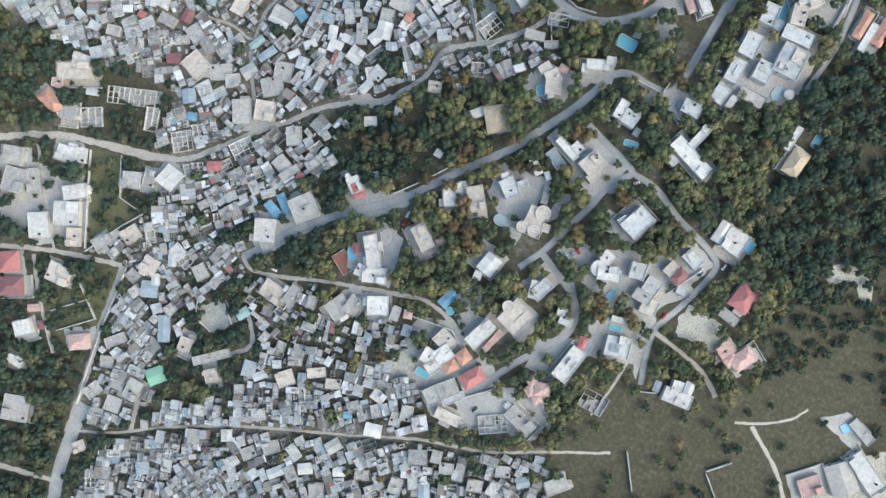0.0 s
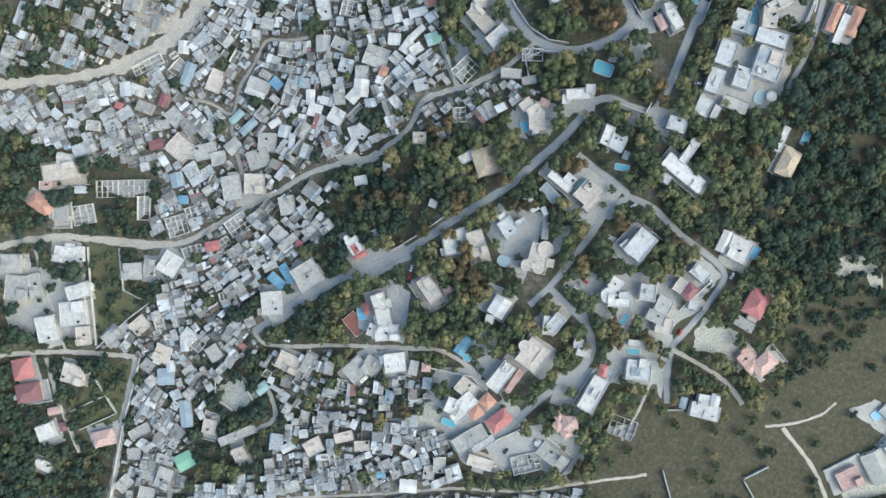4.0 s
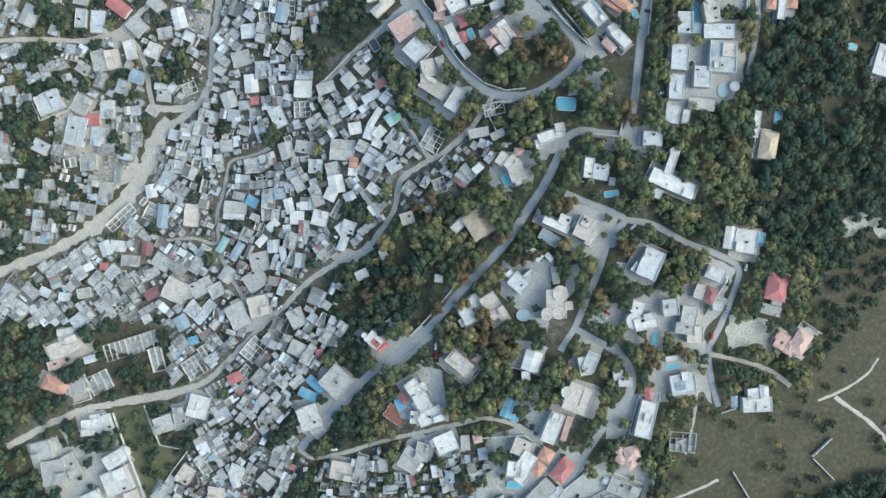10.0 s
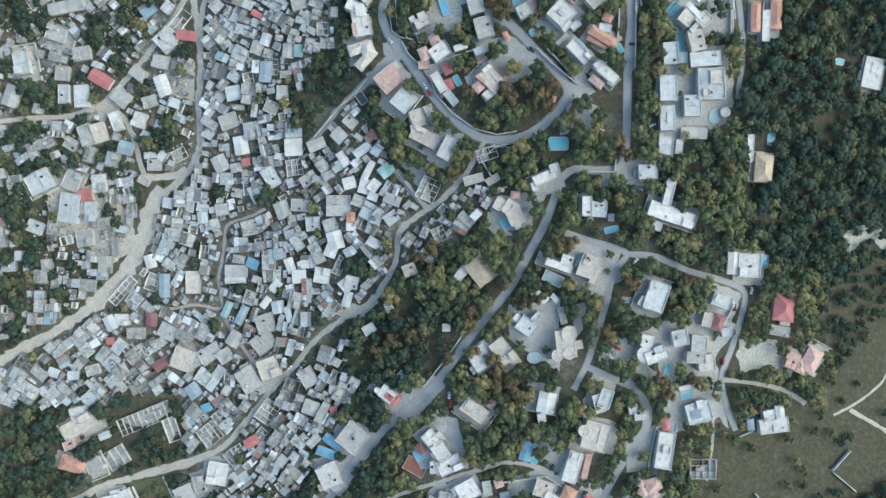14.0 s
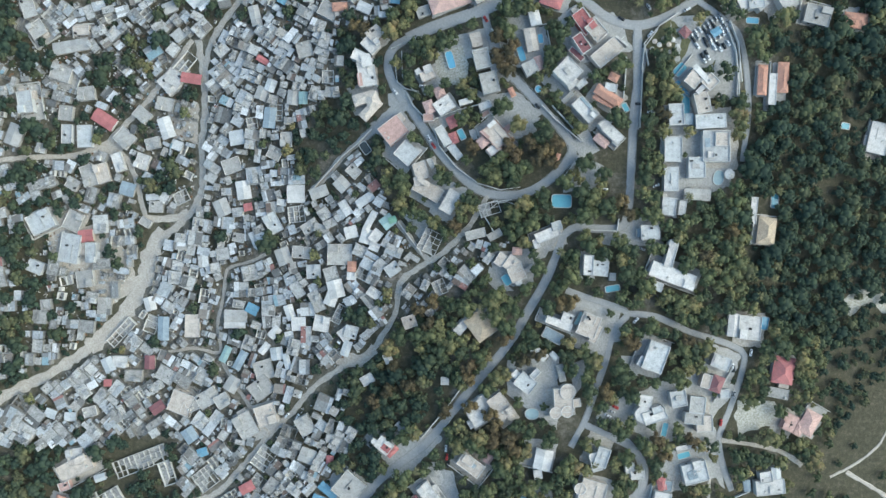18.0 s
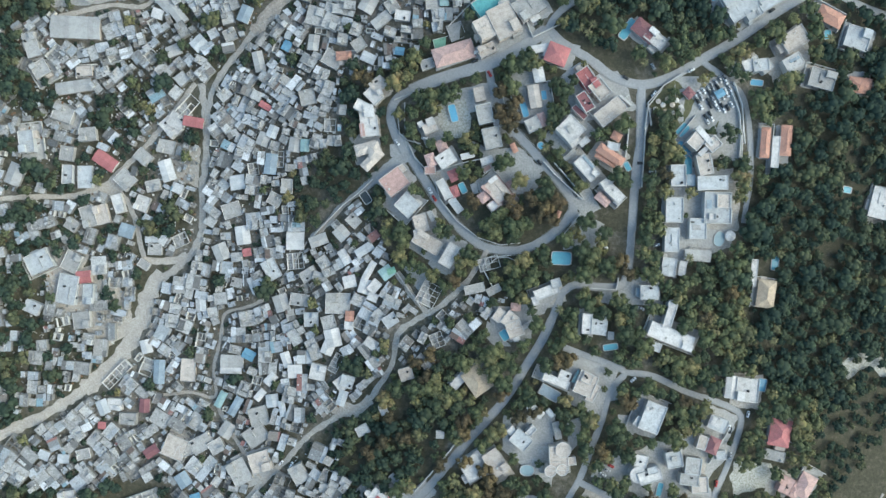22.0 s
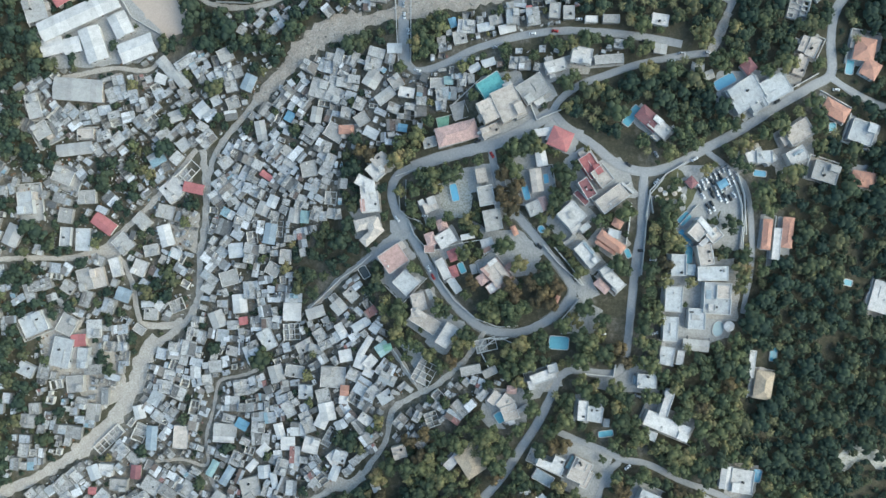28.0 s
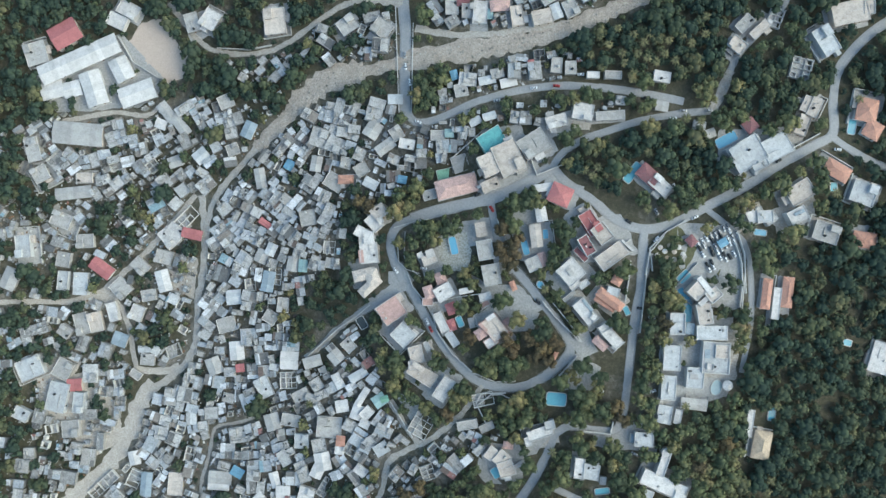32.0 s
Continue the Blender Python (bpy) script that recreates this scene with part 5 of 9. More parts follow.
villa("white house above a grey terrace", [("flat", "white", 5, 79.1, -56.0, 4.9, 17.1, 69), ("flat", "white", 5.6, 84.4, -52.6, 6.1, 7.3, 69), ("deck", "slate", 1.2, 75.9, -64.3, 7.2, 13.1, 63), ("gable", "white", 4.4, 67.0, -75.1, 4.9, 10.3, 53), ("gable", "ashen", 3.4, 76.4, -76.5, 3.0, 5.1, 45)])
villa("pale grey villa with a worn flat roof", [("flat", "ashen", 5.4, 58.5, -94.2, 10.0, 12.4, 52), ("plain", "white", 4.8, 52.5, -88.8, 5.1, 4.0, 45), ("flat", "ashen", 6, 64.6, -88.2, 6.8, 4.0, 46)])
villa("cream villa with rounded bays and a flat roof", [("flat", "cream", 6, 82.3, -104.6, 11.9, 15.3, 4), ("round", "cream", 6.47, 84.8, -99.0, 4.8, 4.8, 0), ("round", "cream", 6.07, 84.6, -111.6, 3.6, 3.6, 0), ("round", "cream", 6.07, 77.2, -112.5, 3.6, 3.6, 0), ("flat", "cream", 4.6, 90.4, -106.4, 5.8, 5.3, 9), ("plain", "grey", 3.2, 81.3, -87.9, 4.4, 11.1, 13)])
villa("large pale villa with a broad stained roof", [("flat", "ashen", 6, 139.3, -76.7, 13.1, 18.3, -20), ("flat", "ashen", 5, 132.5, -80.6, 6.4, 8.5, 59), ("round", "white", 6.77, 136.4, -71.1, 1.4, 1.4, 0), ("plain", "slate", 5.6, 131.4, -80.2, 1.8, 2.4, 52)])
villa("white villa with a rounded front terrace", [("flat", "white", 5.4, 133.6, -104.7, 7.6, 8.0, 79), ("flat", "white", 6, 139.2, -113.8, 14.9, 7.9, 18), ("round", "white", 5.67, 132.0, -113.1, 5.1, 5.1, 0), ("flat", "ashen", 6.8, 140.5, -109.9, 6.4, 4.5, 18)])
villa("grey flat roofed house with a roof room", [("flat", "ashen", 5.4, 154.4, -103.1, 9.9, 10.3, 11), ("plain", "grey", 6.6, 154.1, -102.6, 3.6, 3.0, 9)])
villa("grey two-block house with bare concrete roofs", [("flat", "grey", 5.6, 166.6, -107.2, 9.9, 10.4, -6), ("flat", "grey", 5, 164.5, -116.0, 11.7, 7.2, -6), ("flat", "cream", 4.2, 171.5, -119.4, 10.6, 10.1, 4)])
villa("white house with a maroon tiled wing", [("flat", "ashen", 5.4, 181.0, -80.2, 8.6, 12.1, 70), ("tile", "maroon", 5.4, 178.5, -93.9, 9.9, 6.9, 69), ("flat", "cream", 5, 171.8, -92.1, 8.8, 6.0, 75), ("deck", "ashen", 2, 184.8, -100.7, 6.3, 5.8, 5), ("plain", "white", 6.2, 179.8, -79.3, 5.1, 6.8, 64)])
villa("bright white villa of stepped cubes", [("flat", "white", 5.4, 213.8, -155.3, 8.1, 7.3, 10), ("flat", "white", 5, 216.7, -162.0, 18.7, 9.5, 6), ("gable", "ashen", 5.6, 220.2, -152.8, 5.7, 7.2, 4), ("plain", "white", 5.7, 217.4, -163.3, 3.1, 5.2, 4), ("gable", "slate", 3, 202.7, -161.6, 4.2, 6.9, 7)])
# The slate slab on top is drawn for the dark inside of open rooms.
villa("half finished white house with a slate slab for open rooms", [("flat", "ashen", 5, 166.9, -151.3, 15.8, 12.8, 14), ("plain", "slate", 5.4, 165.1, -152.7, 6.1, 5.6, 18), ("flat", "white", 6.4, 167.7, -146.0, 5.2, 5.3, 13), ("flat", "white", 4.4, 159.2, -135.8, 9.2, 3.9, 12)])
villa("white villa with a red tiled roof pavilion", [("flat", "white", 6, 145.0, -175.5, 10.8, 23.4, -10), ("tile", "red", 3.6, 146.6, -159.6, 5.2, 7.8, 11), ("flat", "slate", 3.4, 150.9, -161.0, 5.1, 7.0, -7), ("flat", "white", 7, 145.7, -174.3, 4.8, 5.2, -11)])
villa("white house with a ridged sheet roof", [("gable", "white", 4.6, 70.3, -143.4, 12.6, 10.8, 78), ("flat", "white", 4, 67.1, -152.9, 5.3, 5.8, 8)])
villa("pale villa with two offset flat roofs", [("flat", "ashen", 5.4, 107.1, -140.9, 8.2, 12.3, -19), ("flat", "white", 5, 103.1, -143.9, 6.6, 11.8, 14)])
villa("small bright white house with a broken outline", [("flat", "white", 5, 130.0, -152.1, 9.0, 6.1, 5), ("flat", "white", 4.4, 125.3, -148.4, 6.2, 6.0, 8)])
villa("large cream villa with a rounded corner bay", [("flat", "cream", 6, 100.9, -165.1, 16.3, 18.0, -17), ("round", "cream", 6.47, 93.4, -161.2, 3.6, 3.6, 0), ("flat", "cream", 5, 94.8, -166.6, 4.3, 6.8, 59)])
villa("white villa with red roof terraces", [("flat", "white", 5.4, -32.2, -138.5, 8.7, 11.1, 51), ("plain", "red", 6, -31.1, -140.3, 3.8, 6.0, 53), ("tile", "red", 3.6, -26.9, -143.0, 8.1, 3.6, 44), ("round", "white", 5.67, -38.7, -135.7, 1.8, 1.8, 0), ("flat", "ashen", 3.6, -21.9, -126.7, 4.3, 6.5, 44)])
villa("cream villa with a stepped roof and red terrace", [("flat", "cream", 6, 24.4, -148.1, 9.5, 16.9, 54), ("flat", "cream", 6.8, 22.7, -145.2, 5.1, 7.7, 54), ("tile", "pink", 4.2, 35.9, -144.8, 5.5, 4.1, 53), ("plain", "slate", 6.4, 25.6, -148.1, 2.7, 4.3, 56)])
villa("white villa with a salmon terrace along one side", [("flat", "white", 6, 86.4, -185.0, 20.2, 9.4, 71), ("plain", "pink", 4.2, 95.5, -185.3, 16.4, 3.9, 77), ("flat", "white", 6.8, 87.9, -178.3, 5.4, 5.1, 72)])
villa("large cream and white villa of joined roofs", [("flat", "cream", 5, 68.7, -200.1, 10.8, 13.8, 72), ("flat", "white", 5.4, 71.7, -208.6, 12.1, 10.2, 61), ("flat", "white", 5, 63.9, -214.0, 10.1, 9.1, 87), ("deck", "white", 2.6, 70.1, -218.2, 11.2, 7.9, 61)])
villa("villa with an orange hipped tile roof", [("tile", "orange", 5, 79.3, -212.9, 8.4, 7.7, 53)])
villa("villa wing with a square orange tile roof", [("tile", "orange", 5.2, 83.9, -203.5, 8.0, 8.2, 63)])
villa("house under a broad red hipped tile roof", [("tile", "red", 4.6, 95.5, -212.9, 14.9, 9.5, 57)])
villa("grey house with a worn and cluttered flat roof", [("flat", "grey", 4.4, 78.6, -235.9, 10.7, 11.7, 53), ("flat", "grey", 5, 85.1, -227.5, 13.2, 10.9, 49), ("flat", "ashen", 4, 91.4, -231.5, 15.7, 5.3, 50)])
villa("villa under four clustered rose tiled roofs", [("tile", "pink", 5.4, 138.1, -198.4, 9.4, 8.6, 19), ("tile", "pink", 4.8, 130.2, -196.8, 5.2, 5.5, 58), ("tile", "pink", 4.8, 131.7, -202.8, 5.2, 6.0, 58), ("tile", "pink", 4.8, 138.3, -205.1, 6.2, 5.7, 44)])
# Slate and grey slabs set on the roof stand in for its courtyards.
villa("long hotel wing with courtyards cut into a pale roof", [("flat", "ashen", 5.4, 174.5, 54.5, 16.8, 19.4, 0), ("flat", "cream", 6.1, 177.7, 58.5, 8.4, 8.3, 0), ("plain", "slate", 5.7, 169.0, 56.5, 3.2, 5.5, 0), ("flat", "ashen", 4.8, 162.7, 41.3, 10.5, 12.8, 0), ("plain", "grey", 5.2, 161.9, 42.0, 4.9, 3.1, 0), ("flat", "white", 6, 170.9, 48.9, 4.2, 4.2, 0)])
# Hotel whites greyed to ashen here and above, painting in haze and shade.
villa("pale hotel annex of two plain blocks", [("flat", "ashen", 4.6, 148.1, 52.5, 10.8, 15.6, 0), ("flat", "ashen", 4.2, 147.2, 34.1, 9.0, 15.0, 0)])
house("orange sheet", 3.2, [(-54.6, -21.4, 5.3, 6.1, -1)])
house("white sheet", 3.2, [(-131.7, 30.9, 9.2, 12.0, 9)])
house("red sheet", 3.2, [(-128.5, 19.2, 5.1, 4.7, 11)])
house("ashen flat", 3.2, [(-110.6, 7.9, 9.6, 14.3, 29)])
house("white sheet", 3.2, [(-123.8, -4.0, 3.6, 11.6, 24)])
house("white sheet", 3.2, [(-93.8, 27.8, 11.3, 11.3, 1)])
house("roofless", 3.2, [(-93.9, 14.1, 11.1, 10.8, 7)])
house("grey flat", 3.2, [(-83.8, 5.5, 12.0, 7.8, 32)])
house("grey flat", 3.2, [(-90.0, -12.0, 12.6, 8.1, -6)])
house("ashen flat", 3.2, [(-81.3, -25.0, 9.7, 9.6, 3)])
house("grey flat", 3.2, [(-62.9, -13.3, 16.5, 13.9, 0)])
house("white sheet", 3.2, [(-65.7, -36.6, 9.8, 11.3, 14)])
house("white sheet", 3.2, [(-55.2, 1.6, 7.7, 7.4, 14)])
house("white flat", 3.2, [(-38.3, -1.0, 8.8, 6.8, 51)])
house("white sheet", 3.2, [(-41.9, 9.4, 12.8, 3.8, 62)])
house("white sheet", 3.2, [(-59.0, 17.9, 5.2, 9.8, 32)])
house("ashen sheet", 3.2, [(-45.6, 23.1, 12.0, 5.3, 34)])
house("teal sheet", 3.2, [(-30.2, 8.5, 7.9, 7.6, 38)])
house("green sheet", 3.2, [(-27.1, 9.7, 4.5, 3.5, 22)])
house("white sheet", 3.2, [(-54.8, -27.8, 5.5, 4.5, -2)])
house("ashen flat", 3.2, [(-26.9, -22.8, 9.4, 7.9, 35)])
house("grey sheet", 3.2, [(-136.7, -56.3, 15.0, 8.2, -1)])
house("white sheet", 3.2, [(-137.3, -62.6, 13.8, 3.4, 0)])
house("teal sheet", 3.2, [(-143.6, -82.4, 10.7, 4.5, 65)])
house("slate sheet", 3.2, [(-132.9, -86.4, 13.0, 5.1, 62)])
house("white sheet", 3.2, [(-98.0, -53.0, 5.6, 9.8, 19)])
house("white sheet", 3.2, [(-108.7, -66.8, 8.1, 5.3, 48)])
house("white sheet", 3.2, [(-115.8, -77.9, 7.8, 4.2, 51)])
house("ashen sheet", 3.2, [(-107.0, -81.2, 7.7, 7.9, 8)])
house("ashen sheet", 3.2, [(-99.7, -86.2, 3.7, 10.1, 13)])
house("white sheet", 3.2, [(-91.6, -60.6, 8.9, 8.4, 4)])
house("white sheet", 3.2, [(-68.6, -42.6, 7.5, 9.9, -22)])
house("roofless", 3.2, [(-63.5, -53.6, 12.7, 6.1, 63)])
house("white flat", 3.2, [(-58.5, -66.5, 9.0, 9.3, 38)])
house("ashen flat", 3.2, [(-55.0, -64.9, 8.9, 8.5, -16)])
house("ashen sheet", 3.2, [(-58.2, -76.2, 9.6, 5.2, 72)])
house("grey flat", 3.2, [(-116.0, -92.5, 12.7, 13.3, 17)])
house("ashen flat", 3.2, [(-43.6, -96.1, 8.5, 6.4, 29)])
house("white sheet", 3.2, [(-29.9, -81.8, 4.6, 5.7, 23)])
house("roofless", 3.2, [(-256.3, -32.2, 8.1, 5.9, 13)])
house("grey flat", 3.2, [(-242.9, -31.0, 11.8, 11.6, 8)])
house("white flat", 3.2, [(-204.5, 51.4, 10.8, 9.3, 71)])
house("ashen flat", 3.2, [(-244.4, 68.8, 10.1, 15.7, 2)])
house("ashen flat", 3.2, [(-256.4, 70.2, 7.3, 13.4, -1)])
house("cream flat", 3.2, [(-232.5, 43.0, 9.0, 13.8, 17)])
house("grey flat", 3.2, [(-241.5, 41.2, 9.5, 15.2, 19)])
house("grey flat", 3.2, [(-216.7, 67.7, 11.5, 13.0, 47)])
house("white sheet", 3.2, [(-198.0, -48.2, 7.0, 8.7, 15)])
house("roofless", 3.2, [(-177.4, 26.5, 10.1, 8.4, 26)])
house("cream flat", 3.5, [(-246.1, -160.1, 24.2, 11.7, 28)])
house("grey flat", 3.5, [(-236.3, -187.2, 10.9, 10.2, 20)])
house("pink flat", 3.5, [(-252.7, -172.7, 7.8, 6.2, 20)])
house("shell", 3.5, [(-221.8, -183.1, 14.9, 13.3, 30)])
house("cream flat", 4.2, [(-3.6, 28.8, 19.0, 9.5, -29)])
house("white flat", 4.9, [(10.8, 20.9, 8.7, 15.3, -29)])
# White hotel block given the ashen grey for the same painted haze.
house("ashen flat", 3.5, [(146.4, 17.3, 9.1, 11.2, -7)])
house("white flat", 3.2, [(155.0, 16.5, 4.6, 9.1, -7)])
house("grey sheet", 3.2, [(164.2, 24.7, 15.5, 6.3, -3)])
house("tan tile", 4.2, [(208.3, 2.1, 10.6, 16.9, -7)])
house("white flat", 3.2, [(200.0, 15.0, 4.2, 16.9, -5)])
house("orange tile", 3.5, [(203.2, 95.4, 5.2, 18.1, -3)])
house("orange tile", 3.5, [(216.1, 97.1, 6.3, 18.2, -3)])
house("white flat", 3.5, [(209.6, 89.9, 4.9, 19.6, -3)])
house("white flat", 3.5, [(279.2, 60.6, 12.7, 19.8, -13)])
house("roofless", 3.2, [(-2.2, -4.8, 12.5, 14.7, -26)])
house("roofless", 3.2, [(4.2, -34.4, 8.1, 9.5, 24)])
house("roofless", 3.2, [(35.9, 16.3, 13.0, 7.9, 17)])
house("grey flat", 3.2, [(39.2, -0.4, 9.4, 5.0, 29), (27.0, 0.1, 13.0, 5.8, 14)])
house("tan tile", 4.2, [(30.1, -58.6, 13.0, 16.6, 37)])
house("white flat", 3.5, [(20.0, -57.8, 5.8, 15.3, -41)])
house("white flat", 4.2, [(28.9, -114.6, 13.1, 15.2, 31), (34.8, -110.2, 5.1, 15.9, 34)])
house("cream flat", 4.2, [(43.3, -110.2, 10.8, 16.6, 37)])
house("blue sheet", 3.2, [(-74.8, -179.2, 12.6, 5.7, -21), (-70.5, -172.2, 13.3, 5.3, -39)])
house("white flat", 4.2, [(-73.3, -194.3, 13.7, 15.9, 23)])
house("grey flat", 4.2, [(-56.0, -168.3, 17.3, 17.3, -39)])
house("white flat", 4.9, [(-3.9, -167.9, 8.8, 11.8, 37), (2.2, -176.0, 9.6, 13.3, 31), (7.9, -184.9, 16.2, 10.3, 23), (-0.3, -186.6, 9.6, 8.1, -1)])
house("maroon tile", 3.5, [(-11.1, -174.9, 4.5, 6.7, 37)])
house("white flat", 4.9, [(19.3, -201.4, 14.0, 12.5, 27)])
# A blue canopy, built like a sheet roofed house.
house("blue sheet", 3.2, [(57.5, -175.0, 6.5, 12.4, -17)])
house("white sheet", 4.2, [(188.9, -56.9, 6.4, 13.5, -5)])
house("white flat", 4.9, [(198.9, -58.5, 14.2, 14.9, -5)])
house("red tile", 4.2, [(222.7, -86.1, 12.9, 16.5, -9)])
house("grey flat", 3.2, [(220.4, -101.0, 13.0, 6.5, -11)])
house("pink tile", 4.2, [(241.9, -120.7, 10.2, 15.2, -29), (235.0, -124.2, 6.5, 8.7, -29)])
house("pink flat", 3.5, [(229.1, -120.3, 9.4, 10.9, -25)])
house("roofless", 3.5, [(171.7, -190.1, 16.7, 12.4, -1)])
house("roofless", 3.5, [(-202.1, -156.6, 37.4, 11.7, 21)])
house("roofless", 3.5, [(-183.4, -164.6, 8.6, 16.4, 19)])
house("red sheet", 3.2, [(-230.8, 80.6, 15.9, 8.7, -33)])
house("ashen flat", 3.5, [(-284.1, 91.9, 10.3, 15.8, 9)])
house("red sheet", 3.5, [(-168.4, 108.4, 13.4, 6.3, -9)])
house("white flat", 3.5, [(-180.6, 109.0, 11.8, 10.2, -31)])
house("ashen flat", 4.2, [(-272.8, 8.9, 17.3, 14.2, 27)])
house("grey flat", 3.5, [(-251.4, 9.5, 11.9, 13.5, -25)])
house("red sheet", 4.2, [(-242.8, -1.0, 9.5, 7.9, 7)])
house("ashen flat", 4.9, [(-253.0, -9.6, 13.4, 20.5, -9), (-238.6, -12.6, 7.1, 14.2, -1)])
house("ashen flat", 3.2, [(-276.1, -22.5, 11.0, 8.6, -23)])
house("grey flat", 3.5, [(-259.9, 112.3, 14.2, 10.3, -19)])
house("grey flat", 3.2, [(-243.1, 98.5, 11.9, 9.5, 7)])
# A blue tarpaulin, modelled as a small sheet roofed house.
house("blue sheet", 3.2, [(-125.0, -51.2, 7.8, 6.2, -26)])
house("cream flat", 4.2, [(-173.9, -116.0, 15.6, 14.8, -21)])
house("cream flat", 4.2, [(-113.6, -122.5, 13.9, 13.9, 19)])
house("grey flat", 4.2, [(-128.0, -130.2, 13.1, 17.0, 29)])
house("red sheet", 3.5, [(-126.8, -172.5, 9.3, 6.2, 29)])
house("red sheet", 3.2, [(-69.2, -150.7, 4.2, 4.6, -1)])
house("white flat", 3.5, [(-151.2, -194.3, 14.0, 15.5, -11)])
house("cream flat", 3.5, [(-15.6, -57.2, 8.9, 8.1, 19)])
house("grey sheet", 3.2, [(7.6, -95.0, 4.4, 4.4, -1)])
house("white flat", 3.5, [(-245.8, -152.6, 10.9, 11.7, 9)])
house("roofless", 3.2, [(-156.7, -168.0, 14.0, 14.0, 37)])
house("roofless", 3.2, [(-115.8, -152.5, 11.6, 15.4, -36)])
house("roofless", 3.2, [(-120.1, -169.8, 9.3, 10.8, -36)])
house("roofless", 3.2, [(-217.9, -68.2, 7.1, 22.1, -43)])
house("roofless", 3.2, [(-197.2, -62.7, 8.7, 11.8, -21)])
house("roofless", 3.2, [(-71.1, 105.6, 7.6, 8.3, -1)])
house("roofless", 3.2, [(-174.2, 118.4, 8.7, 18.1, -41)])
house("roofless", 3.2, [(-108.0, 83.3, 8.5, 10.8, -1)])
house("orange tile", 3.5, [(-251.0, -186.1, 17.1, 10.1, -16)])
house("white sheet", 4.9, [(-253.5, 222.7, 57.3, 13.2, 28)])
house("white sheet", 4.9, [(-242.2, 203.4, 14.0, 23.3, 22)])
house("white sheet", 3.5, [(-271.3, 200.6, 14.8, 10.9, 18)])
house("white sheet", 3.5, [(-257.7, 202.3, 11.7, 10.1, 18)])
house("white sheet", 4.2, [(-224.0, 217.7, 12.4, 15.5, 30)])
house("white sheet", 4.2, [(-212.0, 202.2, 24.0, 13.2, 24)])
house("red sheet", 4.9, [(-264.4, 239.5, 19.4, 15.5, 34)])
house("grey flat", 4.2, [(-283.7, 224.8, 14.7, 15.5, 20)])
house("grey sheet", 4.2, [(-251.7, 171.9, 33.5, 14.8, -1)])
house("grey flat", 3.5, [(-282.1, 158.9, 9.3, 17.1, 18)])
house("grey flat", 3.5, [(-275.8, 142.6, 10.9, 10.9, 32)])
house("grey sheet", 3.2, [(-253.0, 131.1, 24.2, 7.8, 10)])
house("cream flat", 3.5, [(-245.7, 142.1, 10.9, 7.0, 4)])
house("white flat", 3.5, [(-221.6, 258.6, 14.7, 10.1, -26), (-229.1, 250.5, 13.2, 9.3, -21)])
house("white flat", 4.2, [(-163.7, 254.1, 11.5, 13.0, -26)])
house("grey flat", 3.5, [(-176.5, 252.0, 9.2, 13.0, 19)])
house("cream flat", 4.9, [(-118.3, 253.8, 14.3, 17.3, 10)])
house("grey flat", 3.2, [(-149.3, 199.5, 10.0, 9.2, 29)])
house("grey sheet", 3.2, [(-190.2, 190.1, 15.5, 7.0, -46)])
house("grey flat", 3.5, [(-68.5, 252.3, 12.6, 10.4, 39)])
house("grey flat", 3.5, [(-45.3, 250.6, 12.5, 11.0, -31)])
house("blue sheet", 3.2, [(-102.0, 158.8, 5.3, 6.0, -26)])
house("cream flat", 7, [(40.8, 168.4, 16.1, 20.3, 28), (29.3, 163.6, 11.9, 14.0, 28)])
house("cream flat", 3.5, [(31.1, 151.3, 12.0, 7.1, 28)])
house("pink tile", 4.2, [(10.0, 149.5, 25.7, 11.4, 18)])
house("grey flat", 4.2, [(56.1, 178.3, 18.2, 14.0, 36)])
house("white flat", 3.5, [(69.1, 193.2, 13.3, 7.7, 18)])
house("white flat", 4.2, [(84.7, 199.8, 12.5, 10.4, -8)])
house("grey flat", 3.5, [(101.3, 198.2, 18.0, 5.5, 7)])
house("red tile", 4.2, [(74.1, 147.6, 13.2, 11.8, -20)])
house("white sheet", 3.5, [(63.7, 151.6, 10.5, 4.2, 12)])
# White villa coloured ashen grey to paint in the haze over this corner.
house("ashen flat", 5.6, [(183.8, 179.4, 20.5, 17.0, 34), (200.6, 184.0, 19.8, 13.6, 32), (192.0, 173.8, 10.2, 6.8, 32)])
house("maroon tile", 4.2, [(126.9, 162.2, 8.9, 15.1, 52)])
house("white flat", 4.2, [(133.4, 157.1, 8.2, 13.7, 52)])
house("cream flat", 5.6, [(217.6, 158.4, 16.4, 11.6, 34)])
house("grey flat", 4.2, [(236.4, 135.1, 15.8, 11.7, -14)])
house("orange tile", 4.2, [(240.1, 173.2, 15.7, 8.9, -26)])
# Another white house greyed for painted haze.
house("ashen flat", 4.2, [(257.3, 160.7, 15.1, 13.7, -16)])
house("orange tile", 4.2, [(255.4, 211.0, 12.3, 13.7, -8), (259.8, 199.3, 10.2, 10.2, -26)])
house("cream flat", 4.2, [(223.5, 210.5, 6.8, 12.3, -21), (218.5, 212.2, 5.5, 10.2, -21)])
house("cream flat", 3.5, [(217.0, 199.2, 7.5, 12.3, -16)])
house("roofless", 3.5, [(214.8, 234.2, 12.3, 13.0, -11)])
# Greyed from white as well, haze put into the colour.
house("ashen flat", 4.9, [(227.2, 251.2, 10.9, 17.7, 36)])
house("cream flat", 4.9, [(240.6, 269.1, 22.4, 13.6, 16), (252.1, 273.2, 6.8, 8.2, 4)])
house("cream flat", 4.2, [(174.8, 245.7, 10.3, 8.2, -36)])
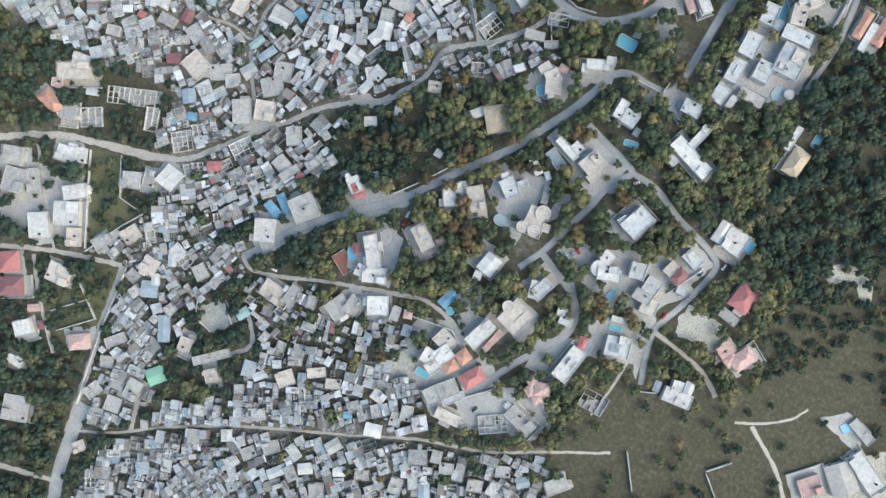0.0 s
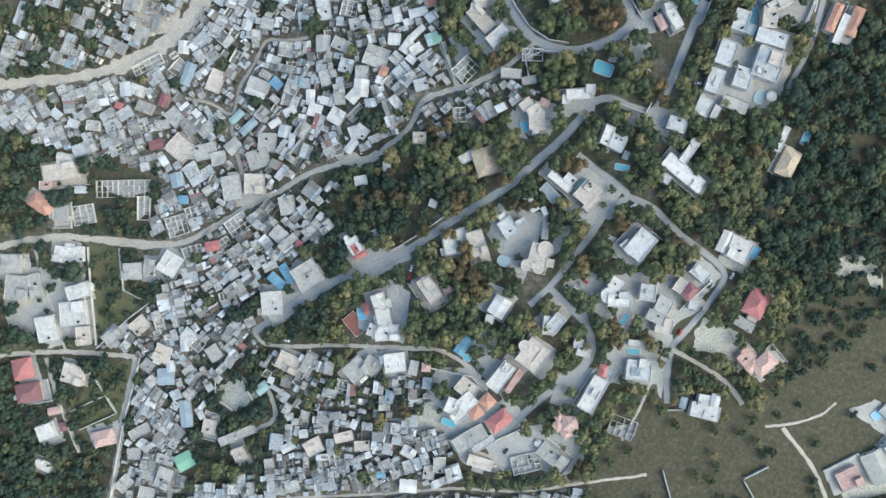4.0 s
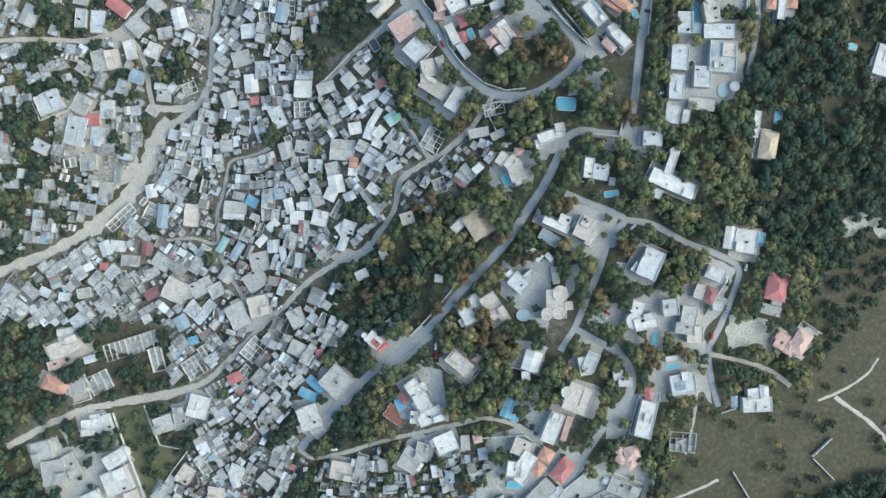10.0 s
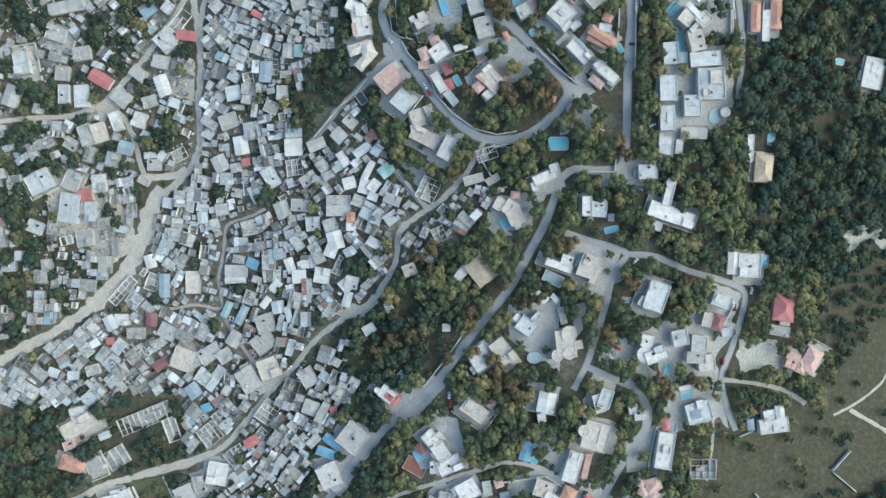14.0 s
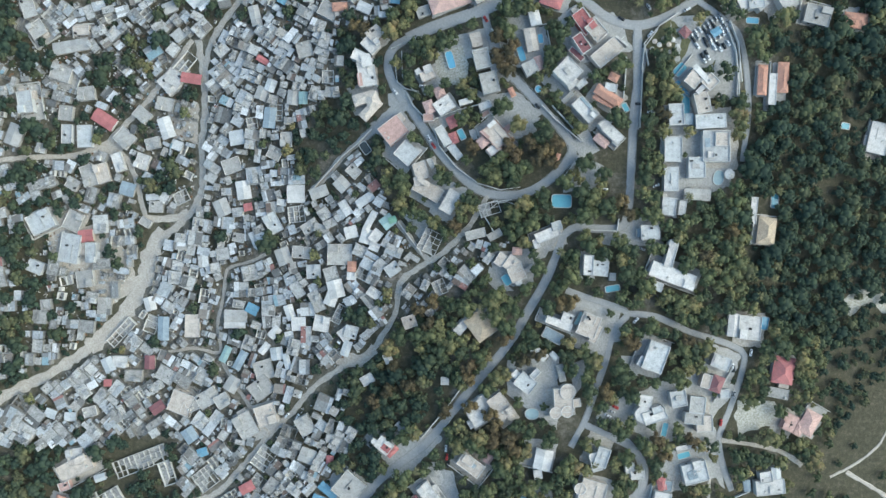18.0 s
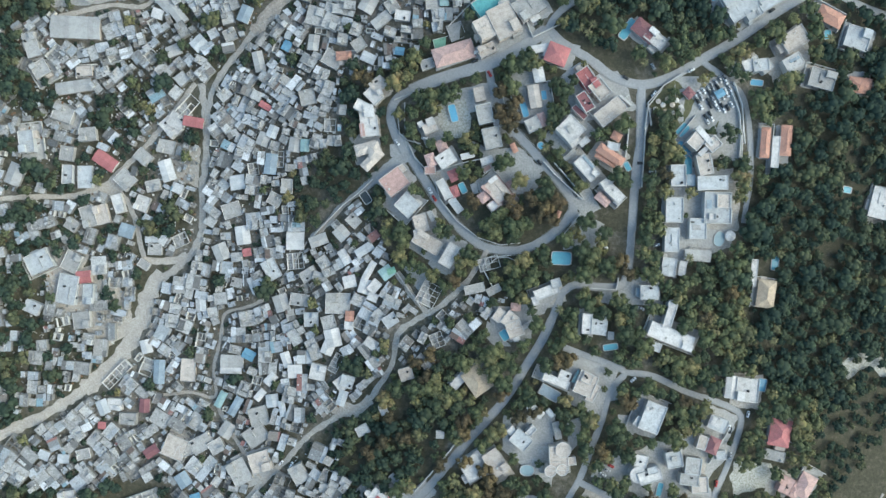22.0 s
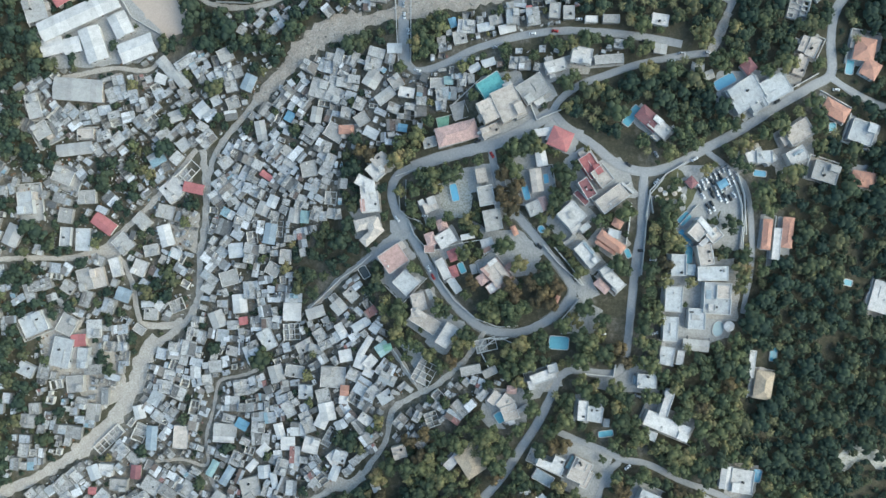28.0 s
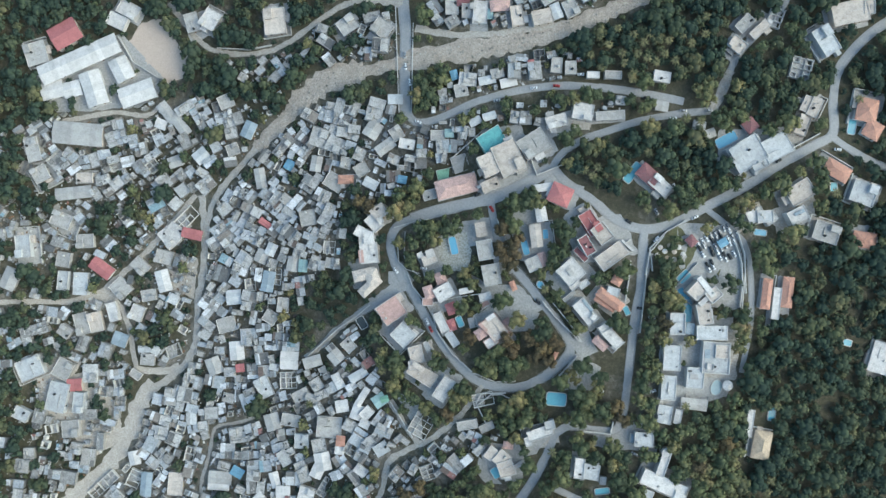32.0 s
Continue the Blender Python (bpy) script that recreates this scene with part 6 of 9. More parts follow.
house("cream flat", 3.5, [(188.1, 256.3, 13.7, 5.5, 46)])
house("grey flat", 3.5, [(178.8, 259.4, 11.7, 6.9, 49)])
house("roofless", 3.5, [(197.8, 264.5, 8.2, 11.7, -16)])
house("white flat", 3.2, [(131.3, 224.1, 10.4, 6.9, -6)])
house("grey flat", 3.2, [(101.7, 223.8, 10.4, 4.9, 2)])
house("white flat", 3.2, [(89.7, 223.3, 7.7, 4.2, 2)])
house("red flat", 4.9, [(93.1, 131.3, 9.0, 15.2, 36)])
house("orange tile", 3.5, [(261.2, 132.4, 13.8, 9.0, -6)])
house("grey sheet", 3.2, [(132.2, 205.9, 6.9, 5.5, -6)])
house("grey sheet", 3.2, [(155.2, 195.3, 6.9, 4.8, -6), (162.3, 190.9, 5.5, 4.8, 24)])
house("maroon tile", 3.2, [(185.8, 197.2, 7.5, 7.5, 44)])
house("cream flat", 4.2, [(56.5, 259.1, 12.7, 9.2, 16)])
house("white flat", 3.5, [(17.6, 261.6, 9.3, 14.3, -1)])
house("pink tile", 3.5, [(29.8, 266.2, 12.1, 6.4, 9)])
house("cream flat", 3.5, [(40.8, 259.8, 7.8, 12.8, 12)])
house("orange tile", 3.5, [(-62.4, 150.7, 9.6, 5.2, 4)])
house("white flat", 4.2, [(-224.1, -213.6, 14.1, 10.9, 10), (-215.0, -210.1, 7.0, 10.9, 23)])
house("grey flat", 4.2, [(-249.0, -247.2, 16.5, 17.3, 14)])
house("grey flat", 3.5, [(-236.9, -241.5, 8.6, 17.3, 33)])
house("white flat", 4.2, [(-207.1, -234.8, 16.5, 10.2, 36)])
house("white flat", 4.9, [(-205.3, -250.8, 18.1, 17.3, 26)])
house("white flat", 4.9, [(-220.2, -267.6, 14.2, 18.1, 32)])
house("cream flat", 3.2, [(-194.6, -263.8, 9.5, 13.4, 26)])
house("grey flat", 4.2, [(-257.6, -232.6, 13.3, 13.3, 20)])
house("red tile", 4.2, [(-229.2, -301.8, 14.3, 14.3, 32)])
house("maroon tile", 4.2, [(-220.8, -317.0, 17.6, 12.8, 30)])
house("cream flat", 4.9, [(-192.8, -292.3, 15.9, 13.5, 4), (-197.5, -288.9, 7.9, 7.1, 8)])
house("pink tile", 4.2, [(-158.9, -329.1, 15.2, 10.4, 34)])
house("white flat", 4.2, [(-201.1, -340.7, 12.9, 11.3, 42)])
house("maroon tile", 3.2, [(-190.3, -332.6, 4.8, 5.6, 28)])
house("white flat", 3.5, [(-196.4, -365.6, 11.4, 7.3, -2)])
house("grey flat", 3.5, [(-181.8, -397.8, 18.9, 18.9, 18)])
house("grey flat", 4.2, [(-174.7, -208.0, 12.5, 10.9, 22)])
house("grey flat", 3.5, [(-164.2, -201.5, 7.8, 11.7, 14)])
house("green sheet", 3.5, [(-97.5, -322.5, 11.9, 11.1, 48)])
house("grey flat", 3.5, [(-108.5, -340.6, 11.2, 15.2, 0)])
house("cream flat", 4.2, [(-48.8, -228.0, 15.2, 12.2, -6)])
house("grey flat", 3.5, [(-36.0, -223.6, 6.8, 13.6, -7)])
house("cream flat", 3.5, [(-87.8, -291.6, 9.4, 10.2, 8)])
house("cream flat", 3.5, [(-61.3, -301.6, 9.4, 9.4, 42)])
house("grey flat", 3.2, [(-66.8, -289.8, 27.3, 6.2, 42)])
house("roofless", 3.5, [(121.9, -234.2, 18.4, 11.8, 33)])
house("grey flat", 3.5, [(136.0, -223.4, 20.6, 9.6, -18)])
house("cream flat", 3.5, [(93.8, -244.1, 17.0, 7.4, 3)])
house("pink flat", 4.2, [(327.4, -172.8, 15.1, 12.8, 46)])
house("grey sheet", 4.2, [(343.6, -158.4, 17.4, 21.1, 46)])
house("white flat", 4.9, [(355.4, -147.7, 12.1, 29.4, 62)])
house("grey flat", 3.2, [(338.8, -125.0, 6.8, 18.8, 68)])
house("grey flat", 3.5, [(178.3, -250.4, 14.9, 9.7, 48)])
house("pink sheet", 3.5, [(-199.7, -323.7, 8.0, 4.8, 33)])
house("grey flat", 4.2, [(-3.0, -215.3, 14.9, 13.4, 63)])
house("grey flat", 3.5, [(4.5, -209.1, 9.7, 11.2, -12)])
house("grey flat", 3.2, [(31.9, -200.4, 5.9, 9.6, 8)])
house("pink tile", 3.2, [(39.5, -197.0, 5.2, 5.2, 18)])
house("cream flat", 4.2, [(-135.5, -254.7, 11.7, 11.7, -2), (-157.5, -241.9, 12.5, 10.2, 60)])
house("grey flat", 3.5, [(-174.6, -256.8, 12.6, 8.7, 60), (-168.6, -250.1, 11.0, 7.9, 60)])
house("ashen sheet", 3.2, [(-229.1, -167.3, 7.0, 4.3, 20)])
house("ashen sheet", 3.2, [(-136.1, 67.2, 9.4, 9.4, 9)])
house("grey flat", 3.2, [(-140.1, 48.0, 12.6, 10.2, 19)])
house("grey sheet", 3.2, [(-147.2, 18.9, 9.5, 11.0, 24)])
house("red sheet", 3.2, [(-116.4, 118.8, 8.5, 3.5, -31)])
house("grey sheet", 3.2, [(-117.7, 96.6, 7.7, 8.5, -21)])
house("grey sheet", 3.2, [(-102.8, -14.8, 9.3, 10.9, 19)])
house("grey flat", 3.2, [(-135.3, -2.0, 7.9, 6.3, -11)])
house("ashen sheet", 3.2, [(-225.3, -90.2, 7.1, 9.4, 24)])
house("white flat", 3.2, [(-217.3, -88.1, 10.2, 7.9, -1)])
house("slate sheet", 3.2, [(-188.1, -65.3, 7.1, 15.8, -1)])
house("cream flat", 3.2, [(-167.7, -63.3, 10.2, 15.8, -1)])
house("maroon sheet", 3.2, [(-197.0, -88.6, 6.3, 8.7, -1)])
house("maroon sheet", 3.2, [(-190.5, -119.4, 9.4, 6.3, 34)])
house("red sheet", 3.2, [(-225.2, -102.7, 4.7, 4.3, -1)])
house("grey flat", 3.2, [(-155.5, -112.5, 15.6, 10.9, 31)])
house("grey flat", 3.2, [(-145.1, -114.2, 10.1, 9.4, 31)])
house("grey flat", 3.2, [(-117.7, -105.1, 15.5, 13.2, 37)])
house("slate sheet", 3.2, [(-167.5, -137.9, 8.6, 9.4, 34)])
# Another blue tarpaulin in the form of a sheet roofed house.
house("blue sheet", 3.2, [(-158.4, -149.5, 6.2, 5.1, 19)])
house("grey flat", 3.2, [(-166.3, -117.8, 8.6, 7.8, 19)])
house("white flat", 3.2, [(-75.5, -60.1, 10.7, 10.7, -11)])
house("grey flat", 3.2, [(-86.5, -128.6, 10.7, 13.0, 31)])
house("grey sheet", 3.2, [(-69.0, -136.7, 4.9, 4.9, -1)])
house("grey sheet", 3.2, [(-84.9, -149.1, 9.9, 9.2, -21)])
house("grey sheet", 3.2, [(-75.8, 4.1, 9.2, 5.0, -16)])
house("white sheet", 3.2, [(-44.8, -1.1, 6.8, 9.0, -16)])
house("white sheet", 3.2, [(-39.2, -8.1, 6.0, 4.9, -21)])
house("white flat", 3.2, [(-39.5, -38.8, 9.0, 6.4, -33)])
house("grey sheet", 3.2, [(-61.5, 33.7, 8.3, 8.3, -46)])
house("grey flat", 3.2, [(-53.4, 42.2, 9.0, 7.5, -43)])
house("grey sheet", 3.2, [(-77.5, 28.6, 11.5, 6.9, 21)])
house("teal sheet", 3.2, [(-88.2, 92.2, 5.3, 7.6, -1)])
house("slate sheet", 3.2, [(-112.2, 79.8, 7.7, 13.2, -6)])
house("ashen sheet", 3.2, [(-111.3, 101.7, 6.2, 7.7, -21)])
house("white sheet", 3.2, [(-187.1, 74.7, 8.7, 14.3, 19)])
house("grey flat", 3.2, [(-187.6, 91.1, 11.9, 9.5, -11)])
house("grey flat", 3.2, [(-204.1, 83.9, 11.9, 8.7, -39)])
house("ashen sheet", 3.2, [(-197.5, 26.5, 8.0, 4.0, 4)])
house("grey flat", 3.2, [(-194.8, 19.6, 9.5, 8.0, -1)])
house("grey flat", 3.2, [(-257.1, 84.8, 9.5, 10.3, -6)])
house("slate sheet", 3.2, [(-214.9, 32.0, 9.5, 8.8, -16)])
house("grey flat", 3.2, [(-196.8, 64.0, 10.3, 7.9, 14)])
house("white flat", 3.2, [(-221.2, 50.8, 7.2, 13.5, 19)])
house("grey flat", 3.2, [(-252.5, 35.4, 8.7, 7.9, -31)])
house("grey sheet", 3.2, [(-291.4, 69.2, 10.2, 14.2, -21)])
house("grey flat", 3.2, [(-202.2, 8.7, 8.0, 5.6, -31)])
house("grey sheet", 3.2, [(-138.2, -102.7, 8.6, 10.1, -31)])
house("grey flat", 3.2, [(-100.5, 64.8, 7.7, 10.0, -1)])
house("grey flat", 3.2, [(-109.0, 55.8, 9.3, 8.5, -26)])
house("grey sheet", 3.2, [(-95.5, 92.8, 6.9, 9.2, -6)])
house("ashen sheet", 3.2, [(-249.7, -125.5, 7.0, 5.5, -1)])
house("ashen sheet", 3.2, [(-262.8, -123.2, 7.0, 5.5, -21)])
house("grey flat", 3.2, [(-207.8, -97.7, 11.8, 7.9, -1)])
house("grey flat", 3.2, [(-236.5, -122.1, 9.4, 7.0, 14)])
house("slate sheet", 3.2, [(-132.1, 181.1, 7.6, 10.7, -21)])
house("grey flat", 3.2, [(-142.5, 167.4, 8.4, 7.7, 24)])
house("ashen sheet", 3.2, [(-164.9, 162.1, 9.3, 8.5, 44)])
house("white flat", 3.2, [(-184.5, 105.2, 10.9, 14.1, 42)])
house("grey sheet", 3.2, [(-121.7, 148.9, 6.5, 13.0, 14)])
house("grey sheet", 3.2, [(-180.5, 182.1, 7.0, 14.7, 40)])
house("white sheet", 3.2, [(-194.5, 182.2, 7.0, 6.2, -16)])
house("grey sheet", 3.2, [(-182.8, 157.3, 9.3, 7.0, 24)])
house("grey flat", 3.2, [(-70.1, 148.9, 12.6, 10.4, -28)])
house("grey flat", 3.2, [(-52.3, 157.8, 8.8, 8.1, 36)])
house("ashen sheet", 3.2, [(-45.6, 148.9, 8.8, 5.9, -24)])
house("grey sheet", 3.2, [(-37.6, 173.1, 12.4, 6.6, 40)])
house("grey flat", 3.2, [(-30.8, 182.1, 8.0, 8.7, 36)])
house("white flat", 3.2, [(-23.6, 175.4, 10.2, 6.5, -6)])
house("grey sheet", 3.2, [(-46.6, 183.9, 9.5, 10.3, -28)])
house("grey sheet", 3.2, [(-83.3, 160.3, 6.7, 9.7, -6)])
house("ashen sheet", 3.2, [(-33.1, 204.1, 8.8, 5.8, 4)])
house("grey flat", 3.2, [(-4.0, 181.5, 9.4, 6.5, 4)])
house("ashen sheet", 3.2, [(19.0, 191.3, 7.1, 4.3, 32)])
house("ashen sheet", 3.2, [(27.6, 194.9, 7.8, 4.3, 20)])
house("teal sheet", 3.2, [(3.1, 183.2, 5.0, 4.7, 4)])
house("ashen sheet", 3.2, [(24.7, 217.9, 10.0, 4.6, 14)])
house("white sheet", 3.2, [(38.2, 216.9, 9.9, 5.0, 16)])
house("grey flat", 3.2, [(30.8, 222.4, 8.5, 6.4, 16)])
house("grey flat", 3.2, [(67.1, 228.6, 7.0, 9.8, -1)])
house("grey flat", 3.2, [(75.8, 227.4, 7.0, 8.4, 4)])
house("red sheet", 3.2, [(51.4, 229.2, 3.5, 3.9, 4)])
house("blue sheet", 3.2, [(3.8, 220.7, 4.0, 5.4, 19)])
house("grey flat", 3.2, [(8.8, 211.0, 8.6, 7.9, 14)])
house("grey flat", 3.2, [(-86.8, 124.2, 10.5, 10.5, 14)])
house("blue sheet", 3.2, [(-25.0, 152.4, 5.1, 4.4, -6)])
house("grey flat", 3.2, [(-6.8, 143.4, 8.6, 6.5, 18)])
house("grey flat", 3.2, [(-0.6, 265.3, 8.7, 10.8, 4)])
house("grey flat", 3.2, [(9.7, 262.4, 7.9, 9.4, 4)])
house("maroon sheet", 3.2, [(6.4, 267.9, 7.2, 3.6, 4)])
house("teal sheet", 3.2, [(24.1, 260.7, 2.9, 5.7, -1)])
house("grey flat", 3.2, [(73.7, 265.3, 8.5, 10.6, 29)])
house("ashen sheet", 3.2, [(65.1, 263.3, 5.7, 9.2, 24)])
house("ashen sheet", 3.2, [(10.3, -338.1, 13.3, 6.2, 50)])
house("grey flat", 3.2, [(-0.9, -324.8, 11.7, 8.6, 43)])
house("grey flat", 3.2, [(-13.3, -337.0, 10.2, 8.6, 48)])
house("grey flat", 3.2, [(40.5, -335.2, 10.8, 10.8, 28)])
house("grey flat", 3.2, [(86.0, -303.7, 9.1, 11.4, 8)])
house("white sheet", 3.2, [(55.1, -277.3, 10.6, 8.3, 16)])
house("grey flat", 3.2, [(64.7, -262.7, 7.5, 9.7, 13)])
house("grey flat", 3.2, [(69.5, -255.5, 8.2, 10.5, 18)])
house("white flat", 3.2, [(47.7, -254.8, 9.7, 7.5, -8)])
house("cream flat", 3.2, [(3.5, -261.9, 12.9, 6.8, 33)])
house("cream flat", 3.2, [(17.2, -262.8, 10.6, 6.8, 23)])
house("cream flat", 3.2, [(-13.8, -276.4, 12.2, 10.7, 46)])
house("ashen sheet", 3.2, [(-30.5, -283.8, 9.2, 5.0, 48)])
house("ashen sheet", 3.2, [(-23.4, -270.7, 5.4, 5.0, 28)])
house("ashen sheet", 3.2, [(-36.3, -263.3, 5.4, 4.2, 28)])
house("ashen sheet", 3.2, [(-123.0, -243.6, 5.1, 8.6, 23)])
house("ashen sheet", 3.2, [(-127.8, -261.8, 5.1, 7.4, 28)])
house("grey flat", 3.2, [(-100.7, -241.3, 9.3, 10.9, 53)])
house("slate sheet", 3.2, [(-128.5, -269.8, 11.0, 11.0, 23)])
house("slate sheet", 3.2, [(-106.9, -289.6, 7.9, 18.1, 26)])
house("grey flat", 3.2, [(-135.3, -314.7, 15.1, 7.2, 48)])
house("grey flat", 3.2, [(-134.3, -331.9, 9.6, 8.8, 18)])
house("grey flat", 3.2, [(-135.1, -356.0, 12.1, 8.9, 66)])
house("grey flat", 3.2, [(-117.4, -357.7, 11.3, 11.3, 8)])
house("cream flat", 3.2, [(-126.8, -399.3, 9.0, 8.2, 48)])
house("teal sheet", 3.2, [(-60.6, -251.7, 8.5, 6.2, 58)])
house("blue sheet", 3.2, [(35.3, -276.8, 5.3, 4.2, 28)])
house("grey sheet", 3.2, [(36.7, -301.1, 9.9, 7.6, 58)])
house("grey flat", 3.2, [(21.7, -229.6, 7.5, 9.7, 18)])
house("slate sheet", 3.2, [(23.3, -224.4, 5.2, 7.5, 8)])
house("white sheet", 3.2, [(26.8, -325.7, 9.3, 7.0, 33)])
house("white sheet", 3.2, [(48.1, -315.0, 7.7, 6.1, 28)])
house("grey flat", 3.2, [(62.5, -308.6, 9.9, 7.6, 23)])
house("slate sheet", 3.2, [(104.3, -297.4, 6.8, 9.8, 28)])
house("grey flat", 3.2, [(109.9, -275.9, 9.8, 7.5, 23)])
house("grey flat", 3.2, [(131.6, -276.9, 10.5, 8.3, 18)])
house("grey flat", 3.2, [(143.1, -259.1, 9.7, 7.5, 23)])
house("slate sheet", 3.2, [(158.1, -259.5, 8.2, 6.7, 38)])


# ---- swimming pools ----
pool_count = 0


def pool(x, y, w, d, rot, dark=False):
    global pool_count
    pool_count += 1
    r = random.Random(pool_count)
    take(x, y, w, d, rot, 2.5)
    z = float(ground(*rect_points(x, y, w + 2.2, d + 2.2, rot, 3.0)).max()) + 0.25
    oval = max(w, d) / min(w, d) < 1.6 and r.random() < 0.5 or abs(w - d) < 0.3
    n = 28
    ring = []
    for i in range(n):
        a = 2 * math.pi * i / n
        p = 0.9 if oval else 0.32
        c, s = math.cos(a), math.sin(a)
        ring.append((math.copysign(abs(c) ** p, c), math.copysign(abs(s) ** p, s)))
    base = new("swimming_pool")
    base.matrix_basis = pose(x, y, z, 0, 0, rot)
    tagged(base, "dark garden pond with a pale raised rim" if dark else "swimming pool of clear blue water with a pale paved rim", "pond" if dark else "pool")
    rim = [(a * (w / 2 + 0.4), b * (d / 2 + 0.4), -4) for a, b in ring] + [(a * (w / 2 + 0.4), b * (d / 2 + 0.4), 0.1) for a, b in ring]
    rim += [(a * w / 2, b * d / 2, 0.1) for a, b in ring] + [(a * w / 2, b * d / 2, -1.4) for a, b in ring]
    f = [(k * n + i, k * n + (i + 1) % n, (k + 1) * n + (i + 1) % n, (k + 1) * n + i) for k in range(3) for i in range(n)]
    part("coping", mesh_of("coping", rim, f, COPING), base)
    wv = [(a * w / 2 * 0.995, b * d / 2 * 0.995, -0.1) for a, b in ring]
    part("water", mesh_of("water", wv, [tuple(range(n))], POND if dark else r.choice([POOL_BLUE, POOL_TEAL, POOL_TEAL]) if not oval or w * d < 50 else POOL_PALE), base)


pool(10.7, 112.0, 4.5, 11.0, 16)
pool(55.4, 113.8, 3.9, 9.2, 18)
pool(67.2, 122.9, 3.1, 5.7, 9)
pool(66.1, 91.3, 3.8, 4.3, 37)
pool(18.0, 64.2, 3.6, 6.7, 27)
pool(119.7, 79.0, 3.1, 5.3, 29)
pool(152.9, 102.3, 8.4, 5.2, 48)
pool(153.6, 90.6, 5.2, 10.4, 41)
pool(157.0, 81.4, 4.4, 13.4, 2)
pool(47.0, -29.1, 4.8, 6.8, 34)
pool(113.1, -34.1, 8.9, 3.6, 10)
pool(147.7, -124.2, 8.5, 3.4, 78)
pool(160.7, -141.2, 8.0, 3.6, 15)
pool(63.5, -114.9, 8.6, 6.6, -1)
pool(210.3, -56.1, 5.3, 7.9, -10)
pool(178.3, 35.5, 6.4, 9.2, -11)
pool(214.6, 21.3, 4.3, 8.5, -3)
pool(-12.8, -179.0, 5.2, 9.0, 27)
pool(62.5, -182.0, 4.8, 4.8, -1)
pool(80.8, 20.9, 12.1, 7.9, -1)
pool(-45.6, 57.6, 5.0, 8.0, 35, True)
pool(173.0, 187.9, 13.8, 6.2, 32)
pool(117.4, 164.2, 5.2, 13.9, -34)
pool(249.0, 201.0, 4.8, 9.0, -6)
pool(66.0, -226.7, 9.7, 4.5, -2)
pool(330.0, -127.0, 7.5, 6.0, 56)
pool(258.7, 68.4, 5.0, 3.6, -11)
pool(197.6, 132.6, 7.6, 3.5, -4)
pool(240.8, 163.4, 4.1, 5.5, 4)


def gazebo(x, y, size):
    z = gz(x, y)
    base = new("gazebo")
    base.matrix_basis = pose(x, y, z)
    tagged(base, "round white garden gazebo with a conical roof", "gazebo")
    part("roof", Build().tube(0, 0, 2.8, size, 0.15, 20, size * 0.98, 1.1).mesh("roof", FLAT["white"]), base)
    for i in range(6):
        part("post", Build().tube(size * 0.8 * math.cos(i), size * 0.8 * math.sin(i), -0.5, 0.1, 3.35, 8).mesh("post", COPING), base)
    take(x, y, size * 2, size * 2, 0)


def round_steps(x, y, size):
    base = new("round_steps")
    base.matrix_basis = pose(x, y, gz(x, y))
    tagged(base, "ring shaped grey garden steps round a paved circle", "steps")
    for i in range(5):
        n, ra, rb = 30, size * (1 - i * 0.17), size * (1 - i * 0.17) - size * 0.1
        v = [(q * math.cos(2 * math.pi * j / n), q * math.sin(2 * math.pi * j / n), h) for q, h in ((ra, -1), (ra, 0.25 + 0.16 * i), (rb, 0.25 + 0.16 * i), (rb, -1)) for j in range(n)]
        part("step", mesh_of("step", v, [(k * n + j, k * n + (j + 1) % n, (k + 1) * n + (j + 1) % n, (k + 1) * n + j) for k in range(3) for j in range(n)], COPING), base)
    take(x, y, size * 1.9, size * 1.9, 0)


def terrace(x, y, w, d, rot, colour, words, up=0.5):
    base = thing("terrace", Build().box(0, 0, -2, w, d, 2 + up).mesh("terrace", FLAT[colour]), x, y, gz(x, y), rot, words, "terrace")
    part("parapet", parapet_ring(w, d, 0.6).mesh("parapet", WALL["white"]), base).matrix_basis = pose(0, 0, up)
    take(x, y, w, d, rot, 0.5)
    return base


def parasol(x, y, colour):
    base = new("parasol")
    base.matrix_basis = pose(x, y, gz(x, y))
    tagged(base, f"open {colour} garden parasol on a thin pole", "parasol", "parasols on the hotel lawn")
    part("pole", Build().tube(0, 0, -0.3, 0.05, 2.9, 6).mesh("pole", COPING), base)
    part("canopy", Build().tube(0, 0, 2.3, 1.7, 0.5, 8, 0.15, 0.05).mesh("canopy", FLAT[colour]), base)


gazebo(184.3, 37.5, 3.3)
round_steps(3.7, -158.8, 5.5)
terrace(29.9, 180.4, 16.3, 11.3, 36, "turquoise", "turquoise painted terrace of a large villa", 4)
terrace(2.3, 157.5, 10.8, 6.5, 16, "green", "green painted courtyard terrace with white walls", 0.5)
terrace(11.2, 164.4, 10.1, 10.8, 22, "grey", "dark grey walled courtyard terrace", 0.5)
terrace(-14.9, -187.6, 15.0, 9.7, -31, "brick", "brick red tiled terrace beside a pool", 0.5)
terrace(166.6, 26.5, 14.1, 7.1, -3, "grey", "bare grey terrace between roofs", 0.5)
terrace(-65.1, -200.3, 9.9, 15.3, -41, "grey", "grey concrete forecourt terrace", 0.5)
parasol(136.7, 119.2, "cream")
parasol(139.6, 117.1, "white")
parasol(142.2, 120.7, "tan")
parasol(145.4, 117.3, "cream")
parasol(147.8, 120.1, "white")
parasol(141.4, 113.0, "tan")
parasol(145.6, 112.4, "cream")
parasol(150.7, 116.0, "white")
parasol(138.1, 110.2, "tan")
parasol(135.2, 114.3, "cream")

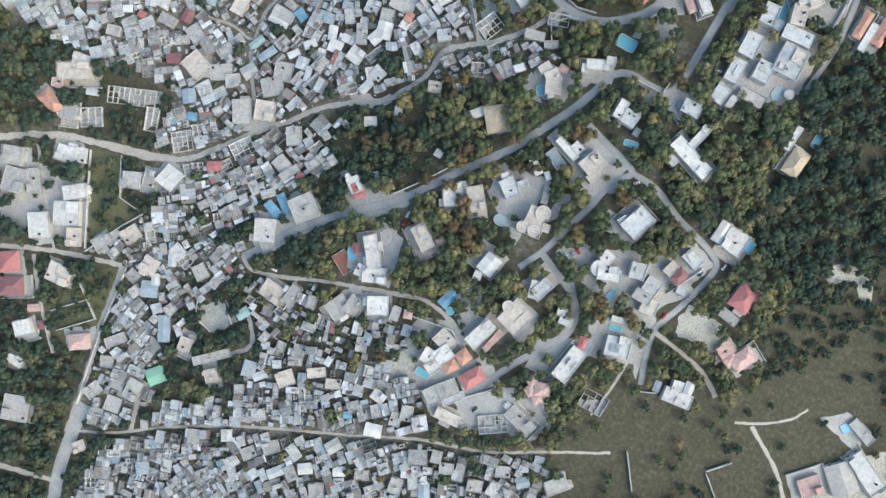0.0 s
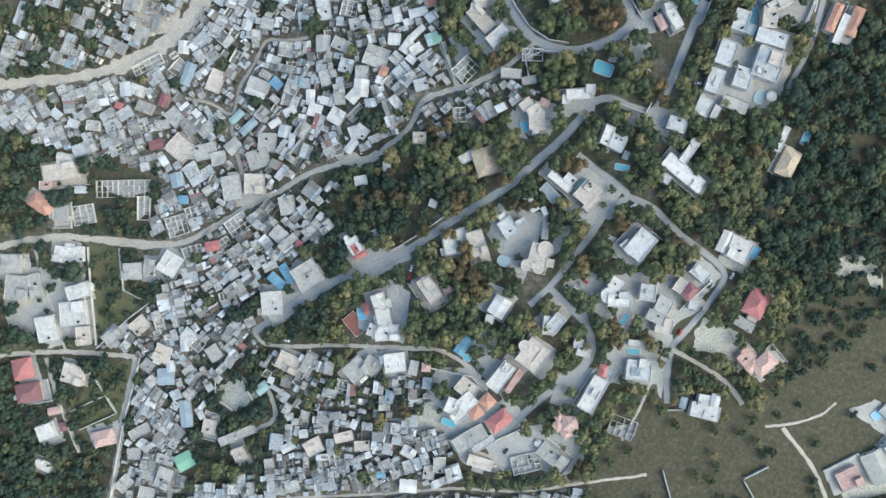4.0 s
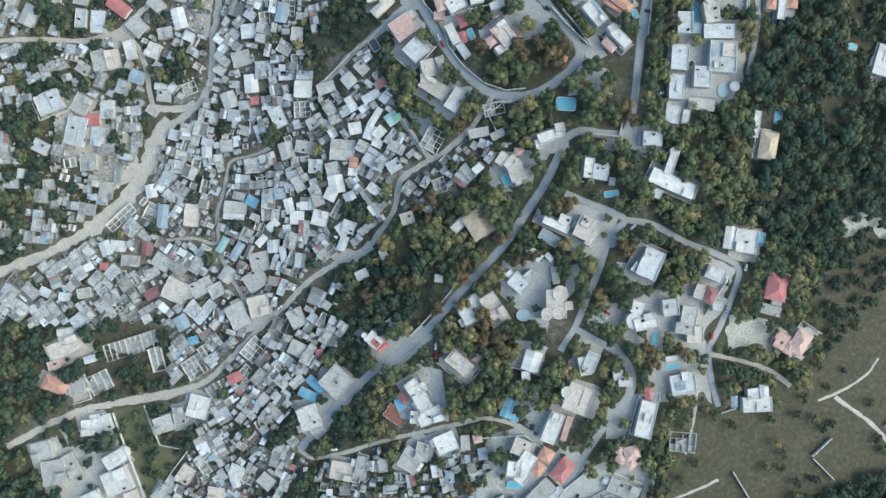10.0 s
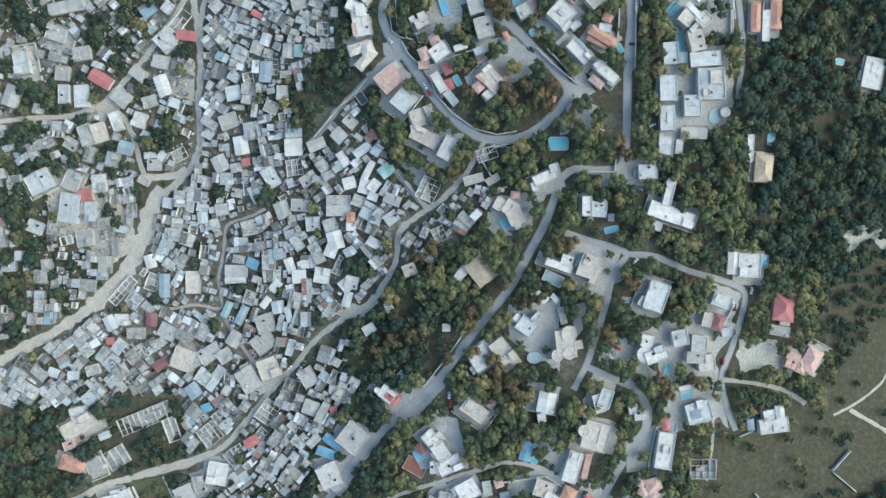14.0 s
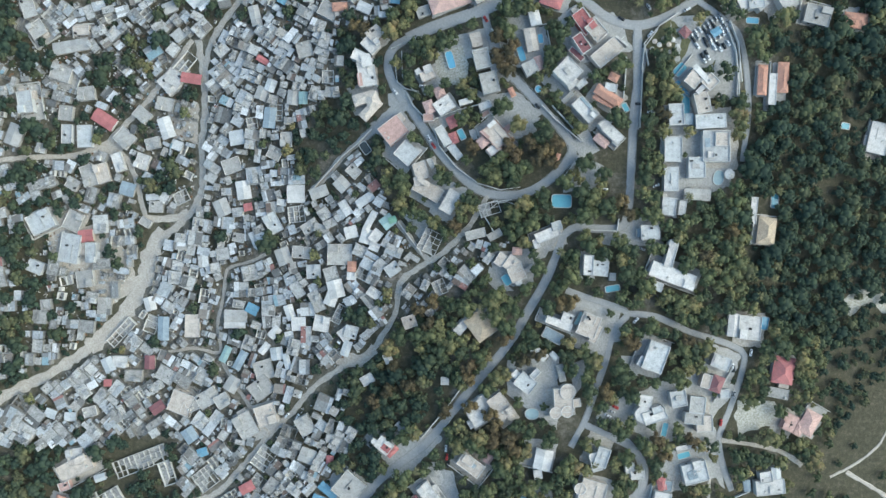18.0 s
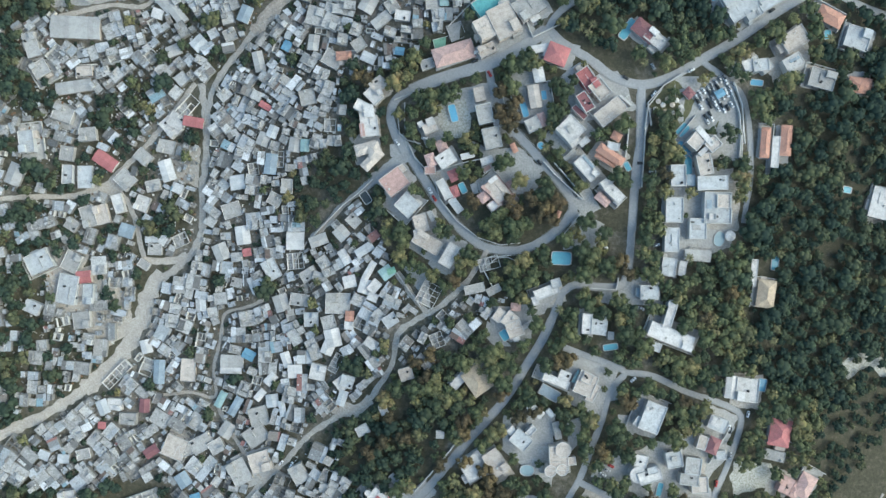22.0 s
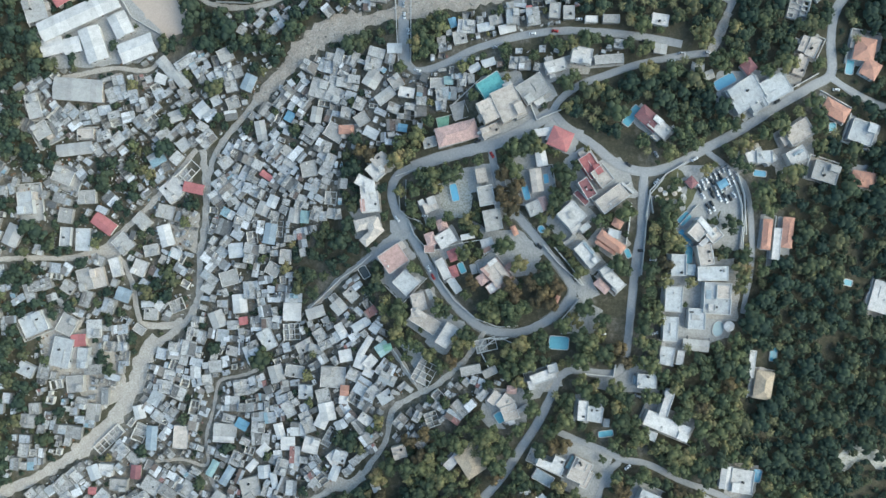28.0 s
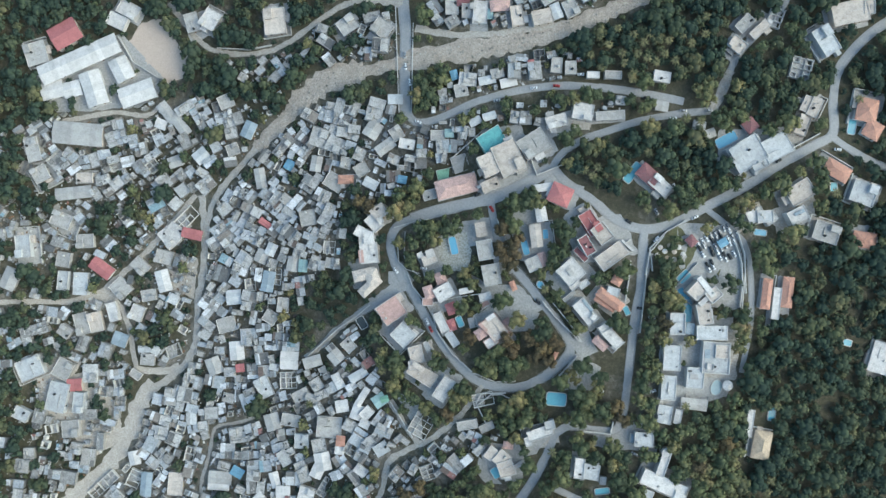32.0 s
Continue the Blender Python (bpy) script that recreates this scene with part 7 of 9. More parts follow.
# ---- cars ----
wheel_mesh = Build().tube(0, 0, -0.11, 0.32, 0.22, 14).mesh("wheel", TYRE)


def car_meshes(paint):
    sec = [(-2.15, 0.45, 0.72), (-1.95, 0.3, 0.88), (-1.0, 0.28, 0.95), (0.75, 0.28, 0.98), (1.85, 0.3, 0.82), (2.15, 0.42, 0.66)]
    v, f = [], []
    for x, lo, hi in sec:
        wd = 0.86 if abs(x) < 2 else 0.72
        v += [(x, -wd, lo), (x, -wd - 0.02, (lo + hi) / 2), (x, -wd + 0.1, hi), (x, wd - 0.1, hi), (x, wd + 0.02, (lo + hi) / 2), (x, wd, lo)]
    for i in range(5):
        f += [(i * 6 + j, i * 6 + (j + 1) % 6, (i + 1) * 6 + (j + 1) % 6, (i + 1) * 6 + j) for j in range(6)]
    f += [tuple(range(5, -1, -1)), tuple(range(30, 36))]
    body = mesh_of("body", v, [tuple(reversed(q)) for q in f], paint, None, True)
    cabin = Build().box(-0.25, 0, 0.93, 2.5, 1.5, 0.5, 0, 0.26).mesh("cabin_glass", GLASS)
    top = Build().box(-0.25, 0, 1.42, 1.75, 1.02, 0.07, 0, 0.05).mesh("car_roof", paint)
    lamp = Build().box(0, 0, 0, 0.5, 1.25, 0.03).mesh("windscreen", GLASS)
    return body, cabin, top, lamp


CAR = {k: car_meshes(m) for k, m in PAINT.items()}
CAR_WORDS = {"white": "white parked car with dark windows", "silver": "silver grey parked car with dark windows", "dark": "dark grey parked car with tinted windows", "red": "small red parked car with dark windows"}


def car(x, y, rot, colour, group=""):
    body, cabin, top, lamp = CAR[colour]
    take(x, y, 5, 2.4, rot)
    ob = new("car")
    ob.matrix_basis = pose(x, y, gz(x, y) + 0.42, 0, 0, rot)
    tagged(ob, CAR_WORDS[colour], "car", group)
    part("body", body, ob)
    part("cabin_glass", cabin, ob)
    part("car_roof", top, ob)
    for wx in (-1.35, 1.35):
        for wy in (-0.78, 0.78):
            part("wheel", wheel_mesh, ob).matrix_basis = pose(wx, wy, 0.32, 90, 0, 0)
    part("windscreen", lamp, ob).matrix_basis = pose(0.86, 0, 1.0, 0, -52, 0)


car(-2.9, 62.5, -61, "white")
car(-0.1, 57.5, -56, "red")
car(65.5, 80.6, -49, "dark")
car(135.1, 76.1, -1, "white")
car(127.5, 81.2, -1, "dark")
car(131.1, -9.1, -21, "silver")
car(130.1, -2.0, -31, "white")
car(139.2, 30.5, 19, "white")
car(203.0, 101.8, -91, "white")
car(113.9, -112.5, -26, "silver")
car(111.3, -115.3, -26, "white")
car(116.0, -109.6, -26, "red")
car(122.3, -84.8, -91, "dark")
car(127.9, -54.2, 44, "white")
car(191.2, -85.4, -96, "dark")
car(192.1, -101.8, -101, "silver")
car(176.0, -119.5, -91, "white")
car(202.3, -74.9, -101, "white")
car(-7.3, 96.3, -1, "white")
car(107.3, 28.6, -21, "silver")
car(8.5, -139.6, -91, "white")
car(9.1, -145.2, -96, "red")
car(10.1, -150.0, -96, "dark")
car(-25.3, 93.6, -51, "white")
car(124.3, -201.8, -11, "dark")
car(-29.0, 233.7, -86, "silver")
car(-28.1, 226.2, -86, "white")
car(-24.7, 215.9, -81, "white")
car(-17.4, 190.3, -16, "white")
car(32.0, 205.6, 9, "silver")
car(54.3, 214.3, 9, "white")
car(68.1, 216.2, -1, "red")
car(123.4, 211.2, 4, "dark")
car(140.1, 199.0, 9, "white")
car(116.7, 134.0, -31, "dark")
car(133.3, 141.0, -56, "silver")
car(143.6, 157.3, -46, "white")
car(156.8, 139.1, 29, "white")
car(134.4, 124.1, 54, "white")
car(161.3, 205.2, 4, "silver")
car(82.6, 224.0, 4, "white")
car(33.0, 136.7, -56, "red")
car(23.6, 145.1, 24, "dark")
car(233.9, 264.6, -41, "white")
car(205.3, 177.1, 34, "dark")
car(146.0, 204.3, 4, "silver")
car(241.2, 186.5, -1, "white")
car(-27.4, 148.1, -26, "white")
car(-55.3, -215.1, 8, "white")
car(186.4, -102.3, 78, "silver")
car(190.4, -83.9, 83, "white")
car(184.1, -120.0, 78, "red")
car(107.2, -231.5, 68, "dark")
car(123.0, -218.3, 68, "white")
car(21.0, -180.3, 48, "dark")
car(58.0, -170.7, -2, "silver")
car(-99.8, -123.1, 48, "white")
car(-92.4, -123.8, 58, "white")
car(160.0, 123.0, -61, "white", "cars in the hotel car park")
car(162.4, 124.8, -61, "white", "cars in the hotel car park")
car(164.8, 126.5, -55, "white", "cars in the hotel car park")
car(167.3, 128.3, -58, "silver", "cars in the hotel car park")
car(169.7, 130.1, -55, "silver", "cars in the hotel car park")
car(172.1, 131.8, -55, "silver", "cars in the hotel car park")
car(174.6, 133.6, -61, "silver", "cars in the hotel car park")
car(177.0, 135.3, -55, "silver", "cars in the hotel car park")
car(161.1, 120.5, -57, "dark", "cars in the hotel car park")
car(163.5, 122.2, -60, "silver", "cars in the hotel car park")
car(168.4, 125.7, -55, "dark", "cars in the hotel car park")
car(170.8, 127.5, -62, "silver", "cars in the hotel car park")
car(173.2, 129.3, -55, "dark", "cars in the hotel car park")
car(178.1, 132.8, -60, "white", "cars in the hotel car park")
car(163.3, 116.8, -56, "white", "cars in the hotel car park")
car(168.1, 120.3, -54, "dark", "cars in the hotel car park")
car(170.6, 122.0, -58, "silver", "cars in the hotel car park")
car(175.4, 125.6, -62, "white", "cars in the hotel car park")
car(177.9, 127.3, -59, "white", "cars in the hotel car park")
car(180.3, 129.1, -56, "silver", "cars in the hotel car park")
car(182.8, 130.9, -61, "silver", "cars in the hotel car park")
car(169.2, 117.7, -56, "dark", "cars in the hotel car park")
car(171.7, 119.5, -61, "white", "cars in the hotel car park")
car(174.1, 121.2, -62, "silver", "cars in the hotel car park")
car(176.5, 123.0, -55, "silver", "cars in the hotel car park")
car(179.0, 124.8, -54, "white", "cars in the hotel car park")
car(181.4, 126.5, -60, "white", "cars in the hotel car park")
car(166.6, 110.5, -55, "dark", "cars in the hotel car park")
car(169.0, 112.3, -61, "dark", "cars in the hotel car park")
car(173.9, 115.8, -61, "white", "cars in the hotel car park")
car(176.3, 117.5, -61, "dark", "cars in the hotel car park")
car(167.7, 107.9, -60, "white", "cars in the hotel car park")
car(170.1, 109.7, -60, "white", "cars in the hotel car park")
car(177.4, 115.0, -57, "white", "cars in the hotel car park")
car(179.9, 116.7, -58, "dark", "cars in the hotel car park")
car(182.3, 118.5, -54, "white", "cars in the hotel car park")


# ---- small shacks, packed between lanes ----
SHACK_ZONES = []


def shack_zone(share, pts):
    SHACK_ZONES.append((share, pts))
    bare[in_poly(CELL_X, CELL_Y, pts)] = 0.2 + 0.2 * share


shack_zone(0.97, [(-149.9, 144.1), (-69.8, 140.1), (-73.3, 103.0), (-81.1, 84.9), (-89.9, 62.8), (-97.0, 46.1), (-84.2, 27.2), (-61.5, 49.4), (-48.7, 55.9), (-40.3, 38.5), (-27.3, 17.1), (-7.4, -18.0), (-23.9, -29.8), (-27.0, -50.4), (-44.8, -75.8), (-80.7, -99.3), (-113.1, -132.0), (-133.5, -158.0), (-147.8, -172.7), (-173.9, -180.4), (-177.4, -143.4), (-209.0, -137.0), (-232.2, -146.1), (-262.6, -143.9), (-321.7, -141.6), (-321.6, -129.2), (-277.5, -107.7), (-236.5, -83.6), (-219.3, -70.3), (-205.8, -44.9), (-195.8, -15.2), (-164.9, 12.0), (-159.1, 43.5), (-157.1, 94.4)])
shack_zone(0.52, [(-314.8, 129.2), (-166.1, 141.4), (-166.2, 39.9), (-173.0, 16.2), (-205.6, 5.1), (-211.7, -30.8), (-229.1, -60.2), (-251.7, -81.2), (-314.2, -108.3)])
shack_zone(0.8, [(-265.5, 184.2), (-190.7, 198.5), (-110.7, 207.2), (-128.3, 170.4), (-155.1, 142.2), (-166.7, 129.9), (-173.2, 98.2), (-244.7, 93.3), (-315.9, 88.4), (-321.6, 162.4)])
shack_zone(0.95, [(-120.3, 170.7), (-94.3, 198.1), (-55.7, 201.0), (-33.2, 203.4), (-26.7, 190.6), (4.4, 191.5), (22.9, 183.0), (21.6, 175.0), (-0.7, 160.3), (-28.8, 140.8), (-62.7, 135.4), (-62.6, 105.5), (-63.6, 90.4), (-151.9, 84.0), (-152.0, 123.0), (-146.8, 138.7)])
shack_zone(0.95, [(-9.6, 209.5), (12.9, 226.5), (37.5, 232.6), (75.8, 237.3), (88.8, 227.0), (73.4, 218.1), (42.1, 214.5), (14.3, 205.3), (-5.0, 196.7)])
shack_zone(0.95, [(-12.7, 282.1), (90.5, 286.9), (88.1, 266.8), (57.1, 258.7), (22.0, 251.8), (-10.8, 254.0)])
shack_zone(0.5, [(-16.3, 200.1), (21.6, 202.9), (111.9, 208.3), (112.3, 199.5), (78.5, 188.9), (47.1, 191.2), (22.5, 188.4)])
shack_zone(0.6, [(-152.1, 227.0), (-104.7, 233.9), (-103.5, 216.9), (-139.0, 212.1)])
shack_zone(0.4, [(-101.7, 247.3), (-30.0, 263.2), (-31.3, 229.5), (-96.4, 228.4)])
shack_zone(0.97, [(-158.7, -184.3), (-106.0, -137.1), (-68.1, -122.6), (-49.8, -130.9), (-78.4, -169.4), (-89.6, -199.3), (-74.8, -222.2), (-91.3, -257.8), (-97.3, -292.9), (-92.2, -313.2), (-95.1, -357.5), (-122.0, -382.9), (-133.3, -379.7), (-145.7, -301.4), (-148.3, -261.7), (-180.7, -267.7), (-148.9, -219.4)])
shack_zone(0.97, [(-114.2, -449.1), (-112.7, -392.0), (-93.1, -371.7), (-27.5, -329.2), (85.2, -269.6), (160.9, -237.3), (188.1, -266.7)])
shack_zone(0.9, [(-45.3, -283.9), (-21.3, -250.0), (20.9, -245.8), (40.1, -232.7), (70.3, -237.3), (85.0, -265.2), (-92.9, -362.0), (-81.2, -336.0), (-38.3, -307.4)])
shack_zone(0.6, [(-14.5, -228.6), (45.8, -195.1), (49.8, -218.6), (28.5, -243.7), (-0.4, -255.8)])
shack_zone(0.6, [(-80.3, -225.1), (-24.3, -210.1), (-7.5, -242.1), (-42.5, -262.0), (-64.0, -238.3)])
shack_zone(0.6, [(-95.7, -118.5), (-57.0, -103.0), (-65.8, -148.7), (-82.0, -171.9), (-109.7, -168.6), (-113.2, -137.8)])
shack_zone(0.7, [(-16.8, -17.7), (31.6, 6.8), (49.3, -4.8), (12.6, -36.4), (-14.0, -61.8), (-29.1, -57.8)])

GROVES = []


def grove(x, y, rad):
    """A clump of trees left between the shacks."""
    GROVES.append((x, y, rad))
    m = (CELL_X - x) ** 2 + (CELL_Y - y) ** 2 < (rad * (0.85 + 0.25 * np.sin(CELL_X * 0.5 + CELL_Y * 0.37))) ** 2
    bare[m] = 0.15
    no_build[m] = True


no_build = np.zeros((NY, NX), bool)
grove(-299.8, 210.1, 16)
grove(-296.0, 183.1, 14)
grove(-298.0, 155.7, 14)
grove(-287.0, 133.2, 10)
grove(-286.2, 43.8, 14)
grove(-274.5, 13.4, 14)
grove(-282.4, -17.7, 14)
grove(-231.3, 35.4, 9)
grove(-204.9, 48.9, 8)
grove(-128.6, 54.8, 7)
grove(-97.8, 144.6, 6)
grove(-149.4, 2.5, 8)
grove(-185.1, 50.3, 8)
grove(-118.5, 24.8, 6)
grove(-74.2, 21.8, 6)
grove(-162.2, -37.3, 7)
grove(-171.8, -117.5, 6)
grove(-57.7, -83.5, 7)
grove(-121.5, -92.0, 5)
grove(-88.3, -207.5, 6)
grove(-95.7, -273.4, 6)
grove(-96.1, -291.7, 6)
grove(-14.0, -227.9, 7)
grove(11.5, -358.5, 6)
grove(-79.0, -61.0, 6)
grove(-110.0, -5.9, 7)
grove(-203.1, 25.4, 7)
grove(-276.6, 69.2, 14.2)
grove(-286.7, 120.4, 14.2)
grove(-255.8, 128.1, 11.1)
grove(-232.9, 112.1, 12.7)
grove(-219.6, 98.1, 8.7)
grove(-245.8, 80.8, 4.8)
grove(-261.7, 59.2, 12.7)
grove(-215.3, 105.8, 7.1)
grove(-179.6, 35.9, 12.7)
grove(-191.6, 39.0, 8.7)
grove(-167.0, 98.0, 7.1)
grove(-177.2, 97.7, 3.9)
grove(-202.6, 72.1, 4.0)
grove(-277.1, 17.8, 7.9)
grove(-231.7, 13.3, 8.7)
grove(-266.0, -0.1, 4.7)
grove(-232.6, -8.6, 4.8)
grove(-291.7, -9.6, 14.1)
grove(-278.6, -37.3, 13.3)
grove(-254.4, -47.7, 6.3)
grove(-291.1, -62.4, 17.2)
grove(-278.1, -78.2, 9.4)
grove(-184.5, -12.4, 5.2)
grove(-290.7, -93.3, 9.3)
grove(-151.0, -2.6, 6.3)
grove(-128.0, -62.1, 8.6)
grove(-136.1, -69.7, 5.5)
grove(-99.1, 103.8, 3.8)
grove(-135.1, 9.8, 3.9)
grove(-92.6, 61.6, 5.4)
grove(-111.2, -95.1, 5.0)
grove(-104.2, -111.2, 5.0)
grove(-47.2, -53.7, 9.0)
grove(-28.5, -39.9, 6.7)
grove(-66.3, 3.0, 4.6)
grove(-42.1, 31.7, 3.8)
grove(-77.9, 15.0, 4.6)
grove(-56.4, -50.5, 6.8)
grove(-79.2, -91.4, 5.0)
grove(-150.4, -91.7, 4.7)
grove(-97.3, 12.9, 3.9)
grove(-122.1, 33.5, 3.5)
grove(-127.7, 103.1, 3.9)
grove(-157.6, 54.7, 3.6)
grove(-156.4, 15.3, 3.6)
grove(-192.3, -94.2, 3.9)
grove(-69.6, 26.7, 5.3)
grove(-202.1, -92.0, 3.5)
grove(-101.6, -64.4, 3.9)
grove(-63.3, -38.3, 3.8)
grove(-264.8, -115.4, 6.2)
grove(-249.9, -108.2, 4.7)
grove(-242.2, -135.5, 3.9)
grove(-184.2, -140.8, 5.5)
grove(-209.1, 111.5, 6.3)
grove(-197.1, 107.2, 4.7)
grove(-243.0, 35.3, 4.8)
grove(-272.4, 88.9, 5.5)
grove(-294.9, 88.9, 6.3)
grove(-291.9, 17.9, 6.3)
grove(-247.1, 5.5, 4.0)
grove(-220.2, -14.8, 4.8)
grove(-261.6, -69.0, 6.3)
grove(-178.8, 221.4, 8.5)
grove(-165.3, 210.4, 10.8)
grove(-141.6, 203.7, 13.8)
grove(-128.1, 192.7, 10.7)
grove(-172.3, 179.5, 8.5)
grove(-156.0, 176.4, 6.2)
grove(-229.3, 123.7, 11.0)
grove(-267.9, 122.2, 13.3)
grove(-291.4, 133.0, 17.2)
grove(-238.5, 148.5, 6.3)
grove(-209.7, 126.2, 8.6)
grove(-186.1, 134.3, 6.2)
grove(-191.2, 155.3, 7.8)
grove(-149.9, 153.7, 10.8)
grove(-130.3, 150.0, 6.1)
grove(-83.5, 164.1, 6.0)
grove(-54.6, 190.3, 4.8)
grove(-69.9, 134.1, 6.7)
grove(-51.3, 142.4, 8.8)
grove(-33.6, 158.6, 5.8)
grove(-16.0, 144.1, 10.1)
grove(-9.7, 159.6, 5.8)
grove(-100.6, 184.1, 4.5)
grove(-114.1, 147.7, 4.6)
grove(-278.3, 106.6, 7.8)
grove(-202.4, 139.1, 5.5)
grove(-251.6, 104.6, 7.1)
grove(-216.4, 103.1, 7.1)
grove(-106.7, -252.6, 6.2)
grove(-96.6, -301.2, 7.9)
grove(-113.3, -203.1, 3.9)
grove(-77.6, -228.0, 3.8)
grove(-121.2, -287.6, 4.7)
grove(-154.9, -278.7, 3.2)
grove(-38.5, -342.9, 5.5)
grove(28.1, -284.3, 4.6)
grove(-9.8, -306.9, 3.5)
grove(-71.9, -382.2, 3.6)
grove(76.1, -301.4, 3.4)
grove(72.1, -260.7, 4.5)
grove(-103.4, -277.7, 3.9)
grove(-117.5, -222.9, 3.9)
grove(-97.5, -216.7, 4.6)
grove(-10.3, -269.9, 3.8)
grove(17.0, -254.1, 5.3)
grove(37.5, -260.0, 3.0)
grove(-42.2, -316.0, 3.1)

shack_cache = {}


def corner_wall(x, y, w, d, h, t=0.2):
    """Two walls of a storey not yet built, meeting in a corner."""
    q = [(0, 0), (w, 0), (w, t), (t, t), (t, d), (0, d)]
    v = [(x - w / 2 + a, y - d / 2 + c, z) for z in (0, h) for a, c in q]
    return Build().add(v, [(6, 7, 8, 9), (6, 9, 10, 11)] + [(i, (i + 1) % 6, 6 + (i + 1) % 6, 6 + i) for i in range(6)])



def shack_mesh(w, d, style, k):
    key = (round(w * 1.4), round(d * 1.4), style, k)
    if key in shack_cache:
        return shack_cache[key]
    r = random.Random(hash(key[:2]) * 31 + k * 7 + len(style))
    w, d = key[0] / 1.4, key[1] / 1.4
    h = {"tin": 2.6, "slab": 3.0, "shell": 2.6}[style] + 0.35 * k
    if style == "shell":
        walls = room_walls(w - 0.3, d - 0.3, h, r, 0.22).mesh("walls", WHITEWASH if k % 2 else BLOCK)
        top = [Build().box(0, 0, -1.4, w - 0.5, d - 0.5, 1.6).mesh("floor", SLAB)]
    else:
        slope = 0 if style == "slab" else r.uniform(0.25, 0.7)
        walls = Build().box(0, 0, -3, w - 0.5, d - 0.5, h + 3).mesh("walls", BLOCK)
        b = Build()
        if style == "tin":
            n = max(2, round(w / r.uniform(2.0, 3.8)))
            sheets = []
            cuts = [0.0] + sorted(r.uniform(0.12, 0.88) for _ in range(n - 1)) + [1.0]
            for i in range(n):
                a, c = -w / 2 + w * cuts[i] - 0.05, -w / 2 + w * cuts[i + 1] + 0.05
                y0, y1 = -d / 2 + r.uniform(-0.15, 0.3), d / 2 + r.uniform(-0.3, 0.15)
                ym = y0 + (y1 - y0) * r.uniform(0.35, 0.65)
                for ya, yb in ((y0, ym + 0.15), (ym, y1)) if d > 4 and r.random() < 0.4 else ((y0, y1),):
                    lift = r.uniform(0, 0.12)
                    za, zb = (h + lift + slope * (y1 - q) / (y1 - y0) for q in (ya, yb))
                    q = [(a, ya, za), (c, ya, za), (c, yb, zb), (a, yb, zb)]
                    b = Build()
                    sheets.append(b)
                    b.add([(x, y, z - 0.05) for x, y, z in q] + q, [(3, 2, 1, 0), (4, 5, 6, 7), (0, 1, 5, 4), (1, 2, 6, 5), (2, 3, 7, 6), (3, 0, 4, 7)])
            top = [q.mesh("roof_sheet", TIN) for q in sheets]
        else:
            b.box(0, 0, h, w, d, 0.2)
            bits = []
            if r.random() < 0.55:
                bits.append(("parapet", parapet_ring(w, d, r.uniform(0.25, 0.6), 0.18), h + 0.2))
            for _ in range(r.choice([0, 1, 1, 2])):
                bits.append(("vent_block", Build().box(r.uniform(-0.4, 0.4) * w, r.uniform(-0.4, 0.4) * d, 0, r.uniform(0.3, 1.2), r.uniform(0.3, 1.2), r.uniform(0.2, 0.8), r.uniform(0, 90)), h + 0.2))
            if r.random() < 0.45 and w * d > 25:
                bits.append(("roof_room", Build().box(r.choice([-1, 1]) * w * 0.22, r.choice([-1, 1]) * d * 0.22, 0, w * 0.42, d * 0.42, 1.9), h + 0.2))
            if r.random() < 0.5:
                a, c = w * r.uniform(0.4, 0.75), d * r.uniform(0.4, 0.75)
                bits.append(("low_wall", corner_wall(r.uniform(-0.12, 0.12) * w, r.uniform(-0.12, 0.12) * d, a, c, r.uniform(0.6, 1.5)), h + 0.2))
            if r.random() < 0.35:
                bits.append(("tin_lean_to", Build().box(r.choice([-1, 1]) * w * 0.25, 0, 0.5, w * 0.45, d * 0.8, 0.06, r.uniform(-4, 4)), h + 0.2))
            extra = []
            for nm, q, up in bits:
                q.v = [(x, y, z + up) for x, y, z in q.v]
                extra.append(q.mesh(nm, TIN if nm == "tin_lean_to" else SLAB if nm != "parapet" else BLOCK))
            top = [b.mesh("roof", SLAB)] + extra
    shack_cache[key] = walls, top
    return walls, top


shack_spots = []
YARD_TREES = []


def split(x0, x1, y0, y1, r, out):
    w, d = x1 - x0, y1 - y0
    limit = r.choice([5.5, 6.5, 8.0, 9.5, 11.5, 13.0])
    if max(w, d) < limit or min(w, d) < 4.0 and max(w, d) < 9:
        out.append(((x0 + x1) / 2, (y0 + y1) / 2, w, d))
        return
    f = r.uniform(0.35, 0.65)
    if w > d:
        split(x0, x0 + w * f, y0, y1, r, out), split(x0 + w * f, x1, y0, y1, r, out)
    else:
        split(x0, x1, y0, y0 + d * f, r, out), split(x0, x1, y0 + d * f, y1, r, out)


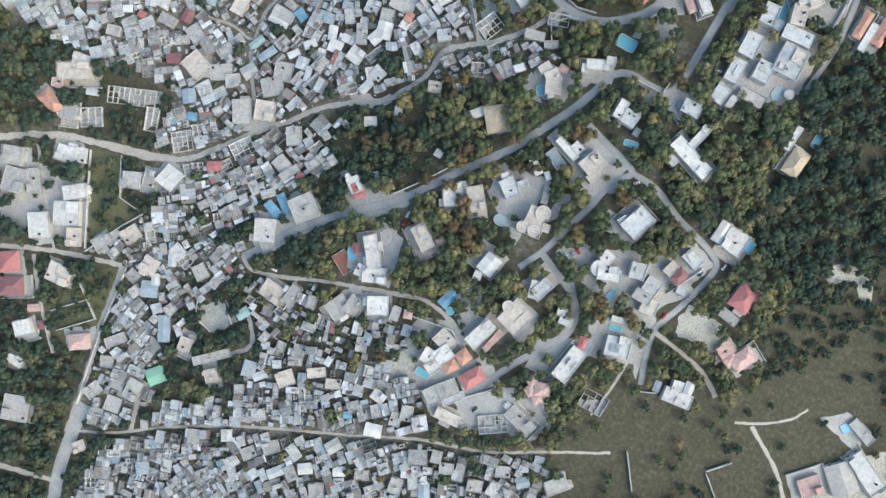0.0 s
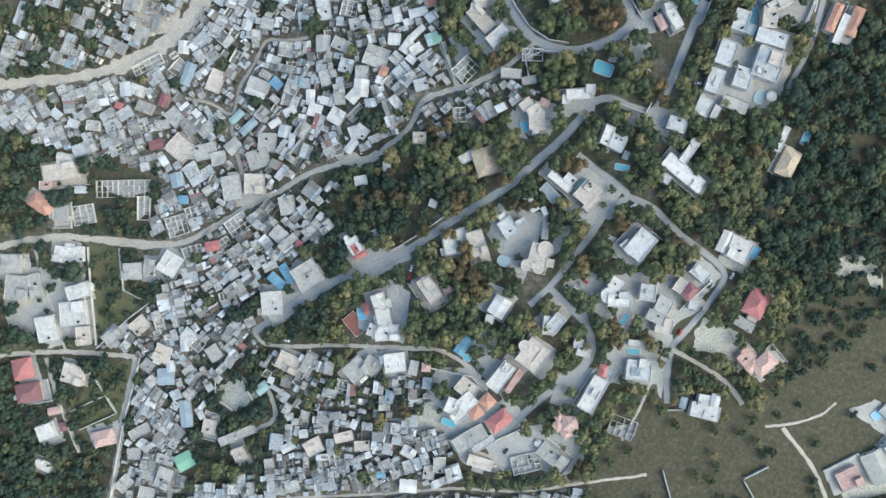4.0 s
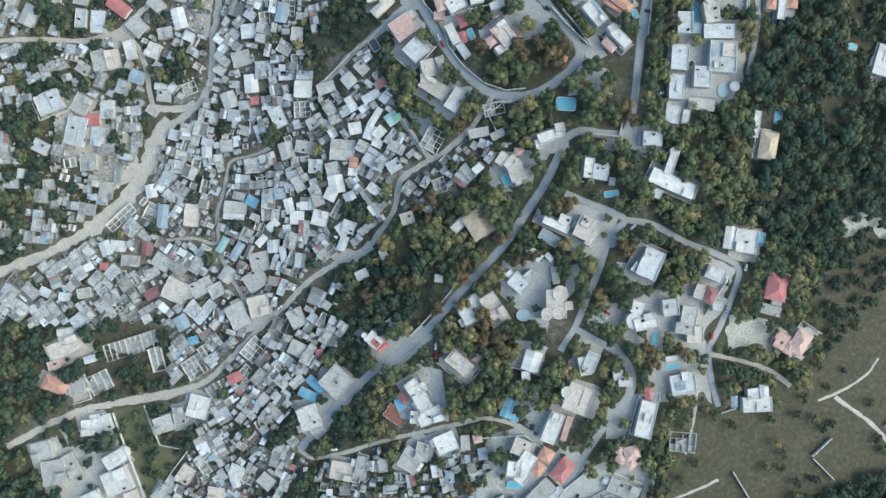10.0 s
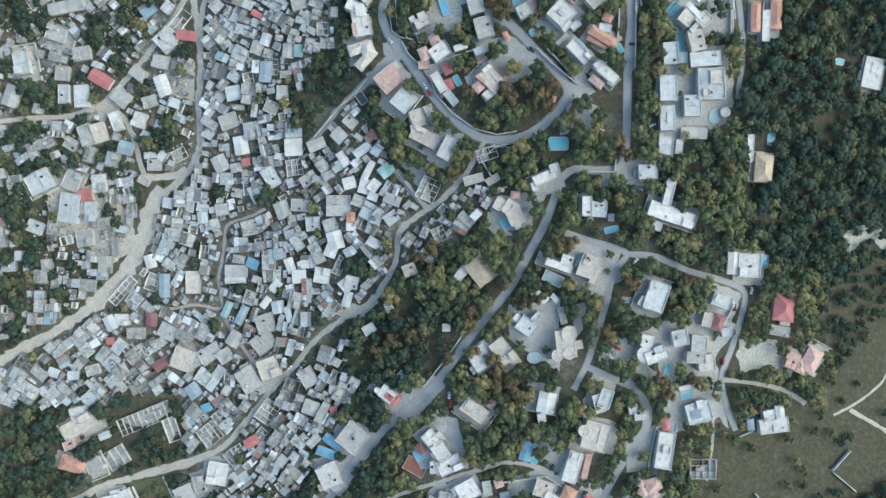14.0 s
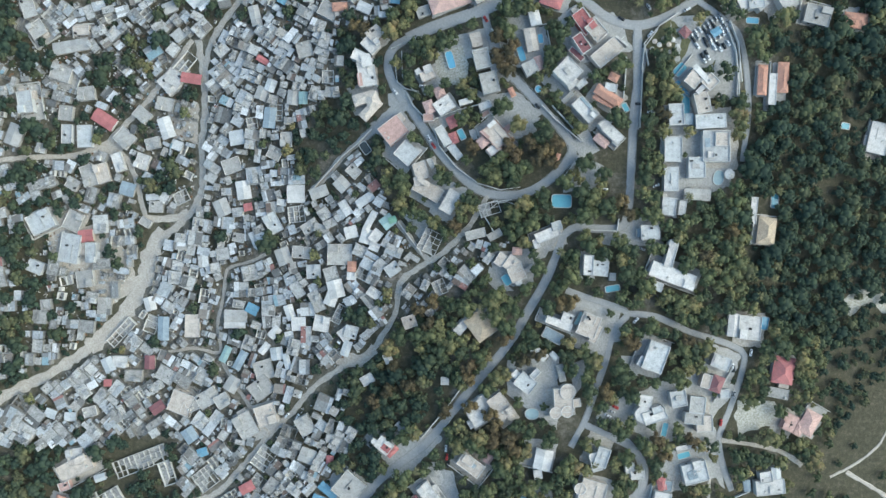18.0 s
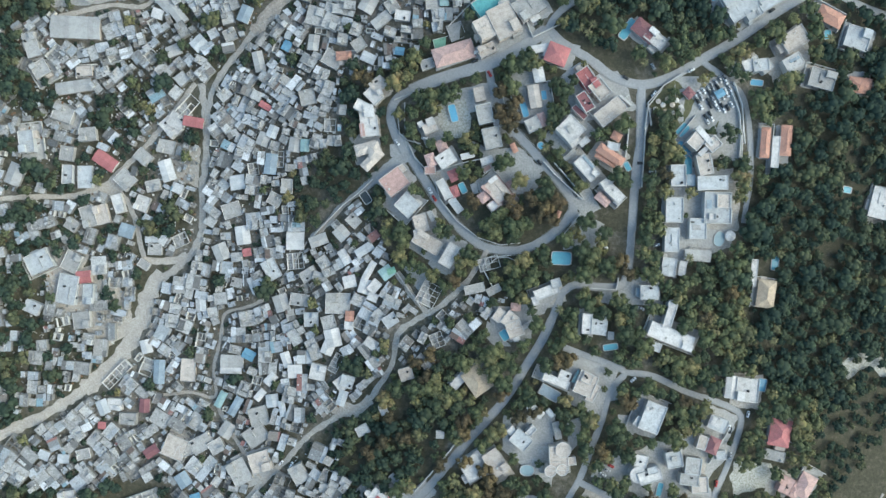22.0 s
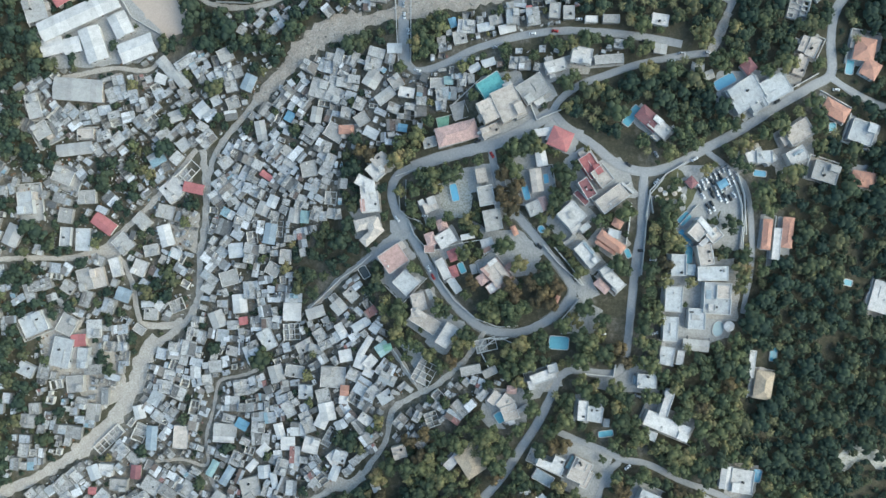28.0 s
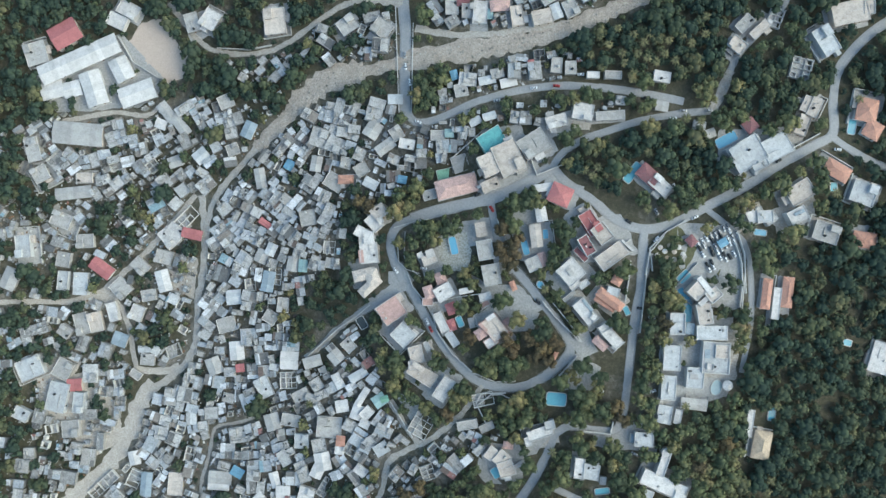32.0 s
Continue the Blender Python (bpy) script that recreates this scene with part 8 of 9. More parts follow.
def fill_zone(share, pts, seed):
    r = random.Random(seed)
    xs, ys = [p[0] for p in pts], [p[1] for p in pts]
    mask = in_poly(CELL_X, CELL_Y, pts) & ~no_build
    area = mask.sum()
    for _ in range(int(area / (230 if share < 0.8 else 330))):
        x, y, rad = r.uniform(min(xs), max(xs)), r.uniform(min(ys), max(ys)), r.choice([1.6, 2.2, 2.8, 4.0])
        if mask[cells(x, y)] and not taken[cells(x, y)]:
            mask &= (CELL_X - x) ** 2 + (CELL_Y - y) ** 2 > rad * rad
            YARD_TREES.append((x, y, rad))
    sites = []
    while len(sites) < max(2, area / 900):
        x, y = r.uniform(min(xs), max(xs)), r.uniform(min(ys), max(ys))
        if in_poly(np.array(x), np.array(y), pts):
            sites.append((x, y, 35 * math.sin(x * 0.013 + 1) + 30 * math.cos(y * 0.017) + r.uniform(-14, 14)))
    arr = np.array(sites)
    for k, (sx, sy, rot) in enumerate(sites):
        lots = []
        split(-38, 38, -38, 38, r, lots)
        c, s = math.cos(radians(rot)), math.sin(radians(rot))
        for u, v, w, d in lots:
            x, y = sx + c * u - s * v, sy + s * u + c * v
            if np.argmin((arr[:, 0] - x) ** 2 + (arr[:, 1] - y) ** 2) != k or not mask[cells(x, y)]:
                continue
            if r.random() > share:
                continue
            w, d = w - r.uniform(-0.55, 0.15), d - r.uniform(-0.55, 0.15)
            turn = rot + r.gauss(0, 6.5)
            for scale in (1.0, 0.85, 0.7):
                if w * scale > 2.4 and d * scale > 2.4 and share_taken(x, y, w * scale, d * scale, turn) < 0.2:
                    take(x, y, w * scale, d * scale, turn, -0.9)
                    shack_spots.append((x, y, w * scale, d * scale, turn))
                    break
    tries = int(area / 4.5 * share**2)
    for _ in range(tries):
        x, y = r.uniform(min(xs), max(xs)), r.uniform(min(ys), max(ys))
        w, d = r.uniform(1.9, 5.2), r.uniform(1.8, 4.2)
        near = arr[np.argmin((arr[:, 0] - x) ** 2 + (arr[:, 1] - y) ** 2)]
        turn = near[2] + r.choice([0, 90]) + r.uniform(-10, 10)
        if mask[cells(x, y)] and share_taken(x, y, w, d, turn) < 0.2:
            take(x, y, w, d, turn, -0.4)
            shack_spots.append((x, y, w, d, turn))


for i, (share, pts) in enumerate(SHACK_ZONES):
    fill_zone(share, pts, 100 + i)

# those nearest below the flight line stand as single things, the others as one mass
SHACK_KIND = {"tin": ("shack", "small block shack under patched corrugated tin sheets", 175), "slab": ("small_house", "small block house with a flat bare concrete roof", 165),
              "shell": ("unfinished_shack", "roofless unfinished shack of bare block walls", 30)}
r = random.Random(11)
roof_spots = []
merged, built = {}, {"tin": 0, "slab": 0, "shell": 0}
for x, y, w, d, turn in sorted(shack_spots, key=lambda q: abs(q[0] + 40) + 0.35 * abs(q[1] + 20)):
    style = r.choices(["tin", "slab", "shell"], [0.58, 0.34, 0.08])[0]
    if w * d > 60 and style == "tin" and r.random() < 0.5:
        style = "slab"
    k = r.randint(0, 3)
    walls, top = shack_mesh(w, d, style, k)
    z = gz(x, y)
    built[style] += 1
    if style != "shell":
        roof_spots.append((x, y, w, d, turn, z + {"tin": 3.0, "slab": 3.2}[style] + 0.35 * k))
    name, words, most = SHACK_KIND[style]
    if built[style] <= most:
        ob = thing(name, walls, x, y, z, turn, words, "house" if style == "slab" else "shack", "homes of the hillside quarter")
        for q in top:
            part(q.name.split(".")[0], q, ob)
    else:
        m = pose(x, y, z, 0, 0, turn)
        for me in (walls, *top):
            merged.setdefault(me.materials[0].name, []).append((me, m))


def debris(count, seed):
    """Loose clutter on the ground between the shacks."""
    rr = random.Random(seed)
    b = {m: Build() for m in (TIN, BLOCK, WHITEWASH, WOOD)}
    kinds = [TIN, TIN, BLOCK, WHITEWASH, WHITEWASH, WOOD]
    for _ in range(count):
        _, pts = SHACK_ZONES[rr.choices(range(len(SHACK_ZONES)), zone_area)[0]]
        x, y = rr.uniform(min(p[0] for p in pts), max(p[0] for p in pts)), rr.uniform(min(p[1] for p in pts), max(p[1] for p in pts))
        if taken[cells(x, y)] or not in_poly(np.array(x), np.array(y), pts):
            continue
        b[rr.choice(kinds)].box(x, y, gz(x, y) - 0.1, rr.uniform(0.4, 2.2), rr.uniform(0.3, 1.3), rr.uniform(0.25, 0.9), rr.uniform(0, 180))
    for m, q in b.items():
        tagged(new("yard_clutter", q.mesh("yard_clutter", m)), "loose sheets, blocks and clutter between the shacks", "clutter", kind="stuff")


def roof_clutter(seed):
    """Stones, basins, blocks and scraps lying on the small roofs."""
    rr = random.Random(seed)
    b = {m: Build() for m in (BLOCK, WHITEWASH, BLACK_TANK, SLAB)}
    kinds = [BLOCK, BLOCK, WHITEWASH, WHITEWASH, BLACK_TANK, SLAB]
    for x, y, w, d, turn, top in roof_spots:
        c, s = math.cos(radians(turn)), math.sin(radians(turn))
        for _ in range(rr.choice([0, 1, 2, 3, 4])):
            u, v = rr.uniform(-0.4, 0.4) * w, rr.uniform(-0.4, 0.4) * d
            long = rr.random() < 0.35
            b[rr.choice(kinds)].box(x + c * u - s * v, y + s * u + c * v, top - 0.1, rr.uniform(1.2, 2.6) if long else rr.uniform(0.3, 1.0), rr.uniform(0.12, 0.3) if long else rr.uniform(0.3, 0.9),
                                    rr.uniform(0.3, 0.8), turn + rr.choice([0, 90, rr.uniform(0, 90)]))
    for m, q in b.items():
        tagged(new("roof_clutter", q.mesh("roof_clutter", m)), "stones, basins and scrap blocks lying on small roofs", "clutter", kind="stuff")


roof_clutter(9)
zone_area = [float(in_poly(CELL_X, CELL_Y, p).sum()) for _, p in SHACK_ZONES]
debris(14000, 3)


def join_meshes(name, items, material, tones=False, smooth=False):
    """One mesh from many placed ones."""
    vs, loops, starts, totals, base, lbase = [], [], [], [], 0, 0
    for me, m in items:
        nv, nl, nf = len(me.vertices), len(me.loops), len(me.polygons)
        a = np.empty(nv * 3, np.float32)
        me.vertices.foreach_get("co", a)
        M = np.array(m, np.float32)
        vs.append(a.reshape(-1, 3) @ M[:3, :3].T + M[:3, 3])
        li = np.empty(nl, np.int32)
        me.loops.foreach_get("vertex_index", li)
        ls, lt = np.empty(nf, np.int32), np.empty(nf, np.int32)
        me.polygons.foreach_get("loop_start", ls)
        me.polygons.foreach_get("loop_total", lt)
        loops.append(li + base)
        starts.append(ls + lbase)
        totals.append(lt)
        base, lbase = base + nv, lbase + nl
    out = bpy.data.meshes.new(name)
    v, lo, st = np.concatenate(vs), np.concatenate(loops), np.concatenate(starts)
    out.vertices.add(len(v))
    out.vertices.foreach_set("co", v.ravel())
    out.loops.add(len(lo))
    out.loops.foreach_set("vertex_index", lo)
    out.polygons.add(len(st))
    out.polygons.foreach_set("loop_start", st)
    out.materials.append(material)
    out.update(calc_edges=True)
    out.polygons.foreach_set("use_smooth", np.full(len(st), smooth))
    out.validate()
    if tones:
        own = np.concatenate([np.full(len(me.vertices), (m[0][3] * 7.37 + m[1][3] * 3.73) % 1.0, np.float32) for me, m in items])
        out.attributes.new("tone", "FLOAT", "POINT").data.foreach_set("value", own)
    return out


for key, items in merged.items():
    me = join_meshes("shacks", items, bpy.data.materials[key], True)
    tagged(new("far_shacks", me), "crowd of distant small shacks with tin and concrete roofs", "shacks", kind="stuff")


# ---- trees ----
def lobes(r, size, flat):
    out = [(0, 0, 0.55 * size, 0.6 * size)]
    for i in range(r.randint(7, 10)):
        a, k = i * 2.4 + r.uniform(-0.6, 0.6), r.uniform(0.35, 0.85)
        q = k * size
        out.append((q * math.cos(a), q * math.sin(a), size * (0.95 - 0.95 * k * k + r.uniform(-0.1, 0.1)) * flat, size * r.uniform(0.3, 0.44)))
    return out


def crown_mesh(name, seed, size, clumps, leaf, material, flat=0.9, n=6):
    """Many small folded leaf clumps over several lobes, round a ragged inner mass."""
    r = random.Random(seed)
    b = Build()
    ls = lobes(r, size, flat)
    for i in range(clumps):
        cx, cy, cz, rad = r.choice(ls)
        a, s = r.uniform(0, 2 * math.pi), r.uniform(-0.35, 1)
        q = math.sqrt(1 - s * s)
        rr = rad * r.uniform(0.72, 1.12)
        p = Vector((cx + rr * q * math.cos(a), cy + rr * q * math.sin(a), cz + rr * s * flat))
        nrm = Vector((q * math.cos(a), q * math.sin(a), s + 0.4)).normalized()
        nrm = (nrm + Vector((r.uniform(-0.4, 0.4), r.uniform(-0.4, 0.4), r.uniform(-0.25, 0.4)))).normalized()
        t = nrm.orthogonal().normalized()
        t.rotate(Matrix.Rotation(r.uniform(0, 6.28), 3, nrm))
        u = nrm.cross(t)
        k = leaf * r.uniform(0.6, 1.4)
        w = [p - t * k, p - u * k * 0.6 + nrm * k * 0.15, p + t * k, p + u * k * 0.6 + nrm * k * 0.15]
        b.add([tuple(w[0]), tuple(w[1] + nrm * k * 0.25), tuple(w[2]), tuple(w[3])], [(0, 1, 2), (0, 2, 3)])
    if n:
        for cx, cy, cz, rad in ls:
            v = []
            for j, (q, s) in enumerate(((0.95, -0.2), (0.62, 0.6))):
                for i in range(n):
                    a = 2 * math.pi * i / n + j
                    f = rad * 0.95 * r.uniform(0.8, 1.08)
                    v.append((cx + f * q * math.cos(a), cy + f * q * math.sin(a), cz + f * s * flat))
            v.append((cx, cy, cz + rad * 0.95 * flat))
            fs = [(j * n + i, j * n + (i + 1) % n, (j + 1) * n + (i + 1) % n, (j + 1) * n + i) for j in range(1) for i in range(n)]
            b.add(v, fs + [(n + i, n + (i + 1) % n, 2 * n) for i in range(n)])
    return b.mesh(name, material, True)


def trunk_mesh(seed, size, h):
    r = random.Random(seed)
    b = Build().tube(0, 0, -1.5, size * 0.07 + 0.1, h + 2, 8, size * 0.04)
    for i in range(4):
        a = i * 1.57 + r.uniform(-0.5, 0.5)
        ex, ey, ez = size * 0.5 * math.cos(a), size * 0.5 * math.sin(a), h + size * 0.4
        k = size * 0.035
        dx, dy = -math.sin(a) * k, math.cos(a) * k
        z = h * 0.7
        b.add([(dx, dy, z), (-dx, -dy, z), (0, 0, z + 2 * k), (ex + dx * 0.3, ey + dy * 0.3, ez), (ex - dx * 0.3, ey - dy * 0.3, ez), (ex, ey, ez + k)],
              [(0, 1, 4, 3), (1, 2, 5, 4), (2, 0, 3, 5), (3, 4, 5)])
    return b.mesh("trunk", BARK)


TREES = []
for i in range(10):
    size = (2.0, 2.7, 3.4, 4.1, 4.7, 5.2, 5.8, 6.6, 4.4, 5.2)[i]
    h = size * 0.75
    TREES.append((size, h, trunk_mesh(i, size, h), crown_mesh("crown", i, size, int(60 + 9 * size * size), 0.38 + 0.045 * size, LEAF_BROWN if i == 9 else LEAF, 0.85)))
LITE = [crown_mesh("crown", 80 + i, TREES[i][0], int(20 + 2.6 * TREES[i][0] ** 2), 0.5 + 0.055 * TREES[i][0], LEAF_BROWN if i == 9 else LEAF, 0.85, 5) for i in range(10)]
FAR = [crown_mesh("crown", 50 + i, 3.4 + 0.5 * i, 42 + 7 * i, 0.74, LEAF_DIM, 0.8, 5) for i in range(5)]
STEM = Build().tube(0, 0, -1.5, 0.34, 5, 5, 0.15).mesh("trunk", BARK)
TREE_WORDS = ["low leafy shrub tree of dull green leaves", "broad leafy tree with a dense dark green crown", "large spreading tree with a full rounded crown"]



def open_land(share, pts):
    keep_open[in_poly(CELL_X, CELL_Y, pts)] = share
    bare[in_poly(CELL_X, CELL_Y, pts)] = 0.1 if share < 0.2 else 0.08


open_land(0.4, [(251.5, -143.2), (323.6, -46.2), (350.0, -60.0), (320.0, -15.0), (296.0, -22.0), (226.0, -124.0)])
open_land(0.035, [(165.0, -184.8), (251.5, -143.2), (323.6, -46.2), (397.0, -158.0), (186.4, -267.6), (166.2, -231.7)])
open_land(0.25, [(-232.1, -152.8), (-188.3, -134.5), (-169.6, -176.5), (-217.7, -191.9)])
open_land(0.7, [(-43.0, -80.3), (8.0, -76.9), (11.1, -102.7), (-26.5, -117.8)])
WOODS = np.zeros((NY, NX), bool)


def woods(pts):
    WOODS[in_poly(CELL_X, CELL_Y, pts)] = True
    bare[in_poly(CELL_X, CELL_Y, pts)] = 0.02


# These three northern woods stand in for dimmer light, put into the leaf colour.
woods([(58.4, 236.8), (92.2, 254.2), (125.9, 267.9), (172.3, 296.5), (212.8, 298.1), (172.3, 229.2), (159.1, 221.4), (93.9, 221.8), (72.6, 231.8)])
woods([(178.8, 236.6), (208.4, 255.8), (224.2, 221.9), (211.4, 207.1), (187.9, 196.9), (173.5, 208.2)])
woods([(79.4, 174.8), (113.0, 187.2), (160.5, 195.2), (175.8, 170.0), (163.2, 151.8), (145.0, 168.0), (124.3, 170.2), (108.2, 151.7), (83.6, 160.8)])
woods([(230.7, 127.6), (375.6, 128.1), (400.5, -271.9), (259.3, -262.3), (259.7, -122.9), (244.5, -70.6), (236.3, -45.0), (229.5, 37.0)])
woods([(196.0, 60.0), (235.0, 130.0), (240.0, -60.0), (226.0, -60.0), (196.0, -36.0), (190.0, 10.0)])
woods([(205.0, 112.0), (262.0, 112.0), (330.0, 300.0), (214.0, 300.0), (206.0, 262.0), (232.0, 222.0), (228.0, 194.0), (252.0, 178.0)])
woods([(-87.6, -150.0), (-76.4, -126.4), (-45.8, -97.7), (-23.2, -81.1), (6.7, -79.2), (14.3, -93.4), (-7.4, -117.2), (-44.7, -148.0)])
palm_trunk = Build()
for i in range(8):
    palm_trunk.tube(0.05 * i * i * 0.2, 0, i * 0.95 - 1.2, 0.2 - 0.008 * i, 1.0, 8, 0.18 - 0.008 * i)
palm_trunk = palm_trunk.mesh("trunk", BARK)


def frond_mesh():
    b = Build()
    pts = []
    for i in range(7):
        u = i / 6
        pts.append((0.1 + 2.9 * u, 0.9 * u - 1.7 * u * u))
    for i in range(6):
        (xa, za), (xb, zb) = pts[i], pts[i + 1]
        wd = 0.55 * math.sin(math.pi * (i + 0.9) / 7.2)
        for s in (-1, 1):
            b.add([(xa, 0, za), (xb - 0.06, 0, zb), (xb + 0.25, s * wd, zb - 0.25), (xa + 0.3, s * wd, za - 0.2)], [(0, 1, 2, 3)])
    return b.mesh("frond", PALM_LEAF)


FROND = frond_mesh()


def palm(x, y):
    rr = random.Random(int(x * 10))
    ob = thing("palm_tree", palm_trunk, x, y, gz(x, y), rr.uniform(0, 360), "slender palm tree with arching yellowish green fronds", "palm tree", "palms among the gardens")
    for i in range(9):
        f = part("frond", FROND, ob)
        f.matrix_basis = pose(0.45, 0, 6.3, 0, rr.uniform(-22, 12), i * 40 + rr.uniform(-8, 8))
    taken[cells(*rect_points(x, y, 3, 3, 0))] = True


palm(95.1, 166.0)
palm(101.7, 162.1)
palm(140.4, 196.1)
palm(146.4, 198.5)
palm(32.4, -51.7)
palm(85.8, -21.7)
palm(172.6, -17.3)
palm(204.6, -38.0)
palm(98.1, -105.4)
palm(205.6, -129.4)
palm(97.7, 242.4)
palm(101.9, 252.5)
palm(107.7, 231.4)
palm(115.6, 237.1)
palm(118.6, 243.9)
palm(131.1, 237.4)
palm(138.0, 234.2)
palm(147.6, 245.2)
palm(111.6, 249.3)
palm(94.3, 228.1)
palm(87.1, 234.9)
palm(155.3, 251.1)
palm(121.1, 234.1)
palm(-29.3, 28.2)
palm(80.0, -10.6)
palm(-11.3, -154.4)
palm(67.8, 88.8)
palm(158.6, 23.0)
palm(199.4, 31.0)
palm(214.3, -27.0)
palm(224.5, 44.6)
palm(-289.3, -68.0)
palm(30.2, -46.0)
palm(-77.7, 0.2)
palm(91.3, 246.8)
palm(105.4, 236.7)
palm(121.7, 249.7)
palm(133.7, 246.7)
palm(126.0, 232.2)
palm(112.8, 224.6)
palm(141.9, 250.5)
palm(92.7, 160.7)
palm(87.4, 163.8)
palm(125.6, 176.4)
palm(126.0, 142.0)
palm(154.8, 197.2)
palm(-291.3, 146.3)
palm(239.5, 159.9)
palm(246.2, 227.0)
palm(248.7, 217.0)
palm(154.8, 261.6)
palm(25.6, -172.2)
palm(115.0, -148.5)
palm(52.0, -210.0)
palm(121.6, -153.1)
palm(-29.6, -197.7)
palm(29.5, -277.3)
palm(17.5, -180.7)
palm(130.9, -148.0)
palm(167.3, -19.1)
palm(149.3, -75.1)
palm(102.9, -145.9)
palm(135.9, 20.0)
palm(215.6, 27.3)


def reddish(x, y, rot):
    size, h, trunk, crown = TREES[9]
    ob = thing("reddish_tree", trunk, x, y, gz(x, y), rot, "leafy tree with a reddish brown crown", "tree", "garden and hillside trees")
    part("crown", crown, ob).matrix_basis = pose(0, 0, h)
    taken[cells(*rect_points(x, y, 5, 5, 0))] = True


reddish(122.8, -67.6, 0)
reddish(56.6, -80.3, 67)
reddish(39.4, -130.7, 134)
reddish(48.3, -128.9, 201)
reddish(22.6, -85.1, 268)
reddish(-45.3, 134.0, 335)
reddish(-51.1, 136.5, 42)
reddish(49.2, 117.0, 109)
reddish(48.5, 109.9, 176)
reddish(46.5, 102.1, 243)
reddish(40.3, 124.7, 310)
reddish(141.9, -129.8, 17)
reddish(23.7, -110.6, 84)
reddish(186.3, 2.8, 151)
reddish(60.4, 58.0, 0)
reddish(69.7, 52.2, 67)
reddish(51.5, 48.6, 134)
reddish(77.1, 56.4, 201)
reddish(65.5, 46.5, 268)
reddish(47.5, 55.9, 335)
reddish(73.4, 45.0, 42)
reddish(39.5, -122.1, 109)
reddish(47.5, -131.9, 176)
reddish(66.9, -76.1, 243)
reddish(7.9, -113.8, 310)
reddish(120.5, 12.9, 17)
reddish(116.0, 20.7, 84)
reddish(-0.4, -43.5, 151)
reddish(-9.8, -48.8, 218)
reddish(-2.6, -58.1, 285)
reddish(108.7, -99.2, 352)
reddish(146.2, -139.8, 59)
reddish(46.8, 114.6, 126)
reddish(43.5, 105.8, 193)
reddish(40.4, 124.5, 260)
reddish(39.5, 112.1, 327)
reddish(124.9, -67.5, 34)
reddish(45.9, -66.1, 101)
reddish(-25.6, -87.4, 168)
reddish(-16.4, -98.5, 235)
reddish(-29.6, -102.3, 302)
reddish(-39.3, -109.8, 9)
reddish(36.4, -114.9, 76)
reddish(37.7, -132.7, 143)
reddish(52.4, -137.2, 210)

r = random.Random(23)
shack_cell = np.zeros((NY, NX), bool)
for share, pts in SHACK_ZONES:
    if share > 0.7:
        shack_cell |= in_poly(CELL_X, CELL_Y, pts)
crown_taken = np.zeros((NY, NX), np.uint8)
for x, y, rad in GROVES:
    shack_cell[(CELL_X - x) ** 2 + (CELL_Y - y) ** 2 < rad * rad] = False
mid_items, far_items, spots = {}, [], []
for x, y, rad in YARD_TREES:
    if share_taken(x, y, rad, rad, 0) < 0.3:
        spots.append((x, y, {1.6: 0, 2.2: 1, 2.8: 2, 4.0: 3}[rad], False, r.uniform(0, 360), 1.0))
        crown_taken[cells(*rect_points(x, y, rad, rad, 0))] = 1
for n in range(60000):
    x, y = r.uniform(-410, 450), r.uniform(-490, 360)
    cell = cells(x, y)
    wood = WOODS[cell] or x < -35
    if r.random() > keep_open[cell] or taken[cell] or (wet[cell] and r.random() < 0.86) or (stony[cell] and r.random() < 0.93):
        continue
    if (abs(x - 25) > 355 or abs(y + 85) > 385) and r.random() < 0.75:
        continue
    if shack_cell[cell] and r.random() < 0.3:
        continue
    if float(noise.noise((x * 0.03, y * 0.03, 2.0))) < -0.36 and not wood:
        continue
    k = min(9, int(r.triangular(0, 9.99, 5 if not wood else 7)))
    if keep_open[cell] < 0.5:
        k = min(k, 2)
    for k in (k, max(0, k - 3), 0):
        size = TREES[k][0]
        if share_taken(x, y, size * 1.3, size * 1.3, 0) <= 0.17:
            break
    else:
        continue
    near = rect_points(x, y, size * 1.15, size * 1.15, 0)
    if crown_taken[cells(*near)].mean() > (0.2 if wood else 0.3):
        continue
    crown_taken[cells(*near)] = 1
    spots.append((x, y, k, wood, r.uniform(0, 360), r.uniform(0.85, 1.15)))
KIND = {0: ("shrub", "low leafy shrub of dull green leaves"), 1: ("tree", "broad leafy tree with a dense green crown"), 2: ("large_tree", "large spreading tree with a full uneven crown"),
        3: ("reddish_tree", "leafy tree with a reddish brown crown")}
counts = [0, 0, 0, 0]
